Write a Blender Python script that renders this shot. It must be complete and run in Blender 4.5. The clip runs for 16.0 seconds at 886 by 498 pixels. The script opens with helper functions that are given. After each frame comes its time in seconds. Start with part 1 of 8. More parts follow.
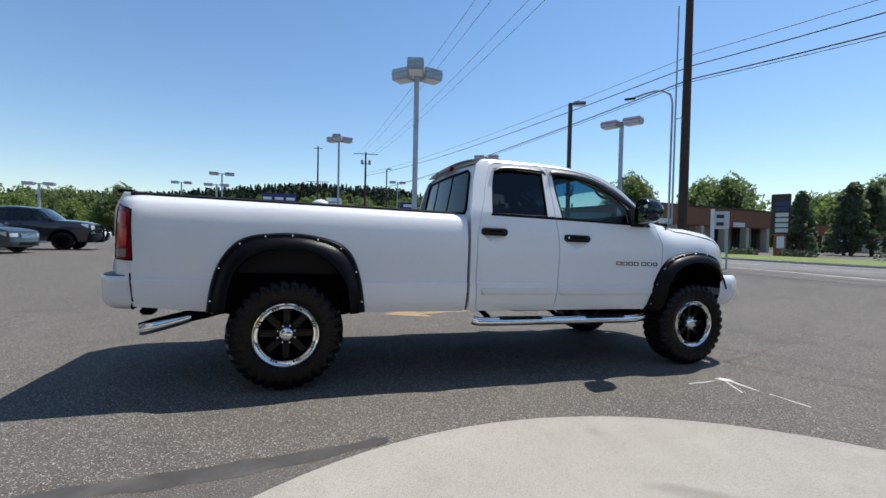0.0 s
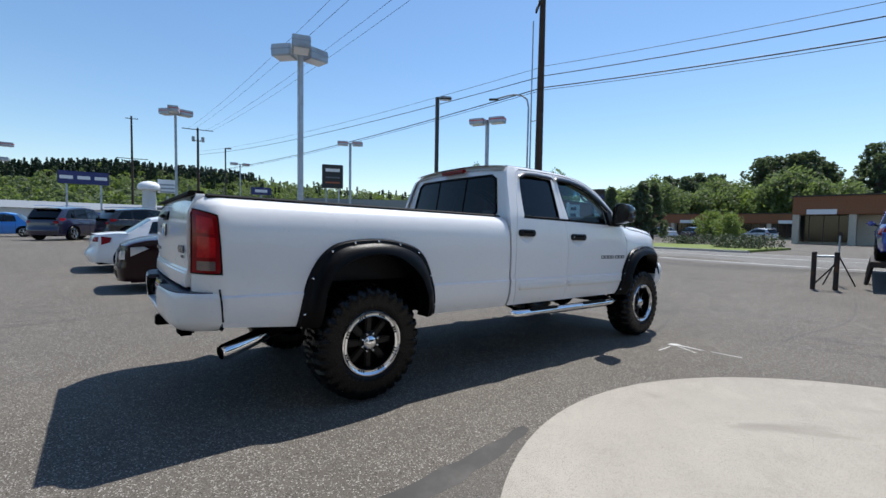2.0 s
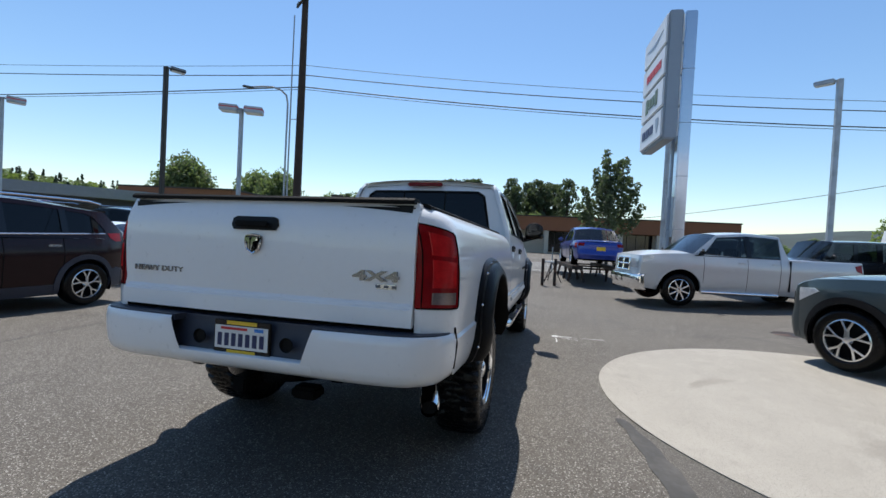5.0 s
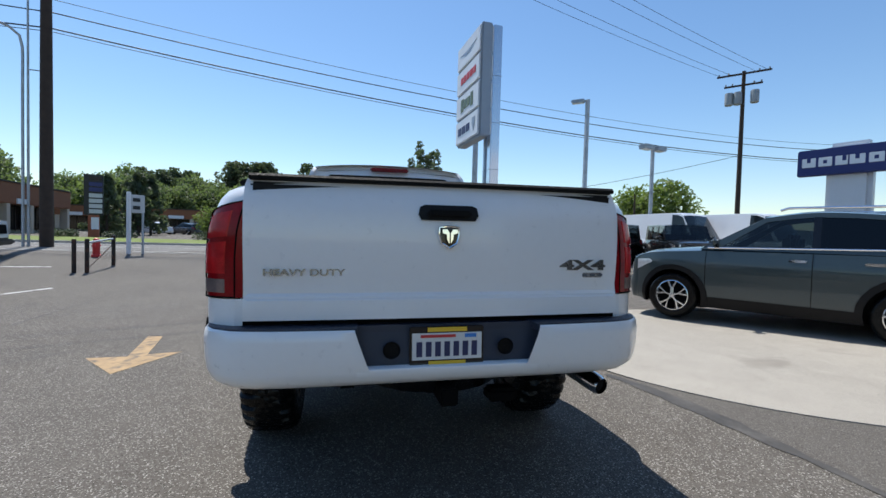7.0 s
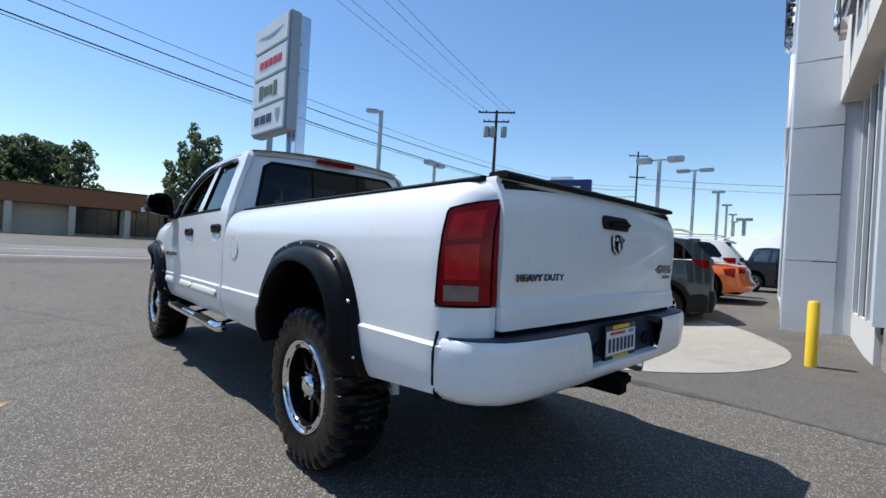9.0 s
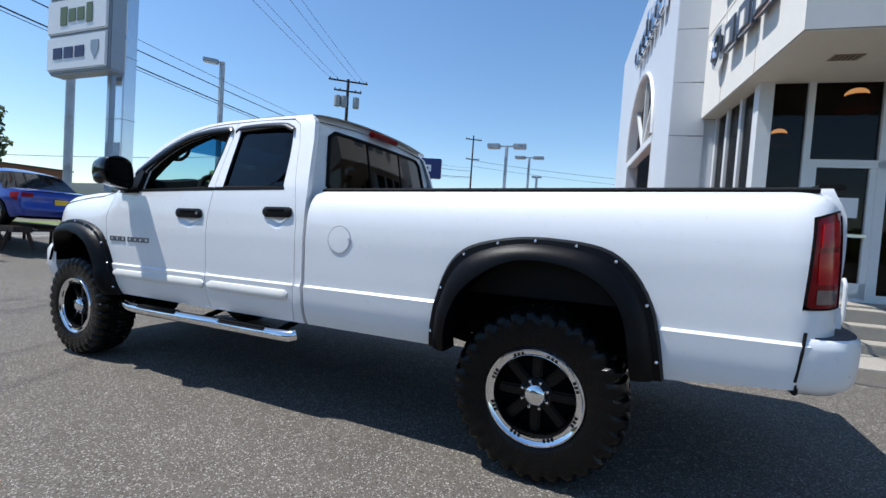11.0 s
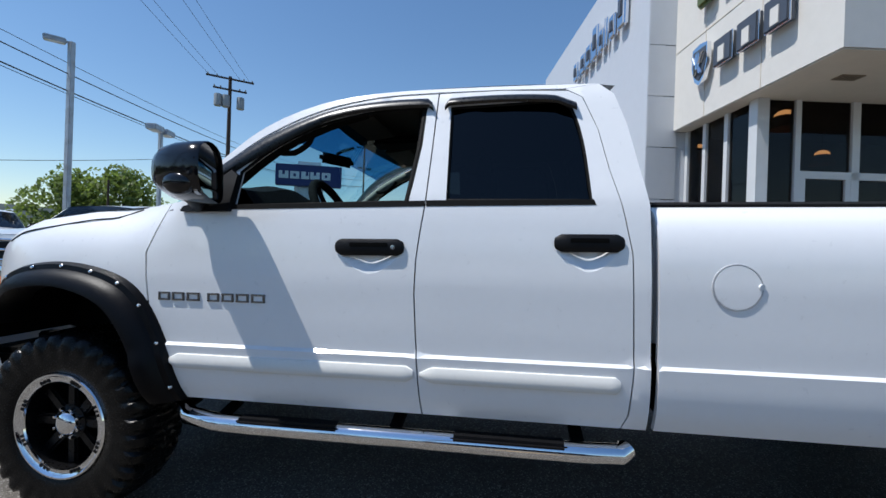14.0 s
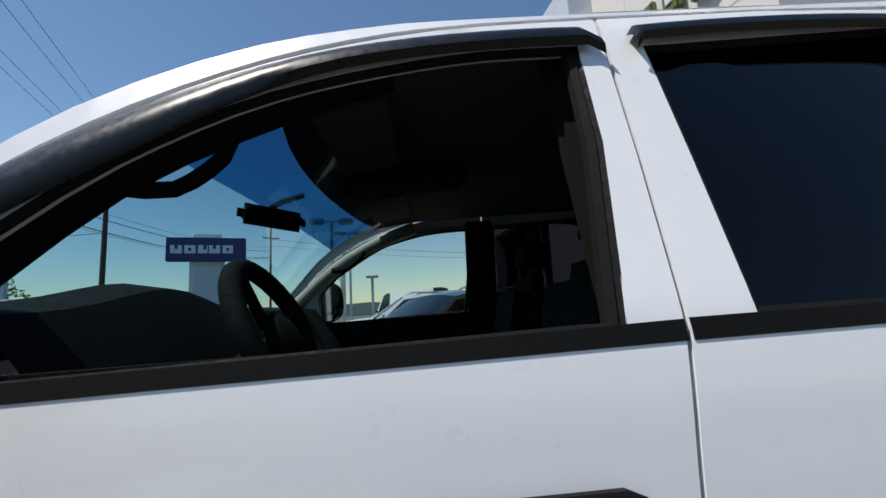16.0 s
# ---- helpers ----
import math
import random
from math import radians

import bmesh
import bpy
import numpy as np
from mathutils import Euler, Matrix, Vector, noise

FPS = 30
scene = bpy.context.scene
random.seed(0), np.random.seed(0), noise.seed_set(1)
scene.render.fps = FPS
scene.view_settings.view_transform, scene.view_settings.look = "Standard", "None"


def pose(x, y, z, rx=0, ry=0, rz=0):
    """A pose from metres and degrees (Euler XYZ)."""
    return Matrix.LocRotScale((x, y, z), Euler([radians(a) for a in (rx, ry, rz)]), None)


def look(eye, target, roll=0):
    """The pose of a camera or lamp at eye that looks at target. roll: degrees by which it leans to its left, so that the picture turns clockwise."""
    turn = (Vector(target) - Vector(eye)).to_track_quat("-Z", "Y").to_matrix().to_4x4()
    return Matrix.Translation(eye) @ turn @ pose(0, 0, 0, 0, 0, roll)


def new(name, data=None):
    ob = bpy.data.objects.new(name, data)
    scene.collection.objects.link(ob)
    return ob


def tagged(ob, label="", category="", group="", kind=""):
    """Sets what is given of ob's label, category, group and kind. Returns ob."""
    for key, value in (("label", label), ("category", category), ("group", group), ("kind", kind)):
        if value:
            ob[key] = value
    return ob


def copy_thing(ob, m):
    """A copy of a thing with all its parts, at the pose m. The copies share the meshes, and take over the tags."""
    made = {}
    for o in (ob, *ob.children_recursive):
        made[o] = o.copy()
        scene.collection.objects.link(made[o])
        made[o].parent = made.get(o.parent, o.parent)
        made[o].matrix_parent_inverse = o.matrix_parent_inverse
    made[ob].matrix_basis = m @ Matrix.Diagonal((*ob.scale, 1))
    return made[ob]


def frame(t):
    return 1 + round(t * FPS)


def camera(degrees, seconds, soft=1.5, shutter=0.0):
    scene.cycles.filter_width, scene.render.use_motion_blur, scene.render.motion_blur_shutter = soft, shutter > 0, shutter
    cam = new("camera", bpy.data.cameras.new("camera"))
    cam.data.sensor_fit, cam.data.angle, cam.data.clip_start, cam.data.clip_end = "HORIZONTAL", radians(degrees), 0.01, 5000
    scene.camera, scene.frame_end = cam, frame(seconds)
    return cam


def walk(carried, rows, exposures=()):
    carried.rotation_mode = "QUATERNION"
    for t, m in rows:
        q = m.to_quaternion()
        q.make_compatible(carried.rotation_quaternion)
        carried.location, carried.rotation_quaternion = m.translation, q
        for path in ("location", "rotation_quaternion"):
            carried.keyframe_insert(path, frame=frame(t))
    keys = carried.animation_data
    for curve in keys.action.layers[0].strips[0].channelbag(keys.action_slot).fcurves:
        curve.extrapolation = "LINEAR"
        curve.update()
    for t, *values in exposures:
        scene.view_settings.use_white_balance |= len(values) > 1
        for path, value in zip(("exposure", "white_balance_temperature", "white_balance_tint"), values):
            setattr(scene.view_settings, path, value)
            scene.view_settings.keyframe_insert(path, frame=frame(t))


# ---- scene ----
from mathutils.geometry import delaunay_2d_cdt



cam = camera(91.3, 16.0)
PATH = [
    (0, 0.108, -4.524, 1.221, 88.54, -1.20, -18.17),
    (0.5, -0.372, -4.417, 1.250, 85.91, 0.51, -22.03),
    (1, -0.833, -4.312, 1.285, 88.39, 1.51, -26.73),
    (1.5, -1.239, -4.139, 1.293, 87.88, 0.32, -32.84),
    (2, -1.577, -3.844, 1.327, 87.14, -0.96, -38.33),
    (2.5, -1.904, -3.542, 1.335, 87.22, -1.93, -44.85),
    (3, -2.149, -3.148, 1.342, 87.54, -2.12, -49.49),
    (3.2, -2.233, -2.980, 1.362, 87.93, -2.29, -51.03),
    (5.3, -3.073, -1.151, 1.344, 87.85, -2.10, -79.26),
    (5.5, -3.080, -0.961, 1.342, 87.19, -1.47, -81.58),
    (6, -3.083, -0.494, 1.333, 87.63, -2.39, -88.12),
    (6.5, -3.122, -0.017, 1.324, 86.20, -1.54, -96.39),
    (7, -3.008, 0.437, 1.285, 88.15, -1.60, -102.40),
    (7.5, -2.878, 0.867, 1.275, 88.80, -2.58, -111.15),
    (8, -2.712, 1.286, 1.259, 88.82, -4.02, -118.92),
    (8.5, -2.425, 1.676, 1.250, 88.79, -4.71, -125.95),
    (8.7, -2.333, 1.835, 1.222, 89.35, -4.15, -128.80),
    (10.8, -0.601, 3.066, 1.197, 87.80, -3.75, -153.22),
    (11, -0.420, 3.123, 1.204, 87.86, -3.89, -155.20),
    (11.5, 0.046, 3.310, 1.203, 88.27, -3.08, -159.73),
    (12, 0.532, 3.350, 1.193, 88.91, -1.51, -162.13),
    (12.5, 0.995, 3.343, 1.202, 89.64, -0.51, -164.40),
    (13, 1.394, 3.257, 1.214, 88.48, 0.14, -168.10),
    (13.5, 1.737, 2.998, 1.223, 89.80, 0.04, -168.15),
    (14, 2.047, 2.718, 1.227, 89.94, -1.94, -171.05),
    (14.5, 2.286, 2.395, 1.269, 91.56, -0.45, -174.40),
    (15, 2.441, 2.030, 1.325, 94.43, -0.32, -174.39),
    (15.5, 2.607, 1.731, 1.384, 96.69, 1.00, -178.70),
    (16, 2.693, 1.468, 1.444, 98.11, 3.04, -182.04),
]
walk(cam, [(t, pose(*p)) for t, *p in PATH], ((0, 0.17, 6400, 10), (3, 0.23, 6420, 10), (5.5, 0.22, 6420, 10), (8.5, 0.27, 6250, 10), (11, 0.30, 6180, 10), (12.5, 0.29, 6120, 10), (14, 0.02, 6250, 10), (15, -0.07, 6500, 10), (16, -0.06, 6800, 10)))

# ---- world, sun ----
SUN_TO = Vector((0.475, 0.185, 1.0)).normalized()
world = bpy.data.worlds.new("sky")
scene.world = world
world.use_nodes = True
wt = world.node_tree
wt.nodes.clear()
sky = wt.nodes.new("ShaderNodeTexSky")
sky.sky_type = "NISHITA"
sky.sun_disc = False
sky.sun_elevation = math.asin(SUN_TO.z)
sky.sun_rotation = math.atan2(SUN_TO.x, SUN_TO.y)
sky.air_density, sky.dust_density, sky.ozone_density = 1.15, 0.15, 2.5
bg = wt.nodes.new("ShaderNodeBackground")
bg.inputs["Strength"].default_value = 0.127
wo = wt.nodes.new("ShaderNodeOutputWorld")
tint = wt.nodes.new("ShaderNodeHueSaturation")
tint.inputs["Saturation"].default_value = 1.12
wt.links.new(sky.outputs[0], tint.inputs["Color"])
wt.links.new(tint.outputs[0], bg.inputs[0])
wt.links.new(bg.outputs[0], wo.inputs[0])
sun = new("sun", bpy.data.lights.new("sun", "SUN"))
sun.data.energy, sun.data.angle, sun.data.color = 5.0, radians(0.53), (1.0, 0.96, 0.90)
sun.matrix_world = look(SUN_TO * 50, (0, 0, 0))


# ---- materials ----
def mat(name, color, rough=0.5, metal=0.0, vary=0.08, scale=6.0, bump=0.0, bscale=200.0, coat=0.0, island=0.0, dirt=None, dscale=1.5, spec=0.5):
    """A painted, plastic, metal or mineral surface: two scales of colour variation, fine relief."""
    m = bpy.data.materials.new(name)
    m.use_nodes = True
    nt, n = m.node_tree, m.node_tree.nodes
    p = n["Principled BSDF"]
    co = n.new("ShaderNodeTexCoord")
    base = (*color, 1)
    a = n.new("ShaderNodeTexNoise")
    a.inputs["Scale"].default_value, a.inputs["Detail"].default_value = scale, 5
    nt.links.new(co.outputs["Object"], a.inputs["Vector"])
    b = n.new("ShaderNodeTexNoise")
    b.inputs["Scale"].default_value, b.inputs["Detail"].default_value = scale * 14, 3
    nt.links.new(co.outputs["Object"], b.inputs["Vector"])
    add = n.new("ShaderNodeMath")
    add.operation = "ADD"
    nt.links.new(a.outputs["Fac"], add.inputs[0])
    nt.links.new(b.outputs["Fac"], add.inputs[1])
    src = add.outputs[0]
    if island:
        geo = n.new("ShaderNodeNewGeometry")
        mul = n.new("ShaderNodeMath")
        mul.operation, mul.inputs[1].default_value = "MULTIPLY_ADD", island
        nt.links.new(geo.outputs["Random Per Island"], mul.inputs[0])
        nt.links.new(src, mul.inputs[2])
        src = mul.outputs[0]
    r = n.new("ShaderNodeMapRange")
    r.inputs["From Min"].default_value, r.inputs["From Max"].default_value = 0.6, 1.4 + island
    r.inputs["To Min"].default_value, r.inputs["To Max"].default_value = 1 - vary, 1 + vary
    nt.links.new(src, r.inputs["Value"])
    hsv = n.new("ShaderNodeHueSaturation")
    hsv.inputs["Color"].default_value = base
    nt.links.new(r.outputs[0], hsv.inputs["Value"])
    col = hsv.outputs[0]
    p.inputs["Specular IOR Level"].default_value = spec
    if dirt:
        d = n.new("ShaderNodeTexNoise")
        d.inputs["Scale"].default_value, d.inputs["Detail"].default_value = dscale, 8
        nt.links.new(co.outputs["Object"], d.inputs["Vector"])
        dr = n.new("ShaderNodeMapRange")
        dr.inputs["From Min"].default_value, dr.inputs["From Max"].default_value = 0.48, 0.72
        nt.links.new(d.outputs["Fac"], dr.inputs["Value"])
        mx = n.new("ShaderNodeMixRGB")
        mx.inputs[2].default_value = (*dirt, 1)
        nt.links.new(dr.outputs[0], mx.inputs[0])
        nt.links.new(col, mx.inputs[1])
        col = mx.outputs[0]
    nt.links.new(col, p.inputs["Base Color"])
    rr = n.new("ShaderNodeMapRange")
    rr.inputs["From Min"].default_value, rr.inputs["From Max"].default_value = 0.3, 0.7
    rr.inputs["To Min"].default_value, rr.inputs["To Max"].default_value = rough * 0.85, min(1, rough * 1.2)
    nt.links.new(b.outputs["Fac"], rr.inputs["Value"])
    nt.links.new(rr.outputs[0], p.inputs["Roughness"])
    p.inputs["Metallic"].default_value = metal
    p.inputs["Coat Weight"].default_value = coat
    p.inputs["Coat Roughness"].default_value = 0.06
    if bump:
        f = n.new("ShaderNodeTexNoise")
        f.inputs["Scale"].default_value, f.inputs["Detail"].default_value = bscale, 3
        nt.links.new(co.outputs["Object"], f.inputs["Vector"])
        bp = n.new("ShaderNodeBump")
        bp.inputs["Strength"].default_value, bp.inputs["Distance"].default_value = bump, 0.01
        nt.links.new(f.outputs["Fac"], bp.inputs["Height"])
        nt.links.new(bp.outputs[0], p.inputs["Normal"])
    return m


def glass(name, tint, gloss=1.0):
    """A thin pane: tinted see-through with mirror reflection by Fresnel."""
    m = bpy.data.materials.new(name)
    m.use_nodes = True
    nt, n = m.node_tree, m.node_tree.nodes
    n.clear()
    o = n.new("ShaderNodeOutputMaterial")
    t = n.new("ShaderNodeBsdfTransparent")
    t.inputs[0].default_value = (*tint, 1)
    g = n.new("ShaderNodeBsdfGlossy")
    g.inputs["Roughness"].default_value = 0.02
    g.inputs["Color"].default_value = (gloss, gloss, gloss, 1)
    lw = n.new("ShaderNodeLayerWeight")
    lw.inputs["Blend"].default_value = 0.5
    pw = n.new("ShaderNodeMath")
    pw.operation, pw.inputs[1].default_value = "POWER", 4.0
    nt.links.new(lw.outputs["Facing"], pw.inputs[0])
    f = n.new("ShaderNodeMath")
    f.operation, f.inputs[1].default_value, f.inputs[2].default_value = "MULTIPLY_ADD", 0.9, 0.045
    nt.links.new(pw.outputs[0], f.inputs[0])
    mix = n.new("ShaderNodeMixShader")
    nt.links.new(f.outputs[0], mix.inputs[0])
    nt.links.new(t.outputs[0], mix.inputs[1])
    nt.links.new(g.outputs[0], mix.inputs[2])
    nt.links.new(mix.outputs[0], o.inputs[0])
    return m


def ground_mat(name, dark, light, speck, grain=260.0, bump=0.6, stain=(0.05, 0.05, 0.05), amount=0.35):
    """Asphalt or concrete: aggregate speckle, worn patches, stains and fine cracks."""
    m = bpy.data.materials.new(name)
    m.use_nodes = True
    nt, n = m.node_tree, m.node_tree.nodes
    p = n["Principled BSDF"]
    co = n.new("ShaderNodeTexCoord")

    def noise_at(scale, detail=6, dist=0.0):
        k = n.new("ShaderNodeTexNoise")
        k.inputs["Scale"].default_value, k.inputs["Detail"].default_value = scale, detail
        k.inputs["Distortion"].default_value = dist
        nt.links.new(co.outputs["Object"], k.inputs["Vector"])
        return k.outputs["Fac"]

    def ramp(src, a, b):
        k = n.new("ShaderNodeMapRange")
        k.inputs["From Min"].default_value, k.inputs["From Max"].default_value = a, b
        nt.links.new(src, k.inputs["Value"])
        return k.outputs[0]

    def mixc(fac, c1, c2):
        k = n.new("ShaderNodeMixRGB")
        nt.links.new(fac, k.inputs[0])
        for i, c in ((1, c1), (2, c2)):
            if isinstance(c, tuple):
                k.inputs[i].default_value = (*c, 1)
            else:
                nt.links.new(c, k.inputs[i])
        return k.outputs[0]

    patch = mixc(ramp(noise_at(0.35, 7, 0.6), 0.35, 0.68), dark, light)
    mid = mixc(ramp(noise_at(9, 5), 0.3, 0.75), patch, mixc(ramp(noise_at(3, 4), 0.3, 0.7), dark, light))
    v = n.new("ShaderNodeTexVoronoi")
    v.inputs["Scale"].default_value = grain
    nt.links.new(co.outputs["Object"], v.inputs["Vector"])
    sep = n.new("ShaderNodeSeparateColor")
    nt.links.new(v.outputs["Color"], sep.inputs[0])
    stone = mixc(ramp(sep.outputs[0], 0.80, 1.0), mid, speck)
    pit = mixc(ramp(sep.outputs[1], 0.8, 0.98), stone, (dark[0] * 0.45, dark[1] * 0.45, dark[2] * 0.45))
    st = n.new("ShaderNodeMath")
    st.operation, st.inputs[1].default_value = "MULTIPLY", amount
    nt.links.new(ramp(noise_at(0.8, 9, 1.5), 0.60, 0.72), st.inputs[0])
    nt.links.new(mixc(st.outputs[0], pit, stain), p.inputs["Base Color"])
    p.inputs["Roughness"].default_value = 0.88
    p.inputs["Specular IOR Level"].default_value = 0.3
    bp = n.new("ShaderNodeBump")
    bp.inputs["Strength"].default_value, bp.inputs["Distance"].default_value = bump, 0.006
    nt.links.new(v.outputs["Distance"], bp.inputs["Height"])
    nt.links.new(bp.outputs[0], p.inputs["Normal"])
    return m


def leafy(m, through_col):
    """Lets some light pass through the leaves of a material."""
    nt, n = m.node_tree, m.node_tree.nodes
    o = next(k for k in n if k.bl_idname == "ShaderNodeOutputMaterial")
    t = n.new("ShaderNodeBsdfTranslucent")
    t.inputs[0].default_value = (*through_col, 1)
    mix = n.new("ShaderNodeMixShader")
    mix.inputs[0].default_value = 0.45
    nt.links.new(n["Principled BSDF"].outputs[0], mix.inputs[1])
    nt.links.new(t.outputs[0], mix.inputs[2])
    nt.links.new(mix.outputs[0], o.inputs[0])
    return m


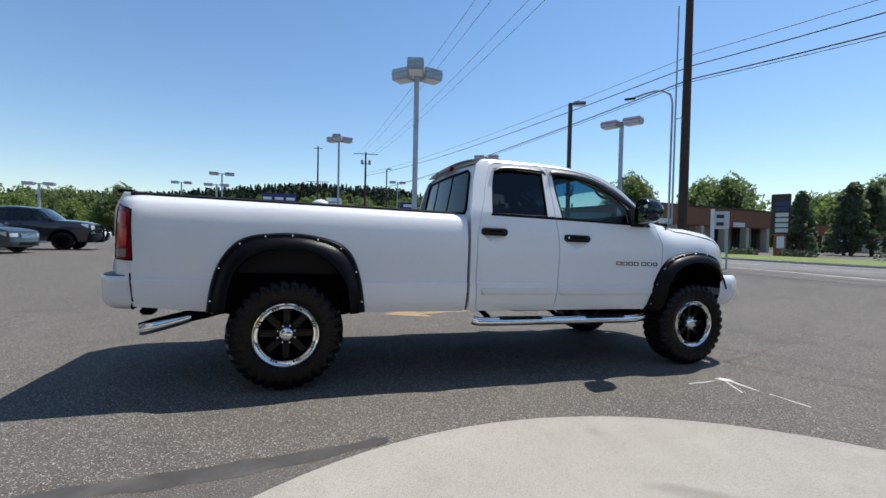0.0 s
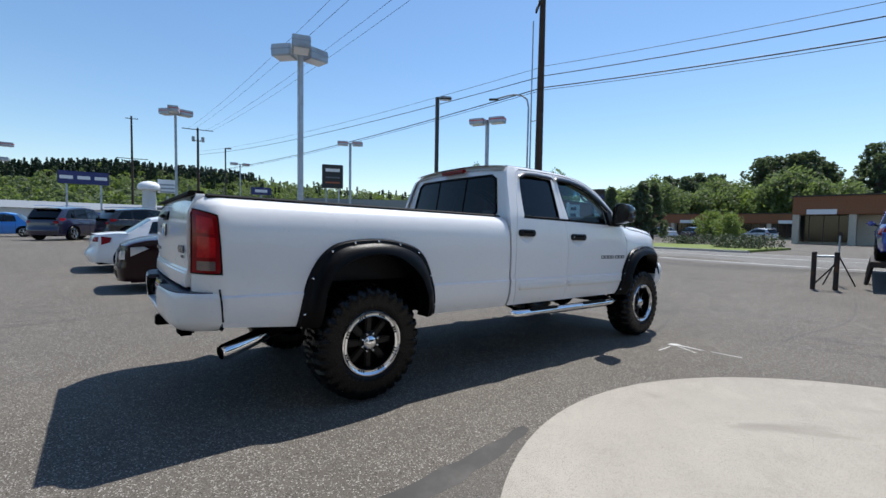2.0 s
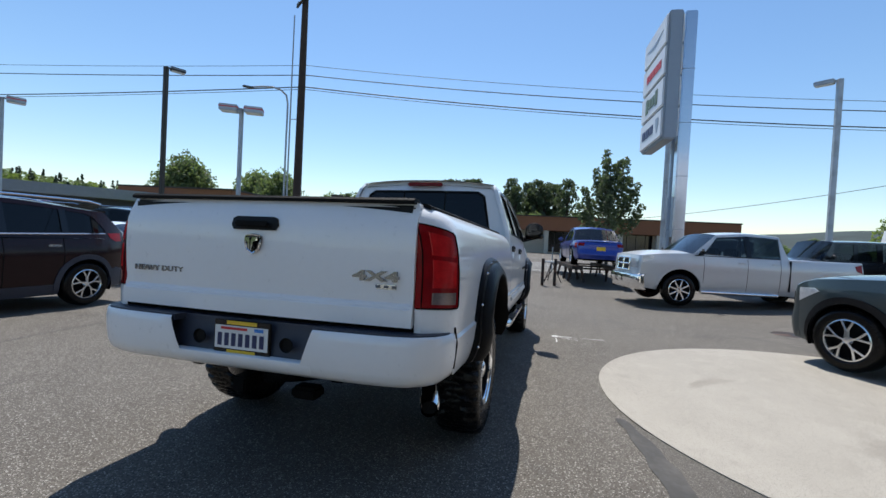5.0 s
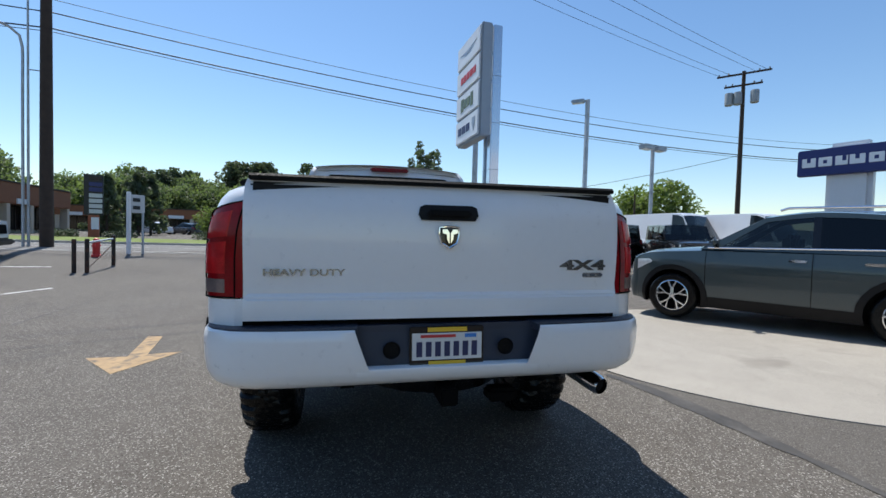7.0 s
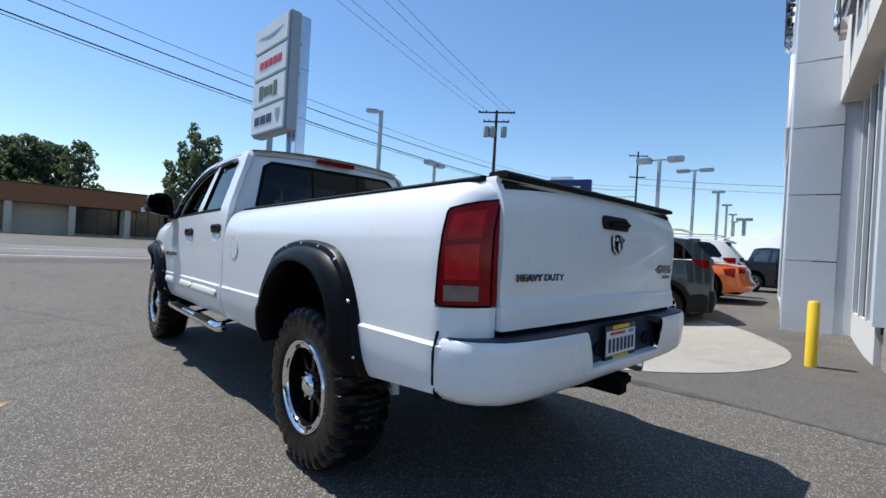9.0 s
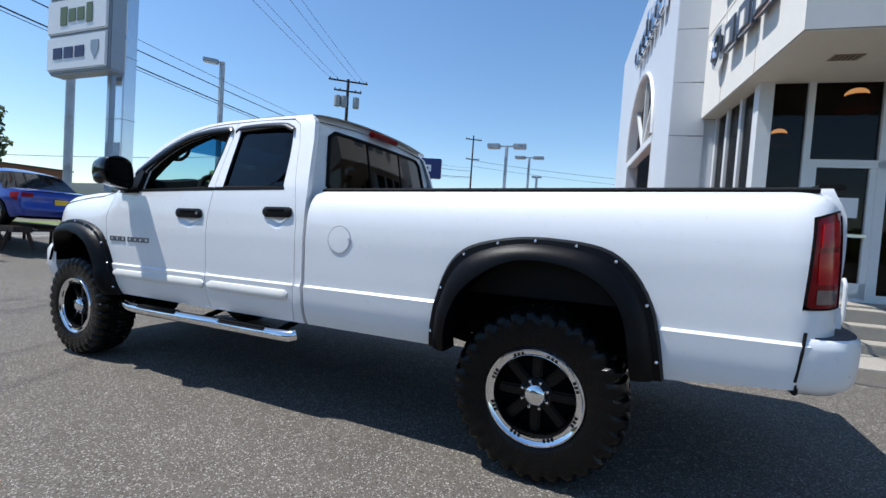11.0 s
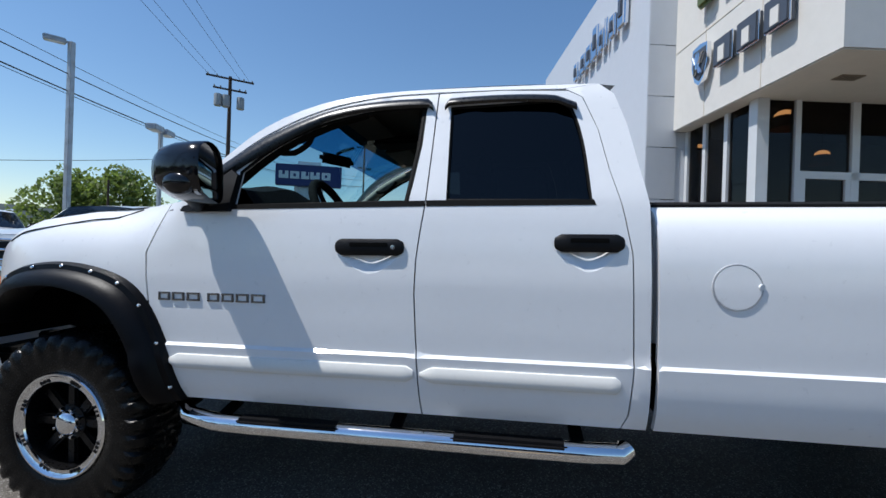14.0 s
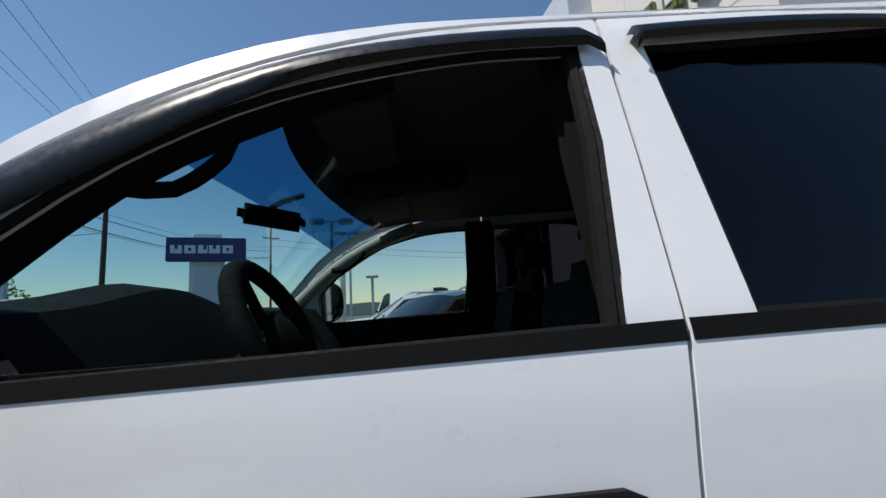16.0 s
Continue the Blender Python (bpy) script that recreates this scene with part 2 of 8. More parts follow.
M = {
    "white": mat("white_car_paint", (0.80, 0.81, 0.82), 0.32, vary=0.015, scale=2, coat=0.7),
    "mould": mat("cream_white_moulding", (0.74, 0.73, 0.69), 0.45, vary=0.03),
    "silver": mat("silver_car_paint", (0.58, 0.60, 0.62), 0.34, 0.35, vary=0.03, coat=0.7),
    "greyblue": mat("grey_blue_car_paint", (0.030, 0.047, 0.051), 0.32, 0.2, vary=0.04, coat=0.8),
    "maroon": mat("dark_maroon_car_paint", (0.014, 0.002, 0.004), 0.22, 0.0, vary=0.05, coat=0.15, spec=0.25),
    "blue": mat("bright_blue_car_paint", (0.015, 0.045, 0.30), 0.3, 0.3, vary=0.05, coat=0.9),
    "ltblue": mat("light_blue_car_paint", (0.02, 0.20, 0.60), 0.3, 0.1, vary=0.05, coat=0.9),
    "orange": mat("orange_car_paint", (0.80, 0.16, 0.012), 0.3, 0.1, vary=0.04, coat=0.9),
    "blackcar": mat("black_car_paint", (0.012, 0.012, 0.014), 0.25, 0.1, vary=0.1, coat=0.9),
    "darkcar": mat("dark_grey_car_paint", (0.030, 0.030, 0.036), 0.28, 0.2, vary=0.1, coat=0.9),
    "navy": mat("navy_car_paint", (0.016, 0.016, 0.045), 0.28, 0.2, vary=0.1, coat=0.9),
    "plastic": mat("black_textured_plastic", (0.006, 0.006, 0.007), 0.45, vary=0.15, bump=0.15, bscale=500, spec=0.22),
    "flare": mat("satin_black_flare_plastic", (0.0015, 0.0015, 0.0025), 0.38, vary=0.2, scale=10, bump=0.1, bscale=400, spec=0.16),
    "gloss": mat("gloss_black_plastic", (0.004, 0.004, 0.005), 0.12, vary=0.1),
    "pad": mat("slate_grey_bumper_plastic", (0.030, 0.036, 0.055), 0.5, vary=0.12, bump=0.2, bscale=350),
    "seal": mat("matt_black_rubber", (0.006, 0.006, 0.006), 0.7, vary=0.15, spec=0.15),
    "tyre": mat("tyre_rubber", (0.004, 0.004, 0.004), 0.24, vary=0.3, scale=8, bump=0.15, bscale=150, dirt=(0.006, 0.0055, 0.005), dscale=6, spec=0.20),
    "mirror": mat("dark_mirror_glass", (0.38, 0.40, 0.42), 0.03, 1.0, vary=0.02),
    "chrome": mat("chrome", (0.82, 0.83, 0.85), 0.07, 1.0, vary=0.03),
    "badge": mat("dark_chrome_letters", (0.26, 0.26, 0.27), 0.22, 1.0, vary=0.1, scale=30),
    "flapline": mat("grey_seam_shadow", (0.42, 0.43, 0.45), 0.6, vary=0.1),
    "visor": mat("smoked_acrylic", (0.003, 0.003, 0.003), 0.3, vary=0.1),
    "alloy": mat("machined_alloy", (0.72, 0.73, 0.74), 0.2, 1.0, vary=0.05, scale=20),
    "rimdark": mat("black_wheel_paint", (0.003, 0.003, 0.0035), 0.3, vary=0.15, spec=0.25),
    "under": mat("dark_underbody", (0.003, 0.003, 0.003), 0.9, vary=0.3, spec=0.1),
    "steel": mat("galvanised_steel", (0.42, 0.46, 0.50), 0.5, 0.5, vary=0.12, scale=3, dirt=(0.30, 0.31, 0.32), dscale=2),
    "bronze": mat("dark_bronze_metal", (0.050, 0.042, 0.036), 0.5, 0.3, vary=0.15),
    "redlens": mat("red_tail_lamp_lens", (0.23, 0.004, 0.007), 0.14, vary=0.35, scale=12, spec=0.2),
    "darkred": mat("dark_red_lens_chamber", (0.46, 0.012, 0.014), 0.14, vary=0.45, scale=22, spec=0.2),
    "clearlens": mat("clear_lamp_lens", (0.20, 0.15, 0.14), 0.12, 0.3, vary=0.4, scale=14),
    "headlamp": mat("headlamp_lens", (0.62, 0.64, 0.66), 0.12, 0.4, vary=0.25, scale=12, coat=0.9),
    "amber": mat("amber_lens", (0.75, 0.20, 0.02), 0.2, vary=0.1, coat=0.8),
    # near black: the shade of closed-in rooms is put into this colour
    "interior": mat("dark_shaded_interior", (0.007, 0.0066, 0.006), 0.85, vary=0.2, bump=0.2, bscale=300, spec=0.12),
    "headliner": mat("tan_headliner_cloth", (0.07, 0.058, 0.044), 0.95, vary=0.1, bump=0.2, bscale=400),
    "pillar": mat("sunlit_beige_pillar_trim", (0.38, 0.33, 0.25), 0.6, vary=0.06),
    "tint": glass("dark_tinted_glass", (0.022, 0.023, 0.026), 0.7),
    "clear": glass("clear_car_glass", (0.62, 0.74, 0.72)),
    "shield": glass("blue_green_windscreen_glass", (0.46, 0.68, 0.74)),
    "privacy": glass("dark_privacy_glass", (0.008, 0.009, 0.010), 0.7),
    "carglass": glass("smoked_car_glass", (0.20, 0.24, 0.25)),
    "bandglass": glass("blue_shade_band", (0.10, 0.32, 0.55), 0.3),
    "shopglass": glass("showroom_glass", (0.30, 0.26, 0.22), 0.42),
    "asphalt": ground_mat("worn_asphalt", (0.091, 0.080, 0.067), (0.126, 0.112, 0.094), (0.37, 0.35, 0.315), grain=150, bump=0.55),
    "darkasphalt": ground_mat("smooth_brown_asphalt", (0.092, 0.083, 0.071), (0.118, 0.107, 0.092), (0.24, 0.22, 0.20), grain=200, bump=0.45),
    "road": ground_mat("road_asphalt", (0.14, 0.135, 0.125), (0.19, 0.182, 0.168), (0.32, 0.31, 0.29)),
    "concrete": ground_mat("pale_concrete", (0.29, 0.266, 0.226), (0.375, 0.346, 0.296), (0.44, 0.41, 0.36), grain=420, bump=0.10, stain=(0.19, 0.17, 0.145), amount=0.65),
    "paintline": mat("worn_white_road_paint", (0.55, 0.55, 0.52), 0.8, vary=0.2, dirt=(0.22, 0.21, 0.20), dscale=7),
    "arrow": mat("faded_yellow_road_paint", (0.36, 0.245, 0.125), 0.85, vary=0.3, dirt=(0.12, 0.105, 0.085), dscale=9),
    "cracktar": mat("old_crack_tar", (0.050, 0.047, 0.043), 0.8, vary=0.4, scale=2, dirt=(0.095, 0.088, 0.078), dscale=3),
    "yellow": mat("yellow_safety_paint", (0.85, 0.55, 0.02), 0.5, vary=0.08, bump=0.2, bscale=60),
    "orangeplate": mat("yellow_dealer_plate", (0.80, 0.50, 0.03), 0.5, vary=0.15, scale=20),
    "plate": mat("white_plate", (0.68, 0.68, 0.66), 0.4, vary=0.04),
    "ink": mat("dark_blue_ink", (0.02, 0.025, 0.09), 0.5, vary=0.05),
    "redink": mat("red_ink", (0.55, 0.03, 0.03), 0.5, vary=0.05),
    "greyink": mat("dark_grey_letter_metal", (0.10, 0.11, 0.13), 0.4, 0.4, vary=0.08),
    "signwhite": mat("white_sign_panel", (0.72, 0.74, 0.76), 0.4, vary=0.04),
    "signgrey": mat("grey_sign_metal", (0.30, 0.33, 0.37), 0.4, 0.4, vary=0.06),
    "signblue": mat("deep_blue_sign_panel", (0.012, 0.020, 0.13), 0.35, vary=0.05),
    "signblack": mat("black_sign_panel", (0.012, 0.012, 0.014), 0.4, vary=0.05),
    "olive": mat("olive_green_letter", (0.10, 0.13, 0.04), 0.4, vary=0.05),
    "stucco": mat("white_stucco", (0.66, 0.64, 0.60), 0.85, vary=0.04, bump=0.25, bscale=180),
    "panel": mat("silver_white_metal_panel", (0.60, 0.62, 0.65), 0.42, 0.15, vary=0.03),
    "alupanel": mat("brushed_aluminium_cladding", (0.50, 0.56, 0.63), 0.35, 0.6, vary=0.06, scale=3),
    "chromepanel": mat("polished_aluminium_column", (0.62, 0.66, 0.72), 0.16, 0.9, vary=0.04),
    "ventbrown": mat("tan_vent_enamel", (0.24, 0.19, 0.13), 0.6, vary=0.08),
    "soffit": mat("cream_soffit_plaster", (0.62, 0.57, 0.49), 0.9, vary=0.05, bump=0.2, bscale=160),
    "mullion": mat("white_aluminium_frame", (0.66, 0.67, 0.67), 0.4, 0.1, vary=0.04),
    "brown": mat("rust_brown_cladding", (0.23, 0.095, 0.045), 0.8, vary=0.15, bump=0.2, bscale=20),
    "cream": mat("cream_wall_paint", (0.50, 0.45, 0.37), 0.85, vary=0.08),
    "greyroof": mat("grey_metal_roof", (0.22, 0.24, 0.26), 0.6, 0.2, vary=0.1),
    "woodpole": mat("creosoted_pole_wood", (0.045, 0.030, 0.022), 0.85, vary=0.35, scale=4, bump=0.6, bscale=40),
    "bark": mat("tree_bark", (0.075, 0.055, 0.040), 0.95, vary=0.3, bump=0.6, bscale=30),
    "leaf": leafy(mat("broad_leaves", (0.135, 0.165, 0.075), 0.6, vary=0.4, scale=0.7, island=1.4), (0.20, 0.28, 0.08)),
    "leafdark": leafy(mat("dark_leaves", (0.092, 0.112, 0.066), 0.6, vary=0.4, scale=0.7, island=1.4), (0.13, 0.18, 0.07)),
    "leaflight": leafy(mat("light_leaves", (0.150, 0.195, 0.055), 0.6, vary=0.35, scale=0.7, island=1.4), (0.22, 0.31, 0.06)),
    "conifer": mat("conifer_needles", (0.030, 0.052, 0.026), 0.8, vary=0.4, scale=0.5, island=1.4),
    "hill": mat("wooded_hillside", (0.040, 0.062, 0.022), 0.95, vary=0.5, scale=0.06, dirt=(0.085, 0.11, 0.035), dscale=0.03),
    # distance haze is mixed into this blue-green base colour
    "farhill": mat("haze_tinted_far_hill", (0.026, 0.042, 0.040), 0.95, vary=0.45, scale=0.03),
    "grass": mat("mown_grass", (0.13, 0.175, 0.02), 0.9, vary=0.35, scale=1.2, bump=0.8, bscale=60, dirt=(0.15, 0.17, 0.05), dscale=0.6),
    "shrub": mat("grey_green_shrub", (0.105, 0.125, 0.062), 0.8, vary=0.4, scale=2, island=1.2),
    "kerb": mat("kerb_concrete", (0.40, 0.38, 0.35), 0.9, vary=0.12, bump=0.3, bscale=90),
    "wire": mat("black_cable", (0.02, 0.02, 0.022), 0.6, vary=0.1),
    "insul": mat("grey_transformer_paint", (0.30, 0.32, 0.33), 0.5, 0.2, vary=0.1),
    "rust": mat("dark_painted_steel", (0.022, 0.018, 0.016), 0.6, 0.3, vary=0.3, dirt=(0.09, 0.035, 0.018), dscale=5),
    "bannerblue": mat("blue_banner", (0.03, 0.10, 0.42), 0.6, vary=0.2),
    "sheet": mat("white_sheet_metal", (0.55, 0.57, 0.58), 0.6, vary=0.1),
    "terracotta": mat("red_brown_brick_sign", (0.32, 0.10, 0.05), 0.8, vary=0.2, bump=0.3, bscale=30),
    "dock": mat("pale_wood_trim", (0.45, 0.36, 0.25), 0.8, vary=0.15),
}


# ---- mesh helpers ----
def mesh_of(name, bm, material, sharp=38):
    me = bpy.data.meshes.new(name)
    for f in bm.faces:
        f.smooth = True
    bm.to_mesh(me)
    bm.free()
    me.set_sharp_from_angle(angle=radians(sharp))
    if material is not None:
        me.materials.append(M[material] if isinstance(material, str) else material)
    return me


def part(name, bm, material, parent, label=""):
    ob = new(name, mesh_of(name, bm, material))
    ob.parent = parent
    return tagged(ob, label)


def thing(name, label, category, m=None, bm=None, material=None, group="", kind=""):
    ob = new(name, mesh_of(name, bm, material) if bm is not None else None)
    if m is not None:
        ob.matrix_basis = m
    return tagged(ob, label, category, group, kind)


def bmesh_new():
    return bmesh.new()


def rbox(bm, c, s, bevel=0.0, rot=None, seg=2):
    """A box with softened edges: centre c, size s, optionally turned by the matrix rot about its centre."""
    r = bmesh.ops.create_cube(bm, size=1)
    vs = r["verts"]
    for v in vs:
        v.co = Vector((v.co.x * s[0], v.co.y * s[1], v.co.z * s[2]))
    if bevel:
        es = list({e for v in vs for e in v.link_edges})
        vs = list({v for f in bmesh.ops.bevel(bm, geom=es, offset=min(bevel, min(s) * 0.45), segments=seg, affect="EDGES")["faces"] for v in f.verts} | {v for v in vs if v.is_valid})
    for v in vs:
        v.co = (rot @ v.co if rot else v.co) + Vector(c)
    return bm


def bar(bm, a, b, w, h=None, bevel=0.0):
    """A square bar from a to b."""
    a, b = Vector(a), Vector(b)
    d = b - a
    rot = d.to_track_quat("X", "Z").to_matrix()
    return rbox(bm, (a + b) / 2, (d.length, w, h or w), bevel, rot)


def tube(bm, pts, r, n=10, cap=True):
    """A round tube along points; r a number or a list."""
    pts = [Vector(p) for p in pts]
    rs = r if isinstance(r, (list, tuple)) else [r] * len(pts)
    rings = []
    prev = None
    for i, p in enumerate(pts):
        d = (pts[min(i + 1, len(pts) - 1)] - pts[max(i - 1, 0)]).normalized()
        if prev is None:
            u = d.orthogonal().normalized()
        else:
            u = (prev - d * prev.dot(d)).normalized()
        prev = u
        w = d.cross(u)
        rings.append([bm.verts.new(p + (u * math.cos(2 * math.pi * k / n) + w * math.sin(2 * math.pi * k / n)) * rs[i]) for k in range(n)])
    for a, b in zip(rings, rings[1:]):
        for k in range(n):
            bm.faces.new((a[k], a[(k + 1) % n], b[(k + 1) % n], b[k]))
    if cap:
        bm.faces.new(rings[0][::-1])
        bm.faces.new(rings[-1])
    return bm


def lathe(bm, prof, n=32, c=(0, 0, 0), close=False):
    """Turns (radius, y) pairs round the y axis."""
    rings = [[bm.verts.new((c[0] + r * math.cos(2 * math.pi * k / n), c[1] + y, c[2] + r * math.sin(2 * math.pi * k / n))) for k in range(n)] for r, y in prof]
    for a, b in zip(rings, rings[1:] + (rings[:1] if close else [])):
        for k in range(n):
            bm.faces.new((a[k], b[k], b[(k + 1) % n], a[(k + 1) % n]))
    return bm


def grid(bm, f, nu, nv):
    """A sheet of points f(u, v), u and v from 0 to 1."""
    vs = [[bm.verts.new(f(i / nu, j / nv)) for j in range(nv + 1)] for i in range(nu + 1)]
    for i in range(nu):
        for j in range(nv):
            q = (vs[i][j], vs[i + 1][j], vs[i + 1][j + 1], vs[i][j + 1])
            if len({tuple(round(c, 5) for c in v.co) for v in q}) == 4:
                bm.faces.new(q)
    return bm


def prism(bm, outline, lo, hi, axis="y", shift=None):
    """A flat outline given depth along an axis."""
    def at(p, d):
        q = {"y": (p[0], d, p[1]), "x": (d, p[0], p[1]), "z": (p[0], p[1], d)}[axis]
        return q
    a = [bm.verts.new(at(p, lo)) for p in outline]
    b = [bm.verts.new(at(p, hi)) for p in outline]
    bm.faces.new(a[::-1])
    bm.faces.new(b)
    for i in range(len(a)):
        j = (i + 1) % len(a)
        bm.faces.new((a[i], a[j], b[j], b[i]))
    bmesh.ops.recalc_face_normals(bm, faces=bm.faces[:])
    return bm


def smooth_line(pts, step=0.05, closed=False):
    """A rounded line (Catmull-Rom) through points."""
    P = [Vector((*p, 0)[:3]) for p in pts]
    n = len(P)
    out = []
    for i in range(n if closed else n - 1):
        p0, p1, p2, p3 = (P[(i - 1) % n], P[i], P[(i + 1) % n], P[(i + 2) % n]) if closed else (P[max(i - 1, 0)], P[i], P[i + 1], P[min(i + 2, n - 1)])
        k = max(1, int((p2 - p1).length / step))
        for j in range(k):
            t = j / k
            out.append(0.5 * ((2 * p1) + (p2 - p0) * t + (2 * p0 - 5 * p1 + 4 * p2 - p3) * t * t + (3 * p1 - p0 - 3 * p2 + p3) * t ** 3))
    if not closed:
        out.append(P[-1])
    return [(v.x, v.y) if len(pts[0]) == 2 else tuple(v) for v in out]


def dense(pts, step):
    out = []
    for a, b in zip(pts, pts[1:] + pts[:1]):
        k = max(1, int(math.hypot(b[0] - a[0], b[1] - a[1]) / step))
        out += [(a[0] + (b[0] - a[0]) * j / k, a[1] + (b[1] - a[1]) * j / k) for j in range(k)]
    return out


def inside(pts, poly):
    x, y = pts[:, 0], pts[:, 1]
    r = np.zeros(len(pts), bool)
    for (ax, ay), (bx, by) in zip(poly, poly[1:] + poly[:1]):
        if ay != by:
            r ^= ((ay > y) != (by > y)) & (x < (bx - ax) * (y - ay) / (by - ay) + ax)
    return r


def fill(outline, holes=(), step=0.06, rows=()):
    """Triangles of a flat outline with holes, with an even grid of points inside. Returns the points, the triangles and the edge loops."""
    loops = [dense(list(outline), step)] + [dense(list(h), step) for h in holes]
    pts, edges = [], []
    for lp in loops:
        o = len(pts)
        pts += lp
        edges += [(o + i, o + (i + 1) % len(lp)) for i in range(len(lp))]
    E = np.array(pts)
    lo, hi = E.min(0), E.max(0)
    gx, gz = np.meshgrid(np.arange(lo[0] + step / 2, hi[0], step), np.arange(lo[1] + step / 2, hi[1], step))
    g = np.c_[gx.ravel(), gz.ravel()]
    if rows:
        g = g[np.min(np.abs(g[:, 1:2] - np.array(rows)[None, :]), axis=1) > step * 0.4]
        g = np.vstack([g] + [np.c_[np.arange(lo[0] + step / 2, hi[0], step), np.full(len(np.arange(lo[0] + step / 2, hi[0], step)), r)] for r in rows])
    ok = inside(g, loops[0])
    for h in loops[1:]:
        ok &= ~inside(g, h)
    g = g[ok]
    if len(g):
        d = np.min(np.hypot(g[:, None, 0] - E[None, :, 0], g[:, None, 1] - E[None, :, 1]), axis=1)
        g = g[d > step * (0.3 if rows else 0.45)]
    allp = [Vector(p) for p in pts] + [Vector(p) for p in g]
    v, _, f, *_ = delaunay_2d_cdt(allp, edges, [], 0, 1e-6)
    c = np.array([[sum(v[i].x for i in t) / 3, sum(v[i].y for i in t) / 3] for t in f])
    ok = inside(c, loops[0])
    for h in loops[1:]:
        ok &= ~inside(c, h)
    return [(p.x, p.y) for p in v], [t for t, k in zip(f, ok) if k], loops


def panel(bm, outline, at, holes=(), step=0.06, depth=(0, -0.02, 0), rim=True, rows=()):
    """A sheet cut to an outline in two coordinates and laid on the surface at(a, b), with its edges turned in by depth."""
    pts, tris, loops = fill(outline, holes, step, rows)
    vs = [bm.verts.new(at(*p)) for p in pts]
    for t in tris:
        try:
            bm.faces.new([vs[i] for i in t])
        except ValueError:
            pass
    d = Vector(depth)
    made = list({f for v in vs for f in v.link_faces})
    for f in made:
        f.normal_update()
    if sum((f.normal * f.calc_area() for f in made), Vector()).dot(d) > 0:
        bmesh.ops.reverse_faces(bm, faces=made)
    for v in vs:
        if not v.link_faces:
            bm.verts.remove(v)
    if rim:
        for lp in loops:
            a = [bm.verts.new(at(*p)) for p in lp]
            b = [bm.verts.new(Vector(at(*p)) + d) for p in lp]
            for i in range(len(a)):
                j = (i + 1) % len(a)
                bm.faces.new((a[i], a[j], b[j], b[i]))
    return bm


def lettering(name, words, size, depth, material, parent, m, label="", bold=0.0):
    cu = bpy.data.curves.new(name, "FONT")
    cu.body, cu.size, cu.extrude, cu.align_x, cu.offset = words, size, depth, "CENTER", bold
    ob = bpy.data.objects.new(name, cu)
    me = bpy.data.meshes.new_from_object(ob)
    bpy.data.objects.remove(ob)
    me.materials.clear()
    me.materials.append(M[material])
    o = new(name, me)
    o.parent = parent
    o.matrix_basis = m
    return tagged(o, label)


def smoothstep(a, b, x):
    t = min(1, max(0, (x - a) / (b - a)))
    return t * t * (3 - 2 * t)


# ---- ground ----
def g(x, y):
    """The height of the lot and the land round it: a gentle fall near the truck, level farther off."""
    r = math.hypot(x - 1, y)
    w = 1 - smoothstep(8, 19, r)
    near = -math.tan(radians(1.2)) * x - math.tan(radians(0.55)) * y
    rise = min(0.32, 0.09 * max(0.0, -6.2 - y)) * smoothstep(12, 6, x)
    return (near + rise) * w + (0.22 + 0.10 * max(-1, min(1, y / 25))) * (1 - w)


def axis_lines(step, inner, outer):
    a = [i * step for i in range(int(inner / step) + 1)]
    while a[-1] < outer:
        a.append(a[-1] * 1.25)
    return sorted({-v for v in a} | set(a))


bm = bmesh_new()
L_ = axis_lines(0.5, 27, 1800)
vs = [[bm.verts.new((x, y, g(x, y))) for y in L_] for x in L_]
for i in range(len(L_) - 1):
    for j in range(len(L_) - 1):
        bm.faces.new((vs[i][j], vs[i + 1][j], vs[i + 1][j + 1], vs[i][j + 1]))
thing("ground", "worn grey asphalt car lot reaching to the street", "ground", bm=bm, material="asphalt", kind="structure")


def lay(bm, outline, lift, step=0.5, rim=0.0):
    """A flat shape laid on the ground at a small height."""
    return panel(bm, outline, lambda x, y: (x, y, g(x, y) + lift), step=step, depth=(0, 0, -rim), rim=rim > 0)


# the round concrete pad
disc = [(1.50 + 2.72 * math.cos(a), -4.65 + 2.72 * math.sin(a)) for a in [2 * math.pi * i / 96 for i in range(96)]]
thing("pavement", "round pale concrete pad let into the asphalt", "pavement", bm=lay(bmesh_new(), disc, 0.012, 0.25, 0.03), material="concrete", kind="structure")


# ---- the lifted white pickup ----
DOOR_Z = (0.55, 0.60, 0.66, 0.74, 0.846, 0.858, 0.95, 1.15, 1.30, 1.40, 1.485, 1.70, 1.88, 1.96, 1.99, 2.01)
DOOR_Y = (0.92, 0.955, 0.985, 1.003, 1.012, 0.999, 1.002, 1.003, 0.992, 0.980, 0.965, 0.892, 0.828, 0.798, 0.780, 0.755)
BED_Z = (0.55, 0.60, 0.66, 0.74, 0.846, 0.858, 0.95, 1.15, 1.26, 1.34, 1.40, 1.435, 1.455, 1.465)
BED_Y = (0.92, 0.955, 0.985, 1.003, 1.012, 0.999, 1.002, 1.004, 0.997, 0.980, 0.952, 0.920, 0.885, 0.850)
FEND_Z = (0.55, 0.60, 0.74, 0.862, 1.0, 1.15, 1.26, 1.34, 1.40, 1.45, 1.48)
FEND_Y = (0.92, 0.955, 1.00, 1.00, 1.004, 1.000, 0.985, 0.955, 0.905, 0.83, 0.76)

CREASE = (0.838, 0.846, 0.858, 0.866)


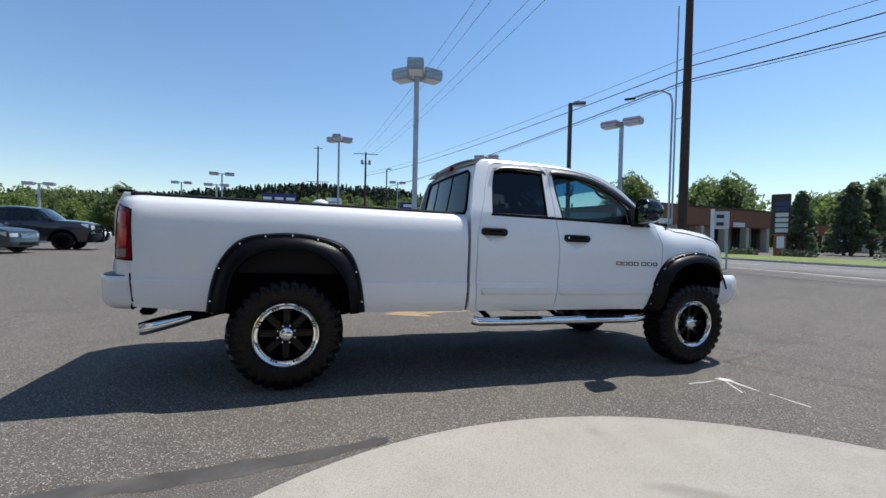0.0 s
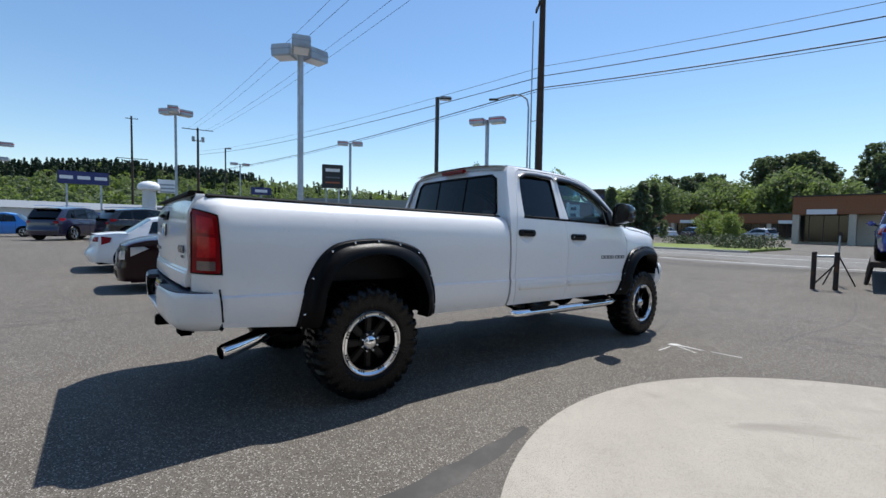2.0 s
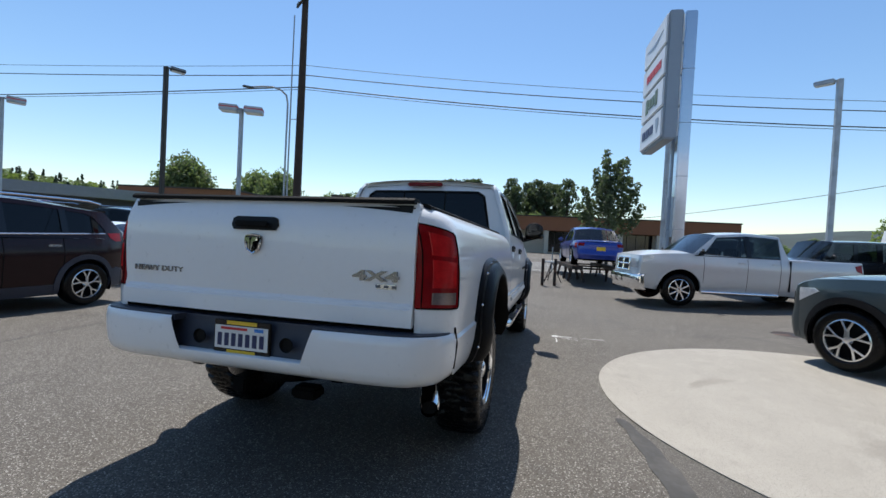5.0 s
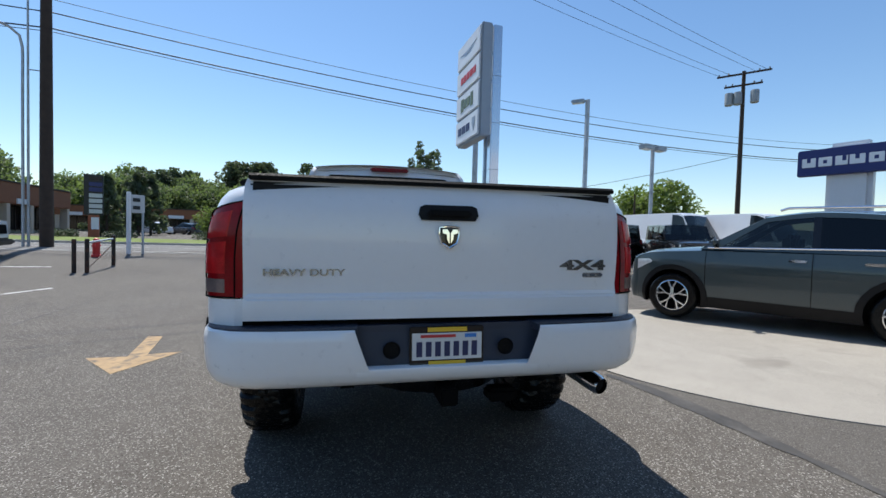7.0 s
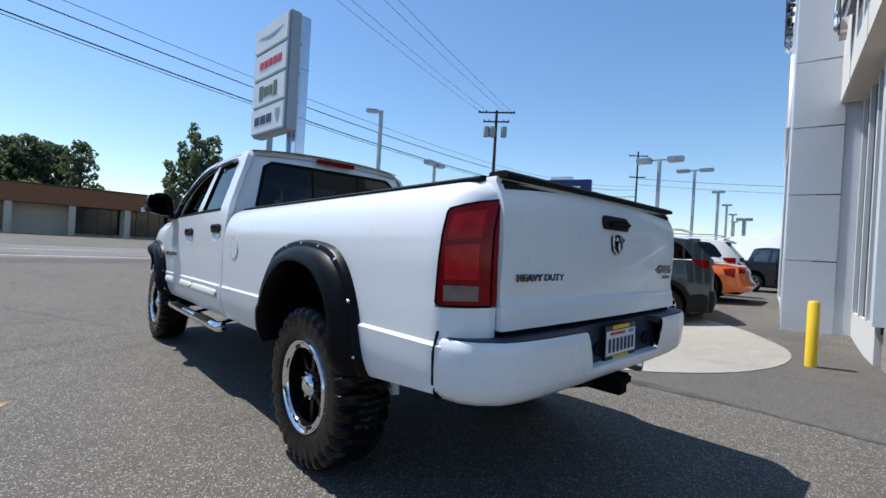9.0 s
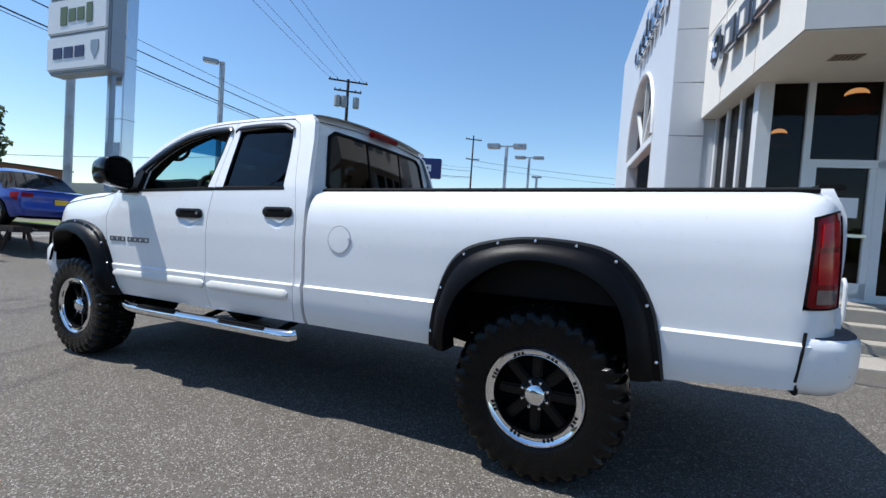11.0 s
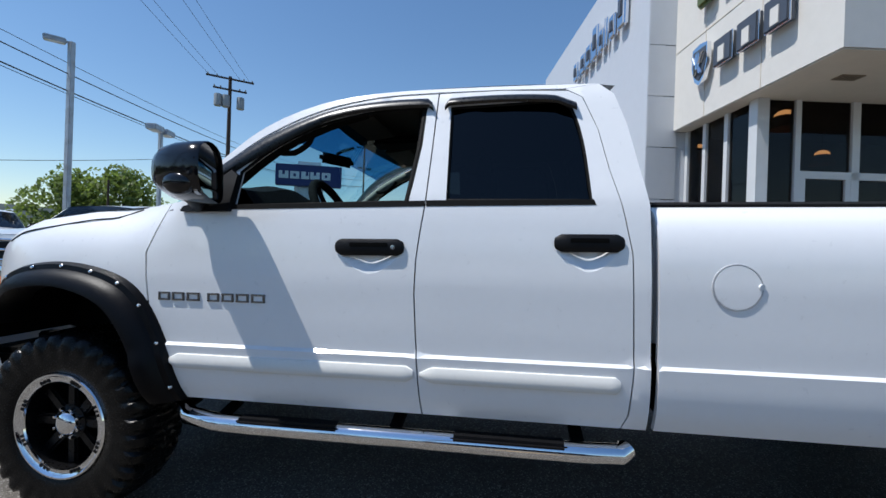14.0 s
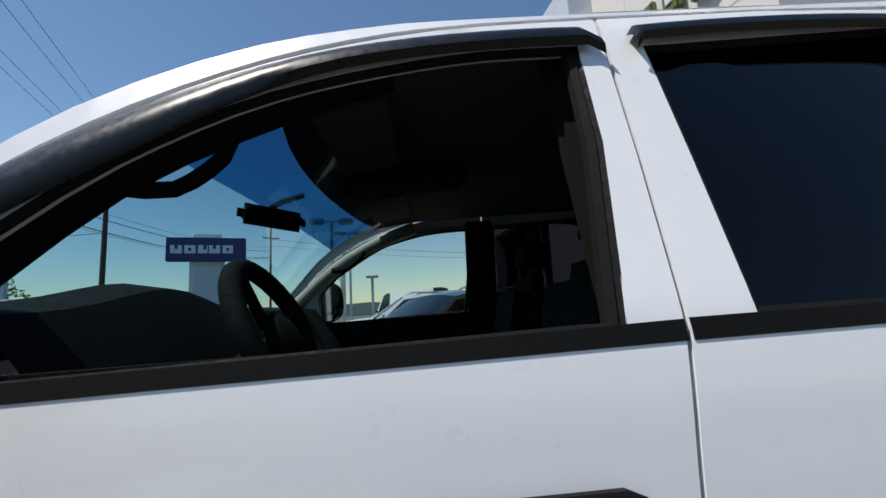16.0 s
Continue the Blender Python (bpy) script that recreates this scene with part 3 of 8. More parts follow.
def body_y(x, z):
    """Half the truck's width at a place along it and a height."""
    if x < 1.49:
        s = np.interp(z, BED_Z, BED_Y)
    else:
        s = np.interp(z, DOOR_Z, DOOR_Y)
        if x > 3.45:
            w = smoothstep(3.45, 3.9, x)
            s = s * (1 - w) + np.interp(z, FEND_Z, FEND_Y) * w
    if x > 4.2:
        s -= 0.30 * ((x - 4.2) / 0.6) ** 2
    if x < -0.98:
        s -= 0.145 * ((-0.98 - x) / 0.192) ** 3
    return float(s)


def on_body(side, off=0.0):
    return lambda x, z: (x, side * (body_y(x, z) + off), z)


ARCH_R = smooth_line([(-0.52, 0.60), (-0.46, 0.92), (-0.30, 1.11), (-0.06, 1.165), (0.20, 1.15), (0.39, 1.06), (0.50, 0.88), (0.55, 0.60)], 0.05)
ARCH_F = smooth_line([(3.55, 0.60), (3.60, 0.83), (3.70, 1.00), (3.84, 1.09), (4.06, 1.145), (4.28, 1.11), (4.43, 1.03), (4.52, 0.90)], 0.05)


def flare(side, outer, inner):
    """A bolted pocket-style wheel-arch flare."""
    bm = bmesh_new()
    o, i = smooth_line(outer, 0.001)[:], smooth_line(inner, 0.001)[:]
    n = 40
    pick = lambda ln, u: ln[min(len(ln) - 1, int(u * (len(ln) - 1) + 0.5))]
    prof = [(0.0, -0.012), (0.0, 0.006), (0.10, 0.030), (0.30, 0.036), (0.42, 0.062), (0.75, 0.090), (0.97, 0.092), (1.0, 0.080), (1.0, -0.05)]

    def at(u, v):
        k = int(v * (len(prof) - 1) + 0.5)
        f, off = prof[k]
        a, b = pick(o, u), pick(i, u)
        x, z = a[0] + (b[0] - a[0]) * f, a[1] + (b[1] - a[1]) * f
        return (x, side * (body_y(a[0], a[1]) + off), z)
    grid(bm, at, n, len(prof) - 1)
    return bm, [pick(o, u) for u in (0.06, 0.18, 0.30, 0.40, 0.50, 0.60, 0.70, 0.82, 0.94)], [pick(i, u) for u in (0.06, 0.18, 0.30, 0.40, 0.50, 0.60, 0.70, 0.82, 0.94)]


def off_road_wheel(parent, x, side):
    """A mud-terrain tyre on a black wheel with a machined lip and chrome hub."""
    w = new("wheel")
    w.parent = parent
    w.matrix_basis = pose(x, side * 0.868, 0.440, 0, 0, 0 if side > 0 else 180)
    R = 0.437
    bm = bmesh_new()
    prof = [(0.236, 0.125), (0.254, 0.143), (0.30, 0.150), (0.345, 0.150), (0.380, 0.146), (0.405, 0.138), (0.420, 0.126), (R - 0.004, 0.108), (R, 0.075), (R, 0.062), (R + 0.002, 0.030), (R + 0.002, 0.008)]
    prof = prof + [(r_, -y_) for r_, y_ in prof[::-1]]
    n = 192

    def tread(k, j, y_):
        """Depth of the groove at a place round and across the tyre."""
        a, c = k % 6, abs(y_)
        if c > 0.15 or c < 0.001:
            return 0
        if c >= 0.104:
            gap = a in ((0, 1) if y_ > 0 else (3, 4))
            return -0.020 if gap and c < 0.148 and j not in (0, 1, 2, 3) else 0
        if c >= 0.06:
            return -0.016 if a in ((1,) if y_ > 0 else (4,)) else 0
        return -0.016 if (a + int(c * 100)) % 6 in ((2,) if y_ > 0 else (5,)) else 0
    m_ = len(prof)
    rings = []
    for k in range(n):
        ang = 2 * math.pi * k / n
        ring = []
        for j, (r_, y_) in enumerate(prof):
            jj = min(j, m_ - 1 - j)
            q = r_ + (tread(k, jj, y_) if jj >= 4 else 0)
            lug = (0.009 if k % 6 in (2, 3, 4) else -0.004) if jj in (4, 5, 6) else (0.004 if jj == 3 and k % 12 in (2, 3, 4) else 0)
            ring.append(bm.verts.new((q * math.cos(ang), y_ + math.copysign(lug, y_), q * math.sin(ang))))
        rings.append(ring)
    for k in range(n):
        a_, b_ = rings[k], rings[(k + 1) % n]
        for j in range(m_ - 1):
            bm.faces.new((a_[j], a_[j + 1], b_[j + 1], b_[j]))
    part("tyre", bm, "tyre", w, "black mud-terrain tyre with chunky lugs")
    bm = lathe(bmesh_new(), [(0.238, 0.128), (0.247, 0.140), (0.243, 0.147), (0.236, 0.148), (0.230, 0.142), (0.222, 0.136), (0.212, 0.134), (0.205, 0.136), (0.202, 0.128)], 96)
    lip = part("rim_lip", bm, "chrome", w, "polished alloy rim lip")
    for k in range(8):
        bm = bmesh_new()
        for j in (-1, 0, 1):
            a = 2 * math.pi * (k + 0.5) / 8 + j * 0.095
            rot = Matrix.Rotation(-a, 3, "Y")
            rbox(bm, (0.2165 * math.cos(a), 0.1350, 0.2165 * math.sin(a)), (0.017, 0.006, 0.013), 0.0, rot)
        part("rim_insert", bm, "rimdark", lip)
    bm = lathe(bmesh_new(), [(0.202, 0.128), (0.198, 0.07), (0.205, -0.12), (0.245, -0.13)], 48)
    part("rim_barrel", bm, "rimdark", w)
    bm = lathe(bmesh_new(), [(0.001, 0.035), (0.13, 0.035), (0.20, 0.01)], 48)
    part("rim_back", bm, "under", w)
    for k in range(8):
        a = 2 * math.pi * k / 8
        bm = bmesh_new()
        rot = Matrix.Rotation(-a, 3, "Y")
        rbox(bm, (0.137 * math.cos(a), 0.066, 0.137 * math.sin(a)), (0.135, 0.032, 0.052), 0.01, rot)
        part("spoke", bm, "rimdark", w)
    bm = lathe(bmesh_new(), [(0.085, 0.06), (0.082, 0.086), (0.055, 0.092)], 32)
    part("hub", bm, "rimdark", w)
    bm = lathe(bmesh_new(), [(0.058, 0.05), (0.058, 0.100), (0.053, 0.116), (0.040, 0.126), (0.020, 0.131), (0.0005, 0.132)], 32)
    part("hub_cap", bm, "chrome", w, "chrome domed hub cap")
    for k in range(8):
        a = 2 * math.pi * (k + 0.5) / 8
        bm = lathe(bmesh_new(), [(0.0005, 0.114), (0.007, 0.112), (0.010, 0.104), (0.010, 0.08)], 8, (0.068 * math.cos(a), 0, 0.068 * math.sin(a)))
        part("lug_nut", bm, "chrome", w)


def cup_outline(x0, x1, z):
    c = (x0 + x1) / 2
    return smooth_line([(x0 + 0.004, z + 0.010), (c, z + 0.024), (x1 - 0.004, z + 0.010), (x1 - 0.012, z - 0.040), (c + 0.03, z - 0.104), (c - 0.03, z - 0.104), (x0 + 0.02, z - 0.045)], 0.02, True)


def door_handle(parent, side, x0, x1, z):
    c, w = (x0 + x1) / 2, x1 - x0
    h = new("handle")
    h.parent = parent
    cup = cup_outline(x0, x1, z)
    E = np.array(dense(cup, 0.01))

    def dish(a, b):
        d = float(np.min(np.hypot(E[:, 0] - a, E[:, 1] - b)))
        return (a, side * (body_y(a, b) - 0.022 * smoothstep(0.0, 1.0, min(1.0, d / 0.05))), b)
    part("handle_cup", panel(bmesh_new(), cup, dish, step=0.014, depth=(0, -side * 0.01, 0), rim=False), "white", h, "white painted cup behind the handle")
    yb = body_y(c, z) + 0.008
    bm = bmesh_new()
    pts = smooth_line([(x0, side * (yb - 0.012), z), (x0 + 0.02, side * yb, z), (c, side * (yb + 0.003), z), (x1 - 0.02, side * yb, z), (x1, side * (yb - 0.012), z)], 0.03)
    tube(bm, pts, [0.017] + [0.025] * (len(pts) - 2) + [0.017], 12)
    for v in bm.verts:
        v.co.y = side * yb + (v.co.y - side * yb) * 0.45
        v.co.z = z + (v.co.z - z) * 1.40
    part("grip", bm, "plastic", h, "black plastic pull handle")
    part("grip_slot", rbox(bmesh_new(), (c, side * (yb + 0.0125), z + 0.010), (w * 0.58, 0.005, 0.017), 0.002), "under", h)
    if x0 > 2:
        part("key_lock", lathe(bmesh_new(), [(0.0005, side * (yb + 0.0135)), (0.009, side * (yb + 0.013)), (0.011, side * (yb + 0.009))], 12, (x0 + 0.037, 0, z)), "alloy", h, "small chrome key lock")


def towing_mirror(parent, side):
    m = new("door_mirror")
    m.parent = parent
    tagged(m, "large black towing mirror")
    s = side
    # housing: a fat rounded shell, hollow behind
    prof = smooth_line([(1.015, 1.480), (1.05, 1.460), (1.17, 1.475), (1.245, 1.51), (1.262, 1.59), (1.240, 1.665), (1.165, 1.698), (1.08, 1.695), (1.025, 1.655), (1.008, 1.56)], 0.03, True)
    cy, cz = 1.135, 1.58
    bm = bmesh_new()
    rows = [(3.175, 0.97), (3.180, 1.0), (3.23, 1.01), (3.30, 0.98), (3.36, 0.86), (3.40, 0.62), (3.415, 0.28), (3.417, 0.02)]
    rings = [[bm.verts.new((x, s * (cy + (a - cy) * k), cz + (b - cz) * k)) for a, b in prof] for x, k in rows]
    for p, q in zip(rings, rings[1:]):
        for i in range(len(p)):
            j = (i + 1) % len(p)
            bm.faces.new((p[i], p[j], q[j], q[i]))
    inner = [bm.verts.new((3.22, s * (cy + (a - cy) * 0.93), cz + (b - cz) * 0.93)) for a, b in prof]
    for i in range(len(inner)):
        j = (i + 1) % len(inner)
        bm.faces.new((rings[0][j], rings[0][i], inner[i], inner[j]))
    bm.faces.new(inner)
    bmesh.ops.recalc_face_normals(bm, faces=bm.faces[:])
    part("housing", bm, "gloss", m)
    bm = bmesh_new()
    face = [(cy + (a - cy) * 0.86, cz + 0.025 + (b - cz) * 0.72) for a, b in prof]
    prism(bm, [(s * a, b) for a, b in face], 3.190, 3.205, "x")
    part("mirror_glass", bm, "mirror", m, "mirror glass")
    bm = bmesh_new()
    prism(bm, [(s * (cy + (a - cy) * 0.78), 1.497 + (b - cz) * 0.16) for a, b in prof], 3.188, 3.205, "x")
    part("spotter_glass", bm, "mirror", m, "small convex mirror glass")
    bm = tube(bmesh_new(), [(3.32, s * 0.95, 1.475), (3.30, s * 1.0, 1.475), (3.29, s * 1.06, 1.490), (3.29, s * 1.12, 1.51)], [0.045, 0.04, 0.04, 0.04], 12)
    part("arm", bm, "plastic", m)
    bm = bmesh_new()
    bmesh.ops.create_uvsphere(bm, u_segments=16, v_segments=10, radius=0.06, matrix=Matrix.Translation((3.27, s * 1.225, 1.525)) @ Matrix.Diagonal((1.2, 0.8, 0.8, 1)))
    part("lower_bulge", bm, "gloss", m)
    bm = bmesh_new()
    sail = [(3.47, 1.435), (3.235, 1.435), (3.225, 1.60), (3.26, 1.625), (3.40, 1.50)]
    panel(bm, sail, on_body(s, 0.022), step=0.05, depth=(0, -s * 0.03, 0))
    part("sail", bm, "plastic", m)
    # the head is turned out: its outer edge stands farther back
    for ob in m.children:
        if not ob.name.startswith("sail"):
            for v in ob.data.vertices:
                v.co.x += 0.30 * (1.25 - abs(v.co.y))
    return m


def build_truck():
    T = thing("pickup_truck", "white lifted four-door long-bed pickup truck with black fender flares", "pickup truck", pose(0, 0, 0, -0.55, 1.2, 0))
    for s in (1, -1):
        # fender
        bm = bmesh_new()
        out = [(3.56, 1.475), (3.645, 1.25), (3.61, 0.90), (3.56, 0.70)] + ARCH_F[2:] + [(4.60, 0.90), (4.63, 1.00), (4.64, 1.10), (4.60, 1.22), (4.50, 1.31), (4.30, 1.40), (4.05, 1.445), (3.80, 1.468)]
        panel(bm, out, on_body(s), step=0.05, depth=(0, -s * 0.03, 0))
        fender = part("fender", bm, "white", T)
        # front door with its window opening
        top_f = smooth_line([(2.350, 1.974), (2.62, 1.962), (2.88, 1.907), (3.12, 1.797), (3.31, 1.65), (3.46, 1.487)], 0.06)
        win_f = smooth_line([(2.395, 1.912), (2.60, 1.905), (2.87, 1.848), (3.08, 1.745), (3.23, 1.62)], 0.05) + [(3.235, 1.458), (2.440, 1.474), (2.404, 1.72)]
        out = [(3.545, 0.70), (3.51, 0.60), (2.379, 0.60), (2.400, 0.91), (2.409, 1.10), (2.404, 1.24), (2.392, 1.34), (2.373, 1.47), (2.361, 1.70)] + top_f + [(3.55, 1.475), (3.635, 1.25), (3.60, 0.90)]
        bm = panel(bmesh_new(), out, on_body(s), [win_f, cup_outline(2.457, 2.735, 1.287)], 0.034, (0, -s * 0.035, 0), rows=CREASE)
        door = part("front_door", bm, "white", T)
        bm = panel(bmesh_new(), [(3.24, 1.465)] + [(x + (0.012 if x > 2.5 else -0.012), z + 0.012) for x, z in win_f[:-3]][::-1] + [(2.39, 1.72), (2.43, 1.470)], on_body(s, -0.022), step=0.08, depth=(0, -s * 0.01, 0), rim=False)
        if s < 0:
            part("window", bm, "clear", door, "clear front side window")
        else:
            bm.free()
        bm = panel(bmesh_new(), [(3.56, 1.441), (2.373, 1.456), (2.373, 1.480), (3.24, 1.466), (3.46, 1.464)], on_body(s, 0.0015), step=0.08, depth=(0, -s * 0.03, 0))
        part("belt_trim", bm, "seal", door)
        # black seal round the opening
        bm = bmesh_new()
        ring = [on_body(s, -0.010)(x, z) for x, z in dense(win_f, 0.05)]
        tube(bm, ring + ring[:1], 0.010, 6, False)
        part("window_seal", bm, "seal", door)
        part("glass_run", tube(bmesh_new(), [on_body(s, -0.012)(2.452, 1.475), on_body(s, -0.012)(2.416, 1.72), on_body(s, -0.012)(2.406, 1.905)], 0.012, 6), "seal", door, "black rubber glass channel")
        # rain visor
        bm = bmesh_new()
        vis = smooth_line([(2.372, 1.930), (2.395, 1.951), (2.655, 1.943), (2.887, 1.897), (3.14, 1.782), (3.34, 1.640)], 0.05)
        low = [(x - 0.012, z - 0.050 - 0.032 * smoothstep(2.75, 3.2, x)) for x, z in vis]
        grid(bm, lambda u, v: (lambda a, b: (a[0] + (b[0] - a[0]) * v, s * (body_y(a[0], a[1]) + 0.006 + 0.034 * math.sin(v * 2.2)), a[1] + (b[1] - a[1]) * v))(vis[int(u * (len(vis) - 1) + 0.5)], low[int(u * (len(vis) - 1) + 0.5)]), len(vis) - 1, 4)
        part("rain_visor", bm, "visor", door, "gloss black rain visor")
        door_handle(door, s, 2.457, 2.735, 1.287)
        # rear door
        top_r = [(1.735, 1.93), (1.79, 1.962), (2.06, 1.978), (2.344, 1.974)]
        win_r = [(2.285, 1.478), (2.288, 1.905)] + smooth_line([(1.83, 1.922), (1.775, 1.88), (1.735, 1.72), (1.713, 1.474)], 0.05)
        out = [(2.373, 0.60), (2.394, 0.91), (2.403, 1.10), (2.398, 1.24), (2.386, 1.34), (2.367, 1.47), (2.355, 1.70), (2.347, 1.90)] + top_r[::-1] + [(1.680, 1.78), (1.645, 1.60), (1.605, 1.45), (1.572, 1.27), (1.566, 0.85), (1.58, 0.66), (1.60, 0.60)]
        bm = panel(bmesh_new(), out, on_body(s), [win_r, cup_outline(1.608, 1.850, 1.312)], 0.034, (0, -s * 0.035, 0), rows=CREASE)
        door = part("rear_door", bm, "white", T)
        bm = panel(bmesh_new(), [(2.295, 1.485), (2.298, 1.915), (1.82, 1.93), (1.765, 1.88), (1.725, 1.72), (1.705, 1.48)], on_body(s, -0.018), step=0.08, depth=(0, -s * 0.01, 0), rim=False)
        part("window", bm, "tint", door, "dark tinted rear side window")
        bm = panel(bmesh_new(), [(2.366, 1.456), (1.70, 1.460), (1.708, 1.482), (2.366, 1.481)], on_body(s, 0.0015), step=0.08, depth=(0, -s * 0.03, 0))
        part("belt_trim", bm, "seal", door)
        bm = bmesh_new()
        ring = [on_body(s, -0.010)(x, z) for x, z in dense(win_r, 0.05)]
        tube(bm, ring + ring[:1], 0.010, 6, False)
        part("window_seal", bm, "seal", door)
        bm = bmesh_new()
        vis = smooth_line([(2.312, 1.925), (2.295, 1.947), (2.05, 1.955), (1.84, 1.942), (1.76, 1.905)], 0.05)
        low = [(x, z - 0.042) for x, z in vis]
        grid(bm, lambda u, v: (lambda a, b: (a[0] + (b[0] - a[0]) * v, s * (body_y(a[0], a[1]) + 0.006 + 0.034 * math.sin(v * 2.2)), a[1] + (b[1] - a[1]) * v))(vis[int(u * (len(vis) - 1) + 0.5)], low[int(u * (len(vis) - 1) + 0.5)]), len(vis) - 1, 4)
        part("rain_visor", bm, "visor", door, "gloss black rain visor")
        door_handle(door, s, 1.608, 1.850, 1.312)
        # cab corner behind the rear door, up to the roof
        out = [(1.594, 0.60), (1.574, 0.66), (1.560, 0.85), (1.567, 1.27), (1.601, 1.45), (1.6415, 1.60), (1.6767, 1.78), (1.7315, 1.931), (1.787, 1.966), (1.80, 1.974), (1.66, 1.995), (1.605, 1.94), (1.565, 1.80), (1.530, 1.60), (1.505, 1.46), (1.505, 0.60)]
        bm = panel(bmesh_new(), out, on_body(s), step=0.04, depth=(0, -s * 0.04, 0), rows=CREASE)
        part("cab_corner", bm, "white", T)
        # roof rail and windscreen pillar
        sil = smooth_line([(3.50, 1.497), (3.33, 1.682), (3.15, 1.838), (2.90, 1.947), (2.60, 1.997), (2.36, 2.008), (2.0, 2.006), (1.66, 1.997)], 0.07)
        out = sil + [(1.80, 1.976), (2.06, 1.984), (2.345, 1.984)] + [(x + 0.004, z + 0.010) for x, z in top_f[2:]]
        bm = panel(bmesh_new(), out, on_body(s), step=0.05, depth=(0, -s * 0.04, 0))
        part("roof_rail", bm, "white", T)
        # body side mouldings
        for a, b, zc in ((3.515, 2.405, 0.778), (2.378, 1.61, 0.778)):
            sec = ((0.036, -0.004), (0.031, 0.010), (0.016, 0.016), (-0.002, 0.018), (-0.020, 0.017), (-0.030, 0.010), (-0.032, -0.004))

            def strip_at(u, v):
                x = a + (b - a) * u
                k = min(1.0, (u * (a - b)) / 0.05, ((1 - u) * (a - b)) / 0.02 + 0.3)
                dz, off = sec[int(v * (len(sec) - 1) + 0.5)]
                return (x, s * (body_y(x, zc) + off * (0.4 + 0.6 * k)), zc + dz * (0.25 + 0.75 * k))
            bm = grid(bmesh_new(), strip_at, 40, len(sec) - 1)
            part("side_moulding", bm, "mould", T, "cream-white body side moulding")
        # bed side
        out = [(1.478, 1.465), (1.478, 0.60)] + ARCH_R[::-1] + [(-0.56, 0.62), (-1.02, 0.665), (-1.05, 0.70), (-1.165, 0.75), (-1.170, 0.99), (-1.022, 0.985), (-1.047, 1.349), (-1.172, 1.391), (-1.172, 1.42), (-1.13, 1.465)]
        bm = panel(bmesh_new(), out, on_body(s), step=0.034, depth=(0, -s * 0.03, 0), rows=CREASE)
        bed_side = part("bed_side", bm, "white", T)
        part("bumper_joint", tube(bmesh_new(), [on_body(s, 0.0)(-1.040, 0.90), on_body(s, 0.0)(-1.030, 0.82), on_body(s, 0.0)(-1.018, 0.70)], 0.006, 6), "seal", T)
        # black rail cap along the bed
        bm = bmesh_new()
        prism(bm, [(s * 0.862, 1.455), (s * 0.868, 1.470), (s * 0.84, 1.482), (s * 0.76, 1.482), (s * 0.75, 1.462), (s * 0.79, 1.458)], -1.09, 1.47, "x")
        part("rail_cap", bm, "seal", T)
        bm = rbox(bmesh_new(), (0.16, s * 0.775, 1.19), (2.62, 0.03, 0.54), 0.005)
        part("bed_liner_wall", bm, "plastic", T)
        # tail lamp wrapping the corner
        lamp = new("tail_lamp")
        lamp.parent = T
        full = [(-1.052, 1.335), (-1.064, 1.348), (-1.172, 1.386), (-1.172, 0.996), (-1.042, 0.993), (-1.030, 1.005)]
        bm = panel(bmesh_new(), full, on_body(s, 0.004), step=0.025, depth=(0, -s * 0.03, 0))
        part("lens", bm, "redlens", lamp, "red tail lamp lens")
        ring = [on_body(s, 0.006)(*p) for p in dense(full, 0.03)]
        part("lens_rim", tube(bmesh_new(), ring + ring[:1], 0.0035, 6, False), "under", lamp, "dark lens rim")
        bm = panel(bmesh_new(), [(-1.078, 1.322), (-1.152, 1.345), (-1.152, 1.24), (-1.070, 1.23)], on_body(s, 0.009), step=0.02, depth=(0, -s * 0.006, 0))
        part("upper_chamber", bm, "darkred", lamp)
        bm = panel(bmesh_new(), [(-1.065, 1.21), (-1.150, 1.22), (-1.150, 1.09), (-1.065, 1.09)], on_body(s, 0.009), step=0.02, depth=(0, -s * 0.006, 0))
        part("lower_chamber", bm, "darkred", lamp)
        bm = panel(bmesh_new(), [(-1.065, 1.068), (-1.150, 1.068), (-1.150, 1.014), (-1.065, 1.012)], on_body(s, 0.010), step=0.02, depth=(0, -s * 0.006, 0))
        part("reverse_lens", bm, "clearlens", lamp, "clear reversing lens")
        bm = rbox(bmesh_new(), (-1.09, s * 0.79, 1.19), (0.10, 0.05, 0.42))
        part("lamp_housing", bm, "under", lamp)
        # flares
        for outer, inner in (
            ([(-0.565, 0.615), (-0.50, 0.955), (-0.34, 1.165), (-0.07, 1.222), (0.20, 1.210), (0.42, 1.135), (0.535, 0.95), (0.605, 0.605)],
             [(-0.425, 0.615), (-0.375, 0.90), (-0.25, 1.045), (-0.06, 1.105), (0.14, 1.095), (0.32, 0.99), (0.43, 0.84), (0.475, 0.60)]),
            ([(3.455, 0.59), (3.525, 0.85), (3.63, 1.045), (3.78, 1.150), (4.05, 1.202), (4.30, 1.175), (4.475, 1.085), (4.565, 0.93)],
             [(3.575, 0.59), (3.645, 0.83), (3.74, 0.98), (3.86, 1.055), (4.06, 1.095), (4.26, 1.070), (4.39, 1.000), (4.475, 0.89)])):
            bm, bo, bi = flare(s, outer, inner)
            fl = part("fender_flare", bm, "flare", T, "black bolt-on fender flare")
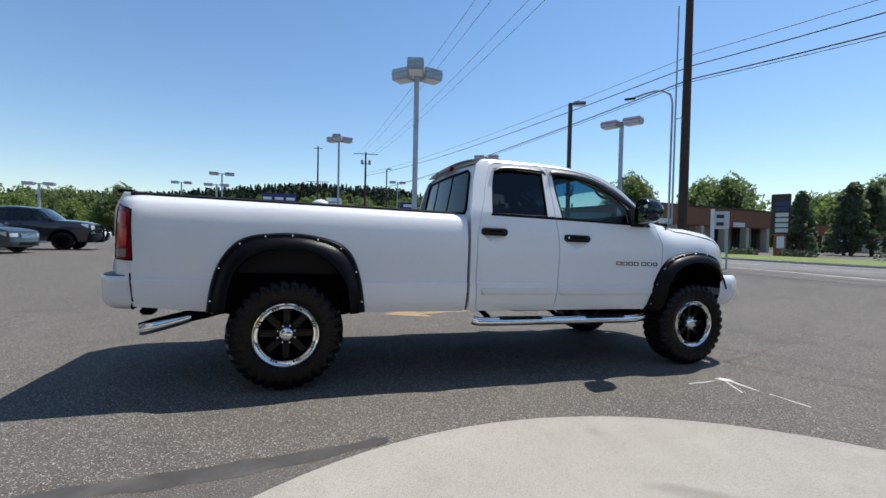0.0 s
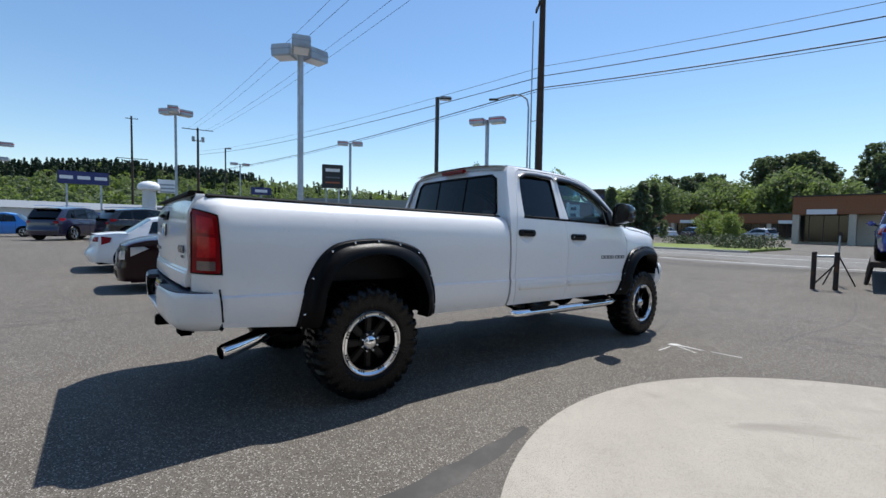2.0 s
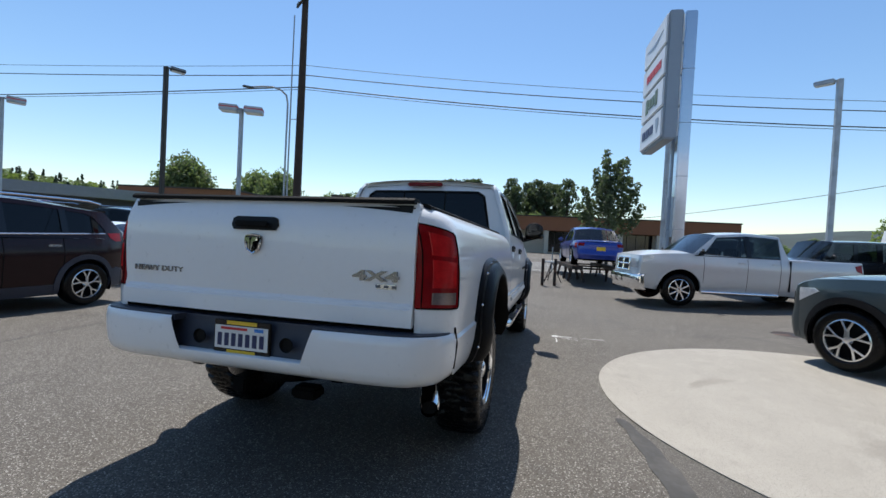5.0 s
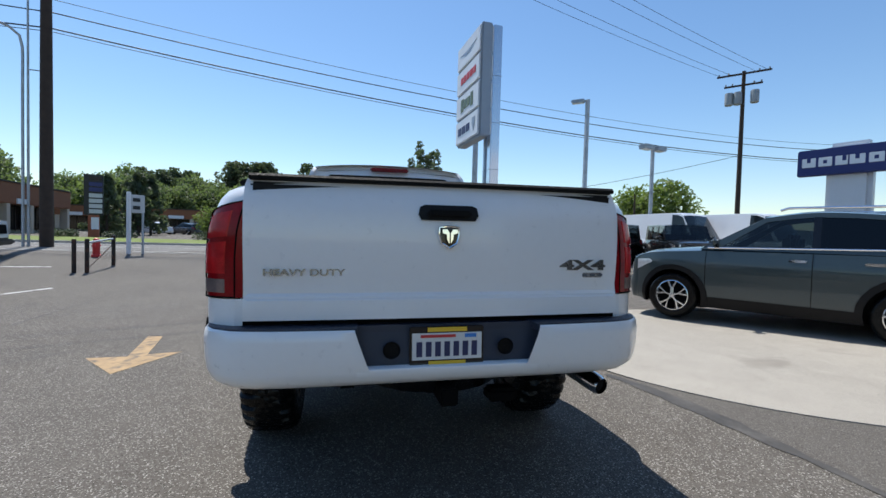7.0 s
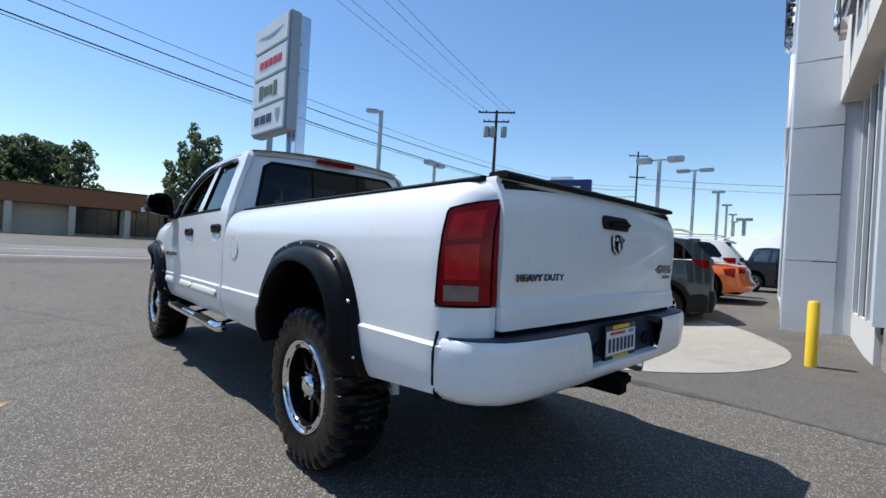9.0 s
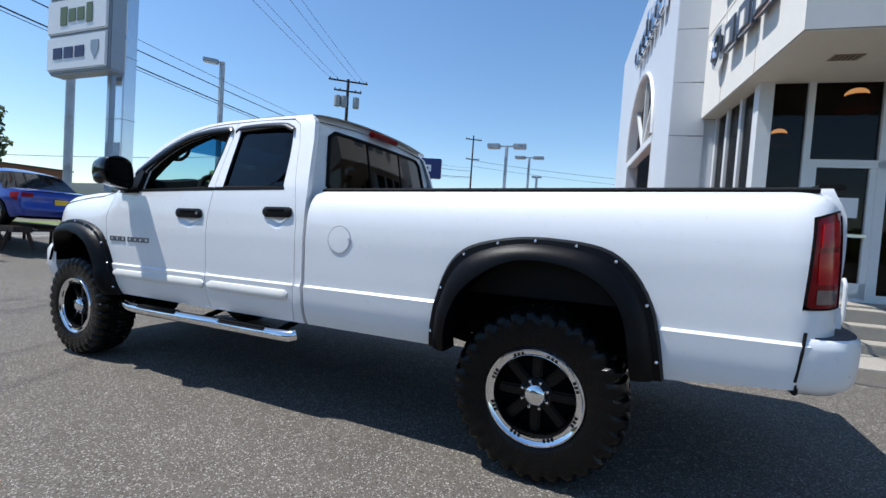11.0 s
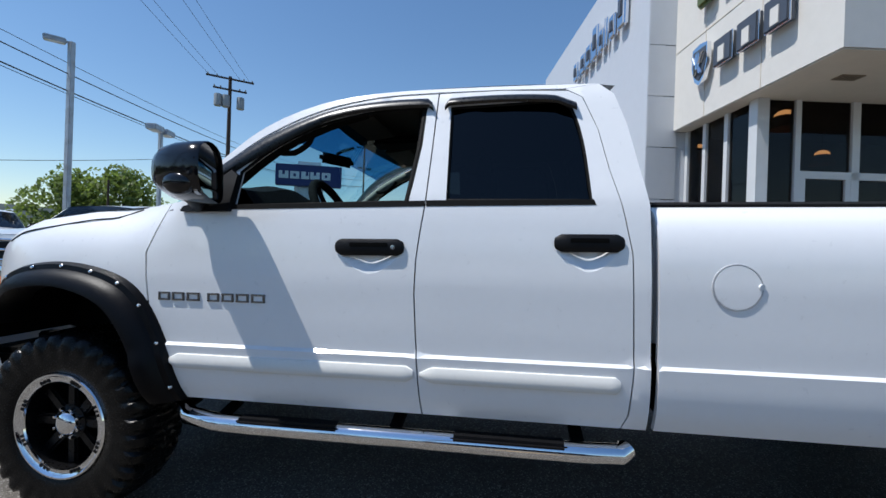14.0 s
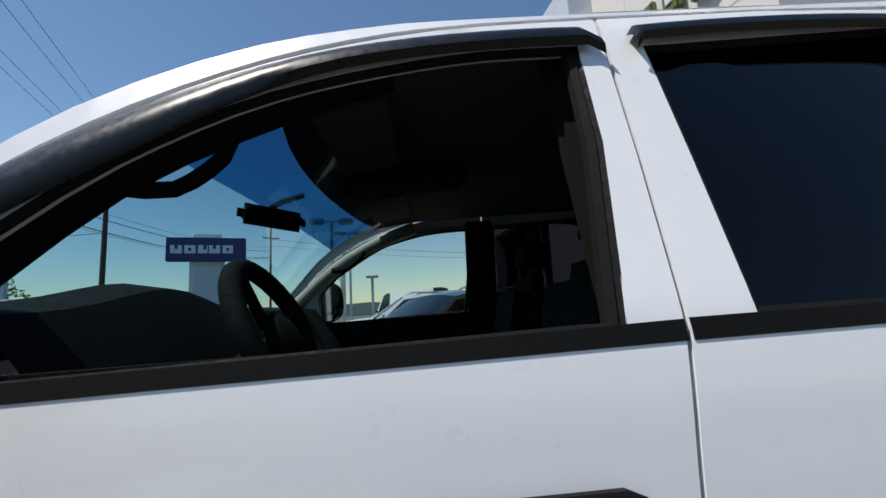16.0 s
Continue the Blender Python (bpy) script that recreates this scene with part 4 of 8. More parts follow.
            for (ox, oz), (ix, iz) in zip(bo, bi):
                x, z = ox + (ix - ox) * 0.18, oz + (iz - oz) * 0.18
                y = body_y(ox, oz) + 0.030
                bm = lathe(bmesh_new(), [(0.0005, 0.010), (0.007, 0.008), (0.010, 0.0), (0.010, -0.01)], 8, (x, 0, z))
                for v in bm.verts:
                    v.co.y = s * (y + v.co.y)
                part("bolt", bm, "chrome", fl)
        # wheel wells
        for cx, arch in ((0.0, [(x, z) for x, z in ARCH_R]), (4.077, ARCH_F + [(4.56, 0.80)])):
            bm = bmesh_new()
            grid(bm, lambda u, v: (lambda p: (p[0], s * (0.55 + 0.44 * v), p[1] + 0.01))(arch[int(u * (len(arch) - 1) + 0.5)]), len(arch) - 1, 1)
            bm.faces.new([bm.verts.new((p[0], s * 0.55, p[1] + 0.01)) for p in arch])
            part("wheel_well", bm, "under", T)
        off_road_wheel(T, 0.0, s)
        off_road_wheel(T, 4.077, s)
        # step bar
        step = new("step_bar")
        step.parent = T
        tagged(step, "chrome oval step bar with black pads")
        path = smooth_line([(3.54, s * 0.88, 0.545), (3.45, s * 0.95, 0.515), (3.30, s * 0.975, 0.505), (2.4, s * 0.98, 0.505), (1.75, s * 0.98, 0.505), (1.60, s * 0.975, 0.508), (1.575, s * 0.95, 0.515)], 0.08)
        bm = tube(bmesh_new(), path, 0.040, 14)
        part("tube", bm, "chrome", step)
        for a, b in ((3.18, 2.72), (2.25, 1.80)):
            bm = rbox(bmesh_new(), ((a + b) / 2, s * 0.985, 0.532), (a - b, 0.075, 0.030), 0.012)
            part("step_pad", bm, "plastic", step)
        for x in (3.3, 2.5, 1.75):
            bm = bar(bmesh_new(), (x, s * 0.95, 0.51), (x, s * 0.55, 0.60), 0.05, 0.02)
            part("bracket", bm, "under", step)
        towing_mirror(T, s)
        # raised model badge as plain blocks
        badge = new("door_badge")
        badge.parent = T
        x0 = 3.565 if s > 0 else 3.565
        for k, (a, w) in enumerate(((0.0, 0.058), (0.066, 0.062), (0.136, 0.066), (0.235, 0.058), (0.302, 0.058), (0.368, 0.062), (0.438, 0.066))):
            a = a * 1.02
            xc = x0 - a - w / 2
            bm = rbox(bmesh_new(), (xc, s * (body_y(xc, 1.06) + 0.002), 1.075), (w, 0.008, 0.008), 0.002)
            rbox(bm, (xc, s * (body_y(xc, 1.06) + 0.002), 1.046), (w, 0.008, 0.008), 0.002)
            rbox(bm, (xc - w * 0.4, s * (body_y(xc, 1.06) + 0.002), 1.06), (0.010, 0.008, 0.036), 0.002)
            rbox(bm, (xc + w * 0.4, s * (body_y(xc, 1.06) + 0.002), 1.06), (0.010, 0.008, 0.036), 0.002)
            part("badge_bar", bm, "badge", badge)
        # front lamps
        bm = panel(bmesh_new(), [(4.645, 1.005), (4.65, 1.10), (4.61, 1.215), (4.74, 1.19), (4.80, 1.10), (4.79, 1.0)], on_body(s, 0.0), step=0.04, depth=(-0.05, 0, 0))
        part("headlamp", bm, "headlamp", T, "clear headlamp")
        bm = panel(bmesh_new(), [(4.655, 1.03), (4.66, 1.11), (4.70, 1.11), (4.70, 1.03)], on_body(s, 0.004), step=0.04, depth=(-0.01, 0, 0))
        part("indicator", bm, "amber", T, "amber indicator")
    # roof
    def roof_at(u, v):
        t = 2 * v - 1
        x = 2.86 - 1.27 * u + 0.09 * (1 - t * t) * (1 - u) - 0.0
        e = 0.755
        z_edge = np.interp(x, (1.55, 1.66, 2.0, 2.36, 2.6, 2.9, 3.0), (1.985, 2.002, 2.012, 2.012, 1.998, 1.955, 1.92))
        return (x, e * t * (1 + 0.0 * u), float(z_edge) + 0.045 * (1 - abs(t) ** 2.4))
    bm = grid(bmesh_new(), roof_at, 14, 20)
    part("roof", bm, "white", T)
    # header above the rear window and the back of the cab
    back = lambda y, z: (1.505 + max(0.0, z - 1.45) * 0.17 + max(0, z - 1.93) * 0.5 + 0.05 * (y / 0.9) ** 2, y, z)
    rw = [(-0.70, 1.475), (0.70, 1.475), (0.735, 1.52), (0.665, 1.86), (0.60, 1.905), (-0.60, 1.905), (-0.665, 1.86), (-0.735, 1.52)]
    out = [(-0.90, 0.75), (0.90, 0.75), (0.945, 1.45), (0.90, 1.60), (0.80, 1.87), (0.765, 1.96), (0.70, 2.010), (0.40, 2.035), (0, 2.044), (-0.40, 2.035), (-0.70, 2.010), (-0.765, 1.96), (-0.80, 1.87), (-0.90, 1.60), (-0.945, 1.45)]
    bm = panel(bmesh_new(), out, back, [rw], 0.08, (0.03, 0, 0))
    cab = part("cab_back", bm, "white", T)
    bm = panel(bmesh_new(), [(a * 1.02, b + (0.008 if b > 1.7 else -0.008)) for a, b in rw], lambda y, z: (back(y, z)[0] - 0.004, y, z), step=0.1, rim=False)
    part("rear_window", bm, "tint", cab, "dark tinted sliding rear window")
    bm = bmesh_new()
    ring = [(back(a, b)[0] - 0.006, a, b) for a, b in dense(rw, 0.06)]
    tube(bm, ring + ring[:1], 0.014, 6, False)
    for y in (-0.24, 0.24):
        bar(bm, (back(y, 1.48)[0] - 0.006, y, 1.48), (back(y, 1.90)[0] - 0.006, y, 1.90), 0.012, 0.008)
    part("window_frame", bm, "seal", cab)
    bm = rbox(bmesh_new(), (1.575, 0, 1.985), (0.05, 0.40, 0.042), 0.012)
    part("third_brake_lamp", bm, "redlens", cab, "red high-mounted brake lamp")
    # windscreen
    sil = smooth_line([(3.52, 1.478), (3.33, 1.673), (3.15, 1.827), (2.90, 1.937)], 0.02)

    def screen(u, v):
        t = 2 * v - 1
        a = sil[int(u * (len(sil) - 1) + 0.5)]
        return (a[0] + 0.14 * (1 - t * t) * (1 - 0.35 * u), t * (body_y(min(a[0], 3.4), a[1]) - 0.012), a[1] + 0.045 * (1 - abs(t) ** 2.4) * u)
    part("windscreen", grid(bmesh_new(), screen, 12, 16), "shield", T, "blue-green tinted windscreen")
    # hood with raised centre, and the cowl
    def hood(u, v):
        t = 2 * v - 1
        x = 3.50 + 1.22 * u + 0.12 * (1 - t * t)
        e = np.interp(3.50 + 1.22 * u, (3.5, 4.05, 4.3, 4.5, 4.65, 4.72), (0.80, 0.84, 0.80, 0.76, 0.70, 0.66))
        z = np.interp(x, (3.5, 3.8, 4.1, 4.4, 4.6, 4.75, 4.85), (1.478, 1.468, 1.445, 1.375, 1.29, 1.20, 1.12))
        return (x, e * t, float(z) + 0.075 * (1 - abs(t) ** 2.2) * (1 - 0.4 * u) + 0.022 * smoothstep(0.62, 0.50, abs(t)))
    part("hood", grid(bmesh_new(), hood, 20, 24), "white", T)
    for s in (1, -1):
        cut = smooth_line([(3.80, 1.456), (3.89, 1.414), (4.01, 1.402), (4.21, 1.367), (4.37, 1.338), (4.48, 1.295)], 0.03)
        part("hood_seam", tube(bmesh_new(), [on_body(s, 0.001)(*p) for p in cut], 0.0035, 5, False), "seal", T)
    bm = grid(bmesh_new(), lambda u, v: (3.36 + 0.30 * u, -0.86 + 1.72 * v, 1.47 + 0.03 * math.sin(math.pi * v)), 2, 10)
    part("cowl", bm, "plastic", T)
    bm = bmesh_new()
    tube(bm, [(3.78, -0.88, 1.36), (3.78, -0.88, 1.40), (3.775, -0.885, 1.52)], [0.016, 0.010, 0.003], 8)
    part("antenna", bm, "plastic", T)
    # front end
    bm = bmesh_new()
    grid(bm, lambda u, v: (4.80 + 0.10 * (1 - (2 * v - 1) ** 2), -0.66 + 1.32 * v, 0.93 + 0.26 * u), 4, 12)
    part("grille", bm, "plastic", T)
    bm = bmesh_new()
    for z in (0.95, 1.17):
        tube(bm, [(4.84, -0.62, z), (4.92, 0, z), (4.84, 0.62, z)], 0.03, 8)
    tube(bm, [(4.93, 0, 0.93), (4.92, 0, 1.18)], 0.035, 8)
    tube(bm, [(4.90, -0.6, 1.06), (4.93, 0, 1.06), (4.90, 0.6, 1.06)], 0.03, 8)
    part("grille_bars", bm, "white", T)
    bmp = smooth_line([(4.52, 0.93), (4.66, 0.935), (4.84, 0.86), (4.96, 0.60), (5.02, 0.0), (4.96, -0.60), (4.84, -0.86), (4.66, -0.935), (4.52, -0.93)], 0.12)

    def fbump(u, v):
        p = bmp[int(u * (len(bmp) - 1) + 0.5)]
        k = (0.0, 0.02, 0.05, 0.05, 0.03, -0.01, -0.06)[int(v * 6 + 0.5)]
        z = (0.96, 0.95, 0.90, 0.78, 0.70, 0.65, 0.62)[int(v * 6 + 0.5)]
        c = Vector((4.3, 0))
        d = (Vector(p) - c).normalized()
        return (p[0] + d.x * k - 0.05, p[1] + d.y * k * 0.8, z)
    part("front_bumper", grid(bmesh_new(), fbump, len(bmp) - 1, 6), "white", T)
    bm = rbox(bmesh_new(), (4.6, 0, 0.66), (0.6, 1.5, 0.10), 0.03)
    part("front_valance", bm, "under", T)
    # bed floor, front wall
    part("bed_floor", rbox(bmesh_new(), (0.15, 0, 0.92), (2.62, 1.56, 0.05)), "plastic", T)
    part("bed_front_wall", rbox(bmesh_new(), (1.455, 0, 1.18), (0.04, 1.80, 0.52), 0.01), "white", T)
    # tailgate
    gate = lambda y, z: (-1.176 - 0.020 * (1 - (y / 0.85) ** 2) - (0.012 + 0.010 * smoothstep(0.992, 0.984, z) if z < 1.0 else 0.012 * smoothstep(1.01, 1.0, z) + 0.018 * math.sin((z - 1.0) / 0.49 * math.pi)) + 0.035 * smoothstep(1.36, 1.48, z), y, z)
    out = [(-0.828, 0.905), (0.828, 0.905), (0.832, 1.455), (0.824, 1.476), (0.80, 1.482), (-0.80, 1.482), (-0.824, 1.476), (-0.832, 1.455)]
    tg = part("tailgate", panel(bmesh_new(), out, gate, step=0.045, depth=(0.05, 0, 0), rows=(0.978, 0.985, 0.992, 1.0, 1.012)), "white", T)
    part("tailgate_inner", rbox(bmesh_new(), (-1.14, 0, 1.19), (0.05, 1.62, 0.55), 0.01), "plastic", tg)
    bm = bmesh_new()
    prism(bm, [(-1.186, 1.472), (-1.188, 1.486), (-1.174, 1.497), (-1.10, 1.497), (-1.09, 1.474), (-1.14, 1.471)], -0.812, 0.812, "y")
    part("top_cap", bm, "seal", tg, "black tailgate top protector")
    hb = [(-0.118, 1.322), (0.118, 1.322), (0.132, 1.345), (0.125, 1.378), (0.105, 1.388), (-0.105, 1.388), (-0.125, 1.378), (-0.132, 1.345)]
    part("handle_bezel", panel(bmesh_new(), hb, lambda y, z: (gate(y, z)[0] - 0.012, y, z), step=0.03, depth=(0.03, 0, 0)), "plastic", tg, "black tailgate handle")
    part("tailgate_gap", rbox(bmesh_new(), (-1.13, 0, 0.885), (0.07, 1.72, 0.06), 0.004), "under", T)
    part("handle_lever", rbox(bmesh_new(), (-1.240, 0, 1.350), (0.02, 0.19, 0.030), 0.008), "seal", tg)
    sh = [(0.0, 1.204), (0.034, 1.226), (0.043, 1.260), (0.042, 1.292), (0.0, 1.297), (-0.042, 1.292), (-0.043, 1.260), (-0.034, 1.226)]
    em = part("emblem", panel(bmesh_new(), sh, lambda y, z: (gate(y, z)[0] - 0.012, y, z), step=0.03, depth=(0.02, 0, 0)), "gloss", tg, "chrome and black shield emblem")
    rim = [(gate(a, b)[0] - 0.013, a, b) for a, b in dense(sh, 0.02)]
    part("emblem_rim", tube(bmesh_new(), rim + rim[:1], 0.005, 6, False), "chrome", em)
    bm = bmesh_new()
    for k in (-1, 1):
        prism(bm, [(k * 0.003, 1.222), (k * 0.013, 1.24), (k * 0.015, 1.262), (k * 0.033, 1.268), (k * 0.033, 1.283), (k * 0.012, 1.284), (k * 0.003, 1.268)], -1.246, -1.236, "x")
    part("emblem_relief", bm, "chrome", em)
    face = lambda y, z: Matrix.Translation((gate(y, z)[0] - 0.004, y, z)) @ pose(0, 0, 0, 90, 0, -90)
    lettering("letters", "HEAVY DUTY", 0.050, 0.004, "badge", tg, face(0.595, 1.086) @ Matrix.Diagonal((1.06, 0.75, 1, 1)), "chrome raised words HEAVY DUTY", 0.0012)
    lettering("letters", "4X4", 0.068, 0.005, "badge", tg, face(-0.648, 1.111) @ Matrix.Diagonal((1.95, 0.92, 1, 1)), "chrome raised figures 4X4", 0.0028)
    part("trim_badge", rbox(bmesh_new(), (gate(-0.70, 1.085)[0] - 0.003, -0.70, 1.085), (0.008, 0.10, 0.022), 0.003), "alloy", tg)
    for y in (-0.74, -0.70, -0.66):
        part("badge_bar", rbox(bmesh_new(), (gate(-0.70, 1.085)[0] - 0.008, y, 1.085), (0.003, 0.022, 0.012)), "greyink", tg)
    # rear bumper
    pl = smooth_line([(-1.03, 0.985), (-1.12, 0.968), (-1.18, 0.93), (-1.235, 0.86), (-1.270, 0.70), (-1.285, 0.38)], 0.05)
    bsec = [(0.0, 0.872), (0.010, 0.876), (0.018, 0.868), (0.022, 0.83), (0.018, 0.76), (0.010, 0.705), (-0.006, 0.668), (-0.04, 0.642), (-0.09, 0.634)]
    bumper = new("rear_bumper")
    bumper.parent = T
    for s in (1, -1):
        def corner(u, v):
            p = pl[int(u * (len(pl) - 1) + 0.5)]
            k, z = bsec[int(v * (len(bsec) - 1) + 0.5)]
            d = (Vector(p) - Vector((-0.7, 0.3))).normalized()
            y = p[1]
            if p[1] < 0.40:
                y = 0.39 - 0.07 * (0.87 - z) / 0.2
            return (p[0] + d.x * k, s * (y + d.y * k), z)
        bm = grid(bmesh_new(), corner, len(pl) - 1, len(bsec) - 1)
        part("bumper_corner", bm, "white", bumper, "white painted bumper corner")
        bm = panel(bmesh_new(), [(p[0] - 0.004, p[1] + 0.004) for p in pl] + [(-1.16, 0.38), (-1.16, 0.82), (-1.02, 0.88)], lambda x, y: (x, s * y, 0.882), step=0.06, depth=(0, 0, -0.03))
        part("step_pad", bm, "pad", bumper, "slate grey step pad")
        bm = lathe(bmesh_new(), [(0.001, 0.0), (0.030, 0.0), (0.036, -0.012)], 16)
        for v in bm.verts:
            v.co = Vector((-1.262 + v.co.y, s * 0.245 + v.co.x, 0.785 + v.co.z))
        part("bumper_hole", bm, "seal", bumper)
        # dark gap where the bumper end meets the bed side
        part("bumper_end_gap", rbox(bmesh_new(), (-1.022, s * 0.952, 0.756), (0.020, 0.075, 0.225), 0.006), "seal", bumper)
    # lower edge joining both corners
    bm = bmesh_new()
    prism(bm, [(-1.286, 0.718), (-1.293, 0.714), (-1.295, 0.705), (-1.279, 0.668), (-1.245, 0.642), (-1.195, 0.634), (-1.19, 0.716)], -0.385, 0.385, "y")
    part("bumper_lower_lip", bm, "white", bumper)
    rec = lambda y, z: (-1.245 + 0.025 * smoothstep(0.71, 0.87, z), y, z)
    part("centre_recess", panel(bmesh_new(), [(-0.44, 0.712), (0.44, 0.712), (0.48, 0.876), (-0.48, 0.876)], rec, step=0.06, depth=(0.05, 0, 0)), "pad", bumper, "slate grey centre step with number plate")
    part("centre_top", panel(bmesh_new(), [(-1.222, -0.40), (-1.222, 0.40), (-1.16, 0.40), (-1.16, -0.40)], lambda x, y: (x, y, 0.879), step=0.08, depth=(0, 0, -0.03)), "pad", bumper)
    pf = part("plate_frame", rbox(bmesh_new(), (-1.255, 0.010, 0.792), (0.014, 0.320, 0.165), 0.004), "gloss", bumper, "black plate frame with yellow dealer bars")
    part("plate", rbox(bmesh_new(), (-1.264, 0.010, 0.793), (0.004, 0.300, 0.112), 0.001), "plate", pf)
    for k in range(7):
        part("plate_bar", rbox(bmesh_new(), (-1.267, 0.010 + 0.128 - k * 0.0395 - 0.008, 0.782), (0.002, 0.024, 0.062)), "ink", pf)
    part("plate_red_bar", rbox(bmesh_new(), (-1.267, 0.05, 0.836), (0.002, 0.15, 0.012)), "redink", pf)
    part("plate_tab", rbox(bmesh_new(), (-1.267, -0.09, 0.836), (0.002, 0.05, 0.016)), "ltblue", pf)
    for z, w in ((0.863, 0.17), (0.722, 0.16)):
        part("dealer_bar", rbox(bmesh_new(), (-1.263, 0.010, z), (0.003, w, 0.018)), "orangeplate", pf)
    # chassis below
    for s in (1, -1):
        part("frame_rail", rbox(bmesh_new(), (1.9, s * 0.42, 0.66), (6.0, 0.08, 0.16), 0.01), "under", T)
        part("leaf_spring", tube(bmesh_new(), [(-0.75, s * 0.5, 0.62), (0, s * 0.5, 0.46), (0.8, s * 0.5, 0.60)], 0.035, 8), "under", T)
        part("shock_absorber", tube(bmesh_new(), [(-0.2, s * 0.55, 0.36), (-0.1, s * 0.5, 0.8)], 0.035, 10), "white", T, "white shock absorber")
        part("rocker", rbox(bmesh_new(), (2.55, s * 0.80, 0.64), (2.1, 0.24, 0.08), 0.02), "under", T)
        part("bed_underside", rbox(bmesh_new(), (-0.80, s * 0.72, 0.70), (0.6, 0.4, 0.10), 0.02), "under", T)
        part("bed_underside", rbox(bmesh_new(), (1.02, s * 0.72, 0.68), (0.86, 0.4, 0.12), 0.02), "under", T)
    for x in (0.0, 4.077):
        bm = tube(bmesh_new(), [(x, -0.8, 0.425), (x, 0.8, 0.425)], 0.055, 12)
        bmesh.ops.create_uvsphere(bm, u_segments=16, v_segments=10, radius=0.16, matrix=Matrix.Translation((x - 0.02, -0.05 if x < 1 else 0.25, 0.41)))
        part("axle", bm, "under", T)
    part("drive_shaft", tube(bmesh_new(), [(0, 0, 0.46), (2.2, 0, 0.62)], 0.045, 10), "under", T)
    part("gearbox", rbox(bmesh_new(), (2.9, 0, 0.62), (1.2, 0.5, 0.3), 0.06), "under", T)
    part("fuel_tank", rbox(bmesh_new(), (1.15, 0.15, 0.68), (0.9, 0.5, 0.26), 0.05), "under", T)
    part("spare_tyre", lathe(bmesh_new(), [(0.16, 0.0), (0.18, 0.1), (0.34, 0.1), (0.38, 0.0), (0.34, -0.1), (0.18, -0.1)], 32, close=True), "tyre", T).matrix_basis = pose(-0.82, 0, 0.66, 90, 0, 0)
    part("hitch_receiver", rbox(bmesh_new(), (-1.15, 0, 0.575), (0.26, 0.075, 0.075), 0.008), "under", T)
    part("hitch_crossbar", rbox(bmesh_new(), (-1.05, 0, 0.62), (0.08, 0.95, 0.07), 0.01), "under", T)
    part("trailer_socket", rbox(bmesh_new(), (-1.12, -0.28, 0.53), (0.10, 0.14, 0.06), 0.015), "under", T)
    # exhaust with a chrome tip
    ex = new("exhaust")
    ex.parent = T
    part("pipe", tube(bmesh_new(), smooth_line([(0.55, -0.52, 0.66), (-0.15, -0.55, 0.69), (-0.42, -0.68, 0.625), (-0.60, -0.745, 0.578), (-0.73, -0.787, 0.553)], 0.08), 0.042, 12), "under", ex)
    part("tip", tube(bmesh_new(), [(-0.70, -0.775, 0.560), (-0.73, -0.787, 0.553), (-0.83, -0.825, 0.527), (-0.92, -0.855, 0.505), (-0.99, -0.876, 0.489), (-1.01, -0.882, 0.486)], [0.042, 0.048, 0.051, 0.052, 0.050, 0.042], 20, False), "chrome", ex, "chrome exhaust tip")
    part("tip_inside", tube(bmesh_new(), [(-0.83, -0.825, 0.527), (-0.92, -0.855, 0.505), (-0.99, -0.876, 0.489)], 0.040, 16), "seal", ex)
    # fuel flap on the driver's side
    ring = [on_body(1, 0.0015)(1.215 + 0.083 * math.cos(a), 1.157 + 0.083 * math.sin(a)) for a in [2 * math.pi * i / 40 for i in range(41)]]
    fl = part("fuel_flap", panel(bmesh_new(), [(1.215 + 0.079 * math.cos(a), 1.157 + 0.079 * math.sin(a)) for a in [2 * math.pi * i / 36 for i in range(36)]], on_body(1, 0.004), step=0.03, depth=(0, -0.004, 0)), "white", T, "round white fuel flap")
    # thin grey ring whose colour stands for the shade in the flap's seam
    part("flap_gap", tube(bmesh_new(), ring, 0.0028, 5, False), "flapline", fl)
    part("flap_knob", tube(bmesh_new(), [(1.139, 1.000, 1.162), (1.136, 1.011, 1.161)], 0.011, 10), "white", fl)
    # cabin: trim coloured darker than real, with the interior's shade put in
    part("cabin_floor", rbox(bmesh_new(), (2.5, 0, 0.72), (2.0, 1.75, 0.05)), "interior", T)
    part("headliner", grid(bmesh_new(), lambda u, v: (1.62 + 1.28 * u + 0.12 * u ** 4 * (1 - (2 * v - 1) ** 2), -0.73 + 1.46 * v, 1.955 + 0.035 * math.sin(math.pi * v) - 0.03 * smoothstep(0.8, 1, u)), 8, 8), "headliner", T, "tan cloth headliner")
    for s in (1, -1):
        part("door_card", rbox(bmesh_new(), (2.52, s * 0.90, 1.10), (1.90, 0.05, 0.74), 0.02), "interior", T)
        # one trim, two colours: far pillar painted as sunlit, near one as shaded
        part("pillar_trim", tube(bmesh_new(), smooth_line([(3.36, s * 0.83, 1.55), (3.12, s * 0.80, 1.745), (2.88, s * 0.76, 1.865), (2.70, s * 0.745, 1.92)], 0.08), 0.032, 10), "pillar" if s < 0 else "interior", T, "beige windscreen pillar trim, coloured as sunlit" if s < 0 else "")
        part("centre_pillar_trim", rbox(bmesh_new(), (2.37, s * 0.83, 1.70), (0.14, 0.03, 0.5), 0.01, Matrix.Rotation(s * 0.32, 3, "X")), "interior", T)
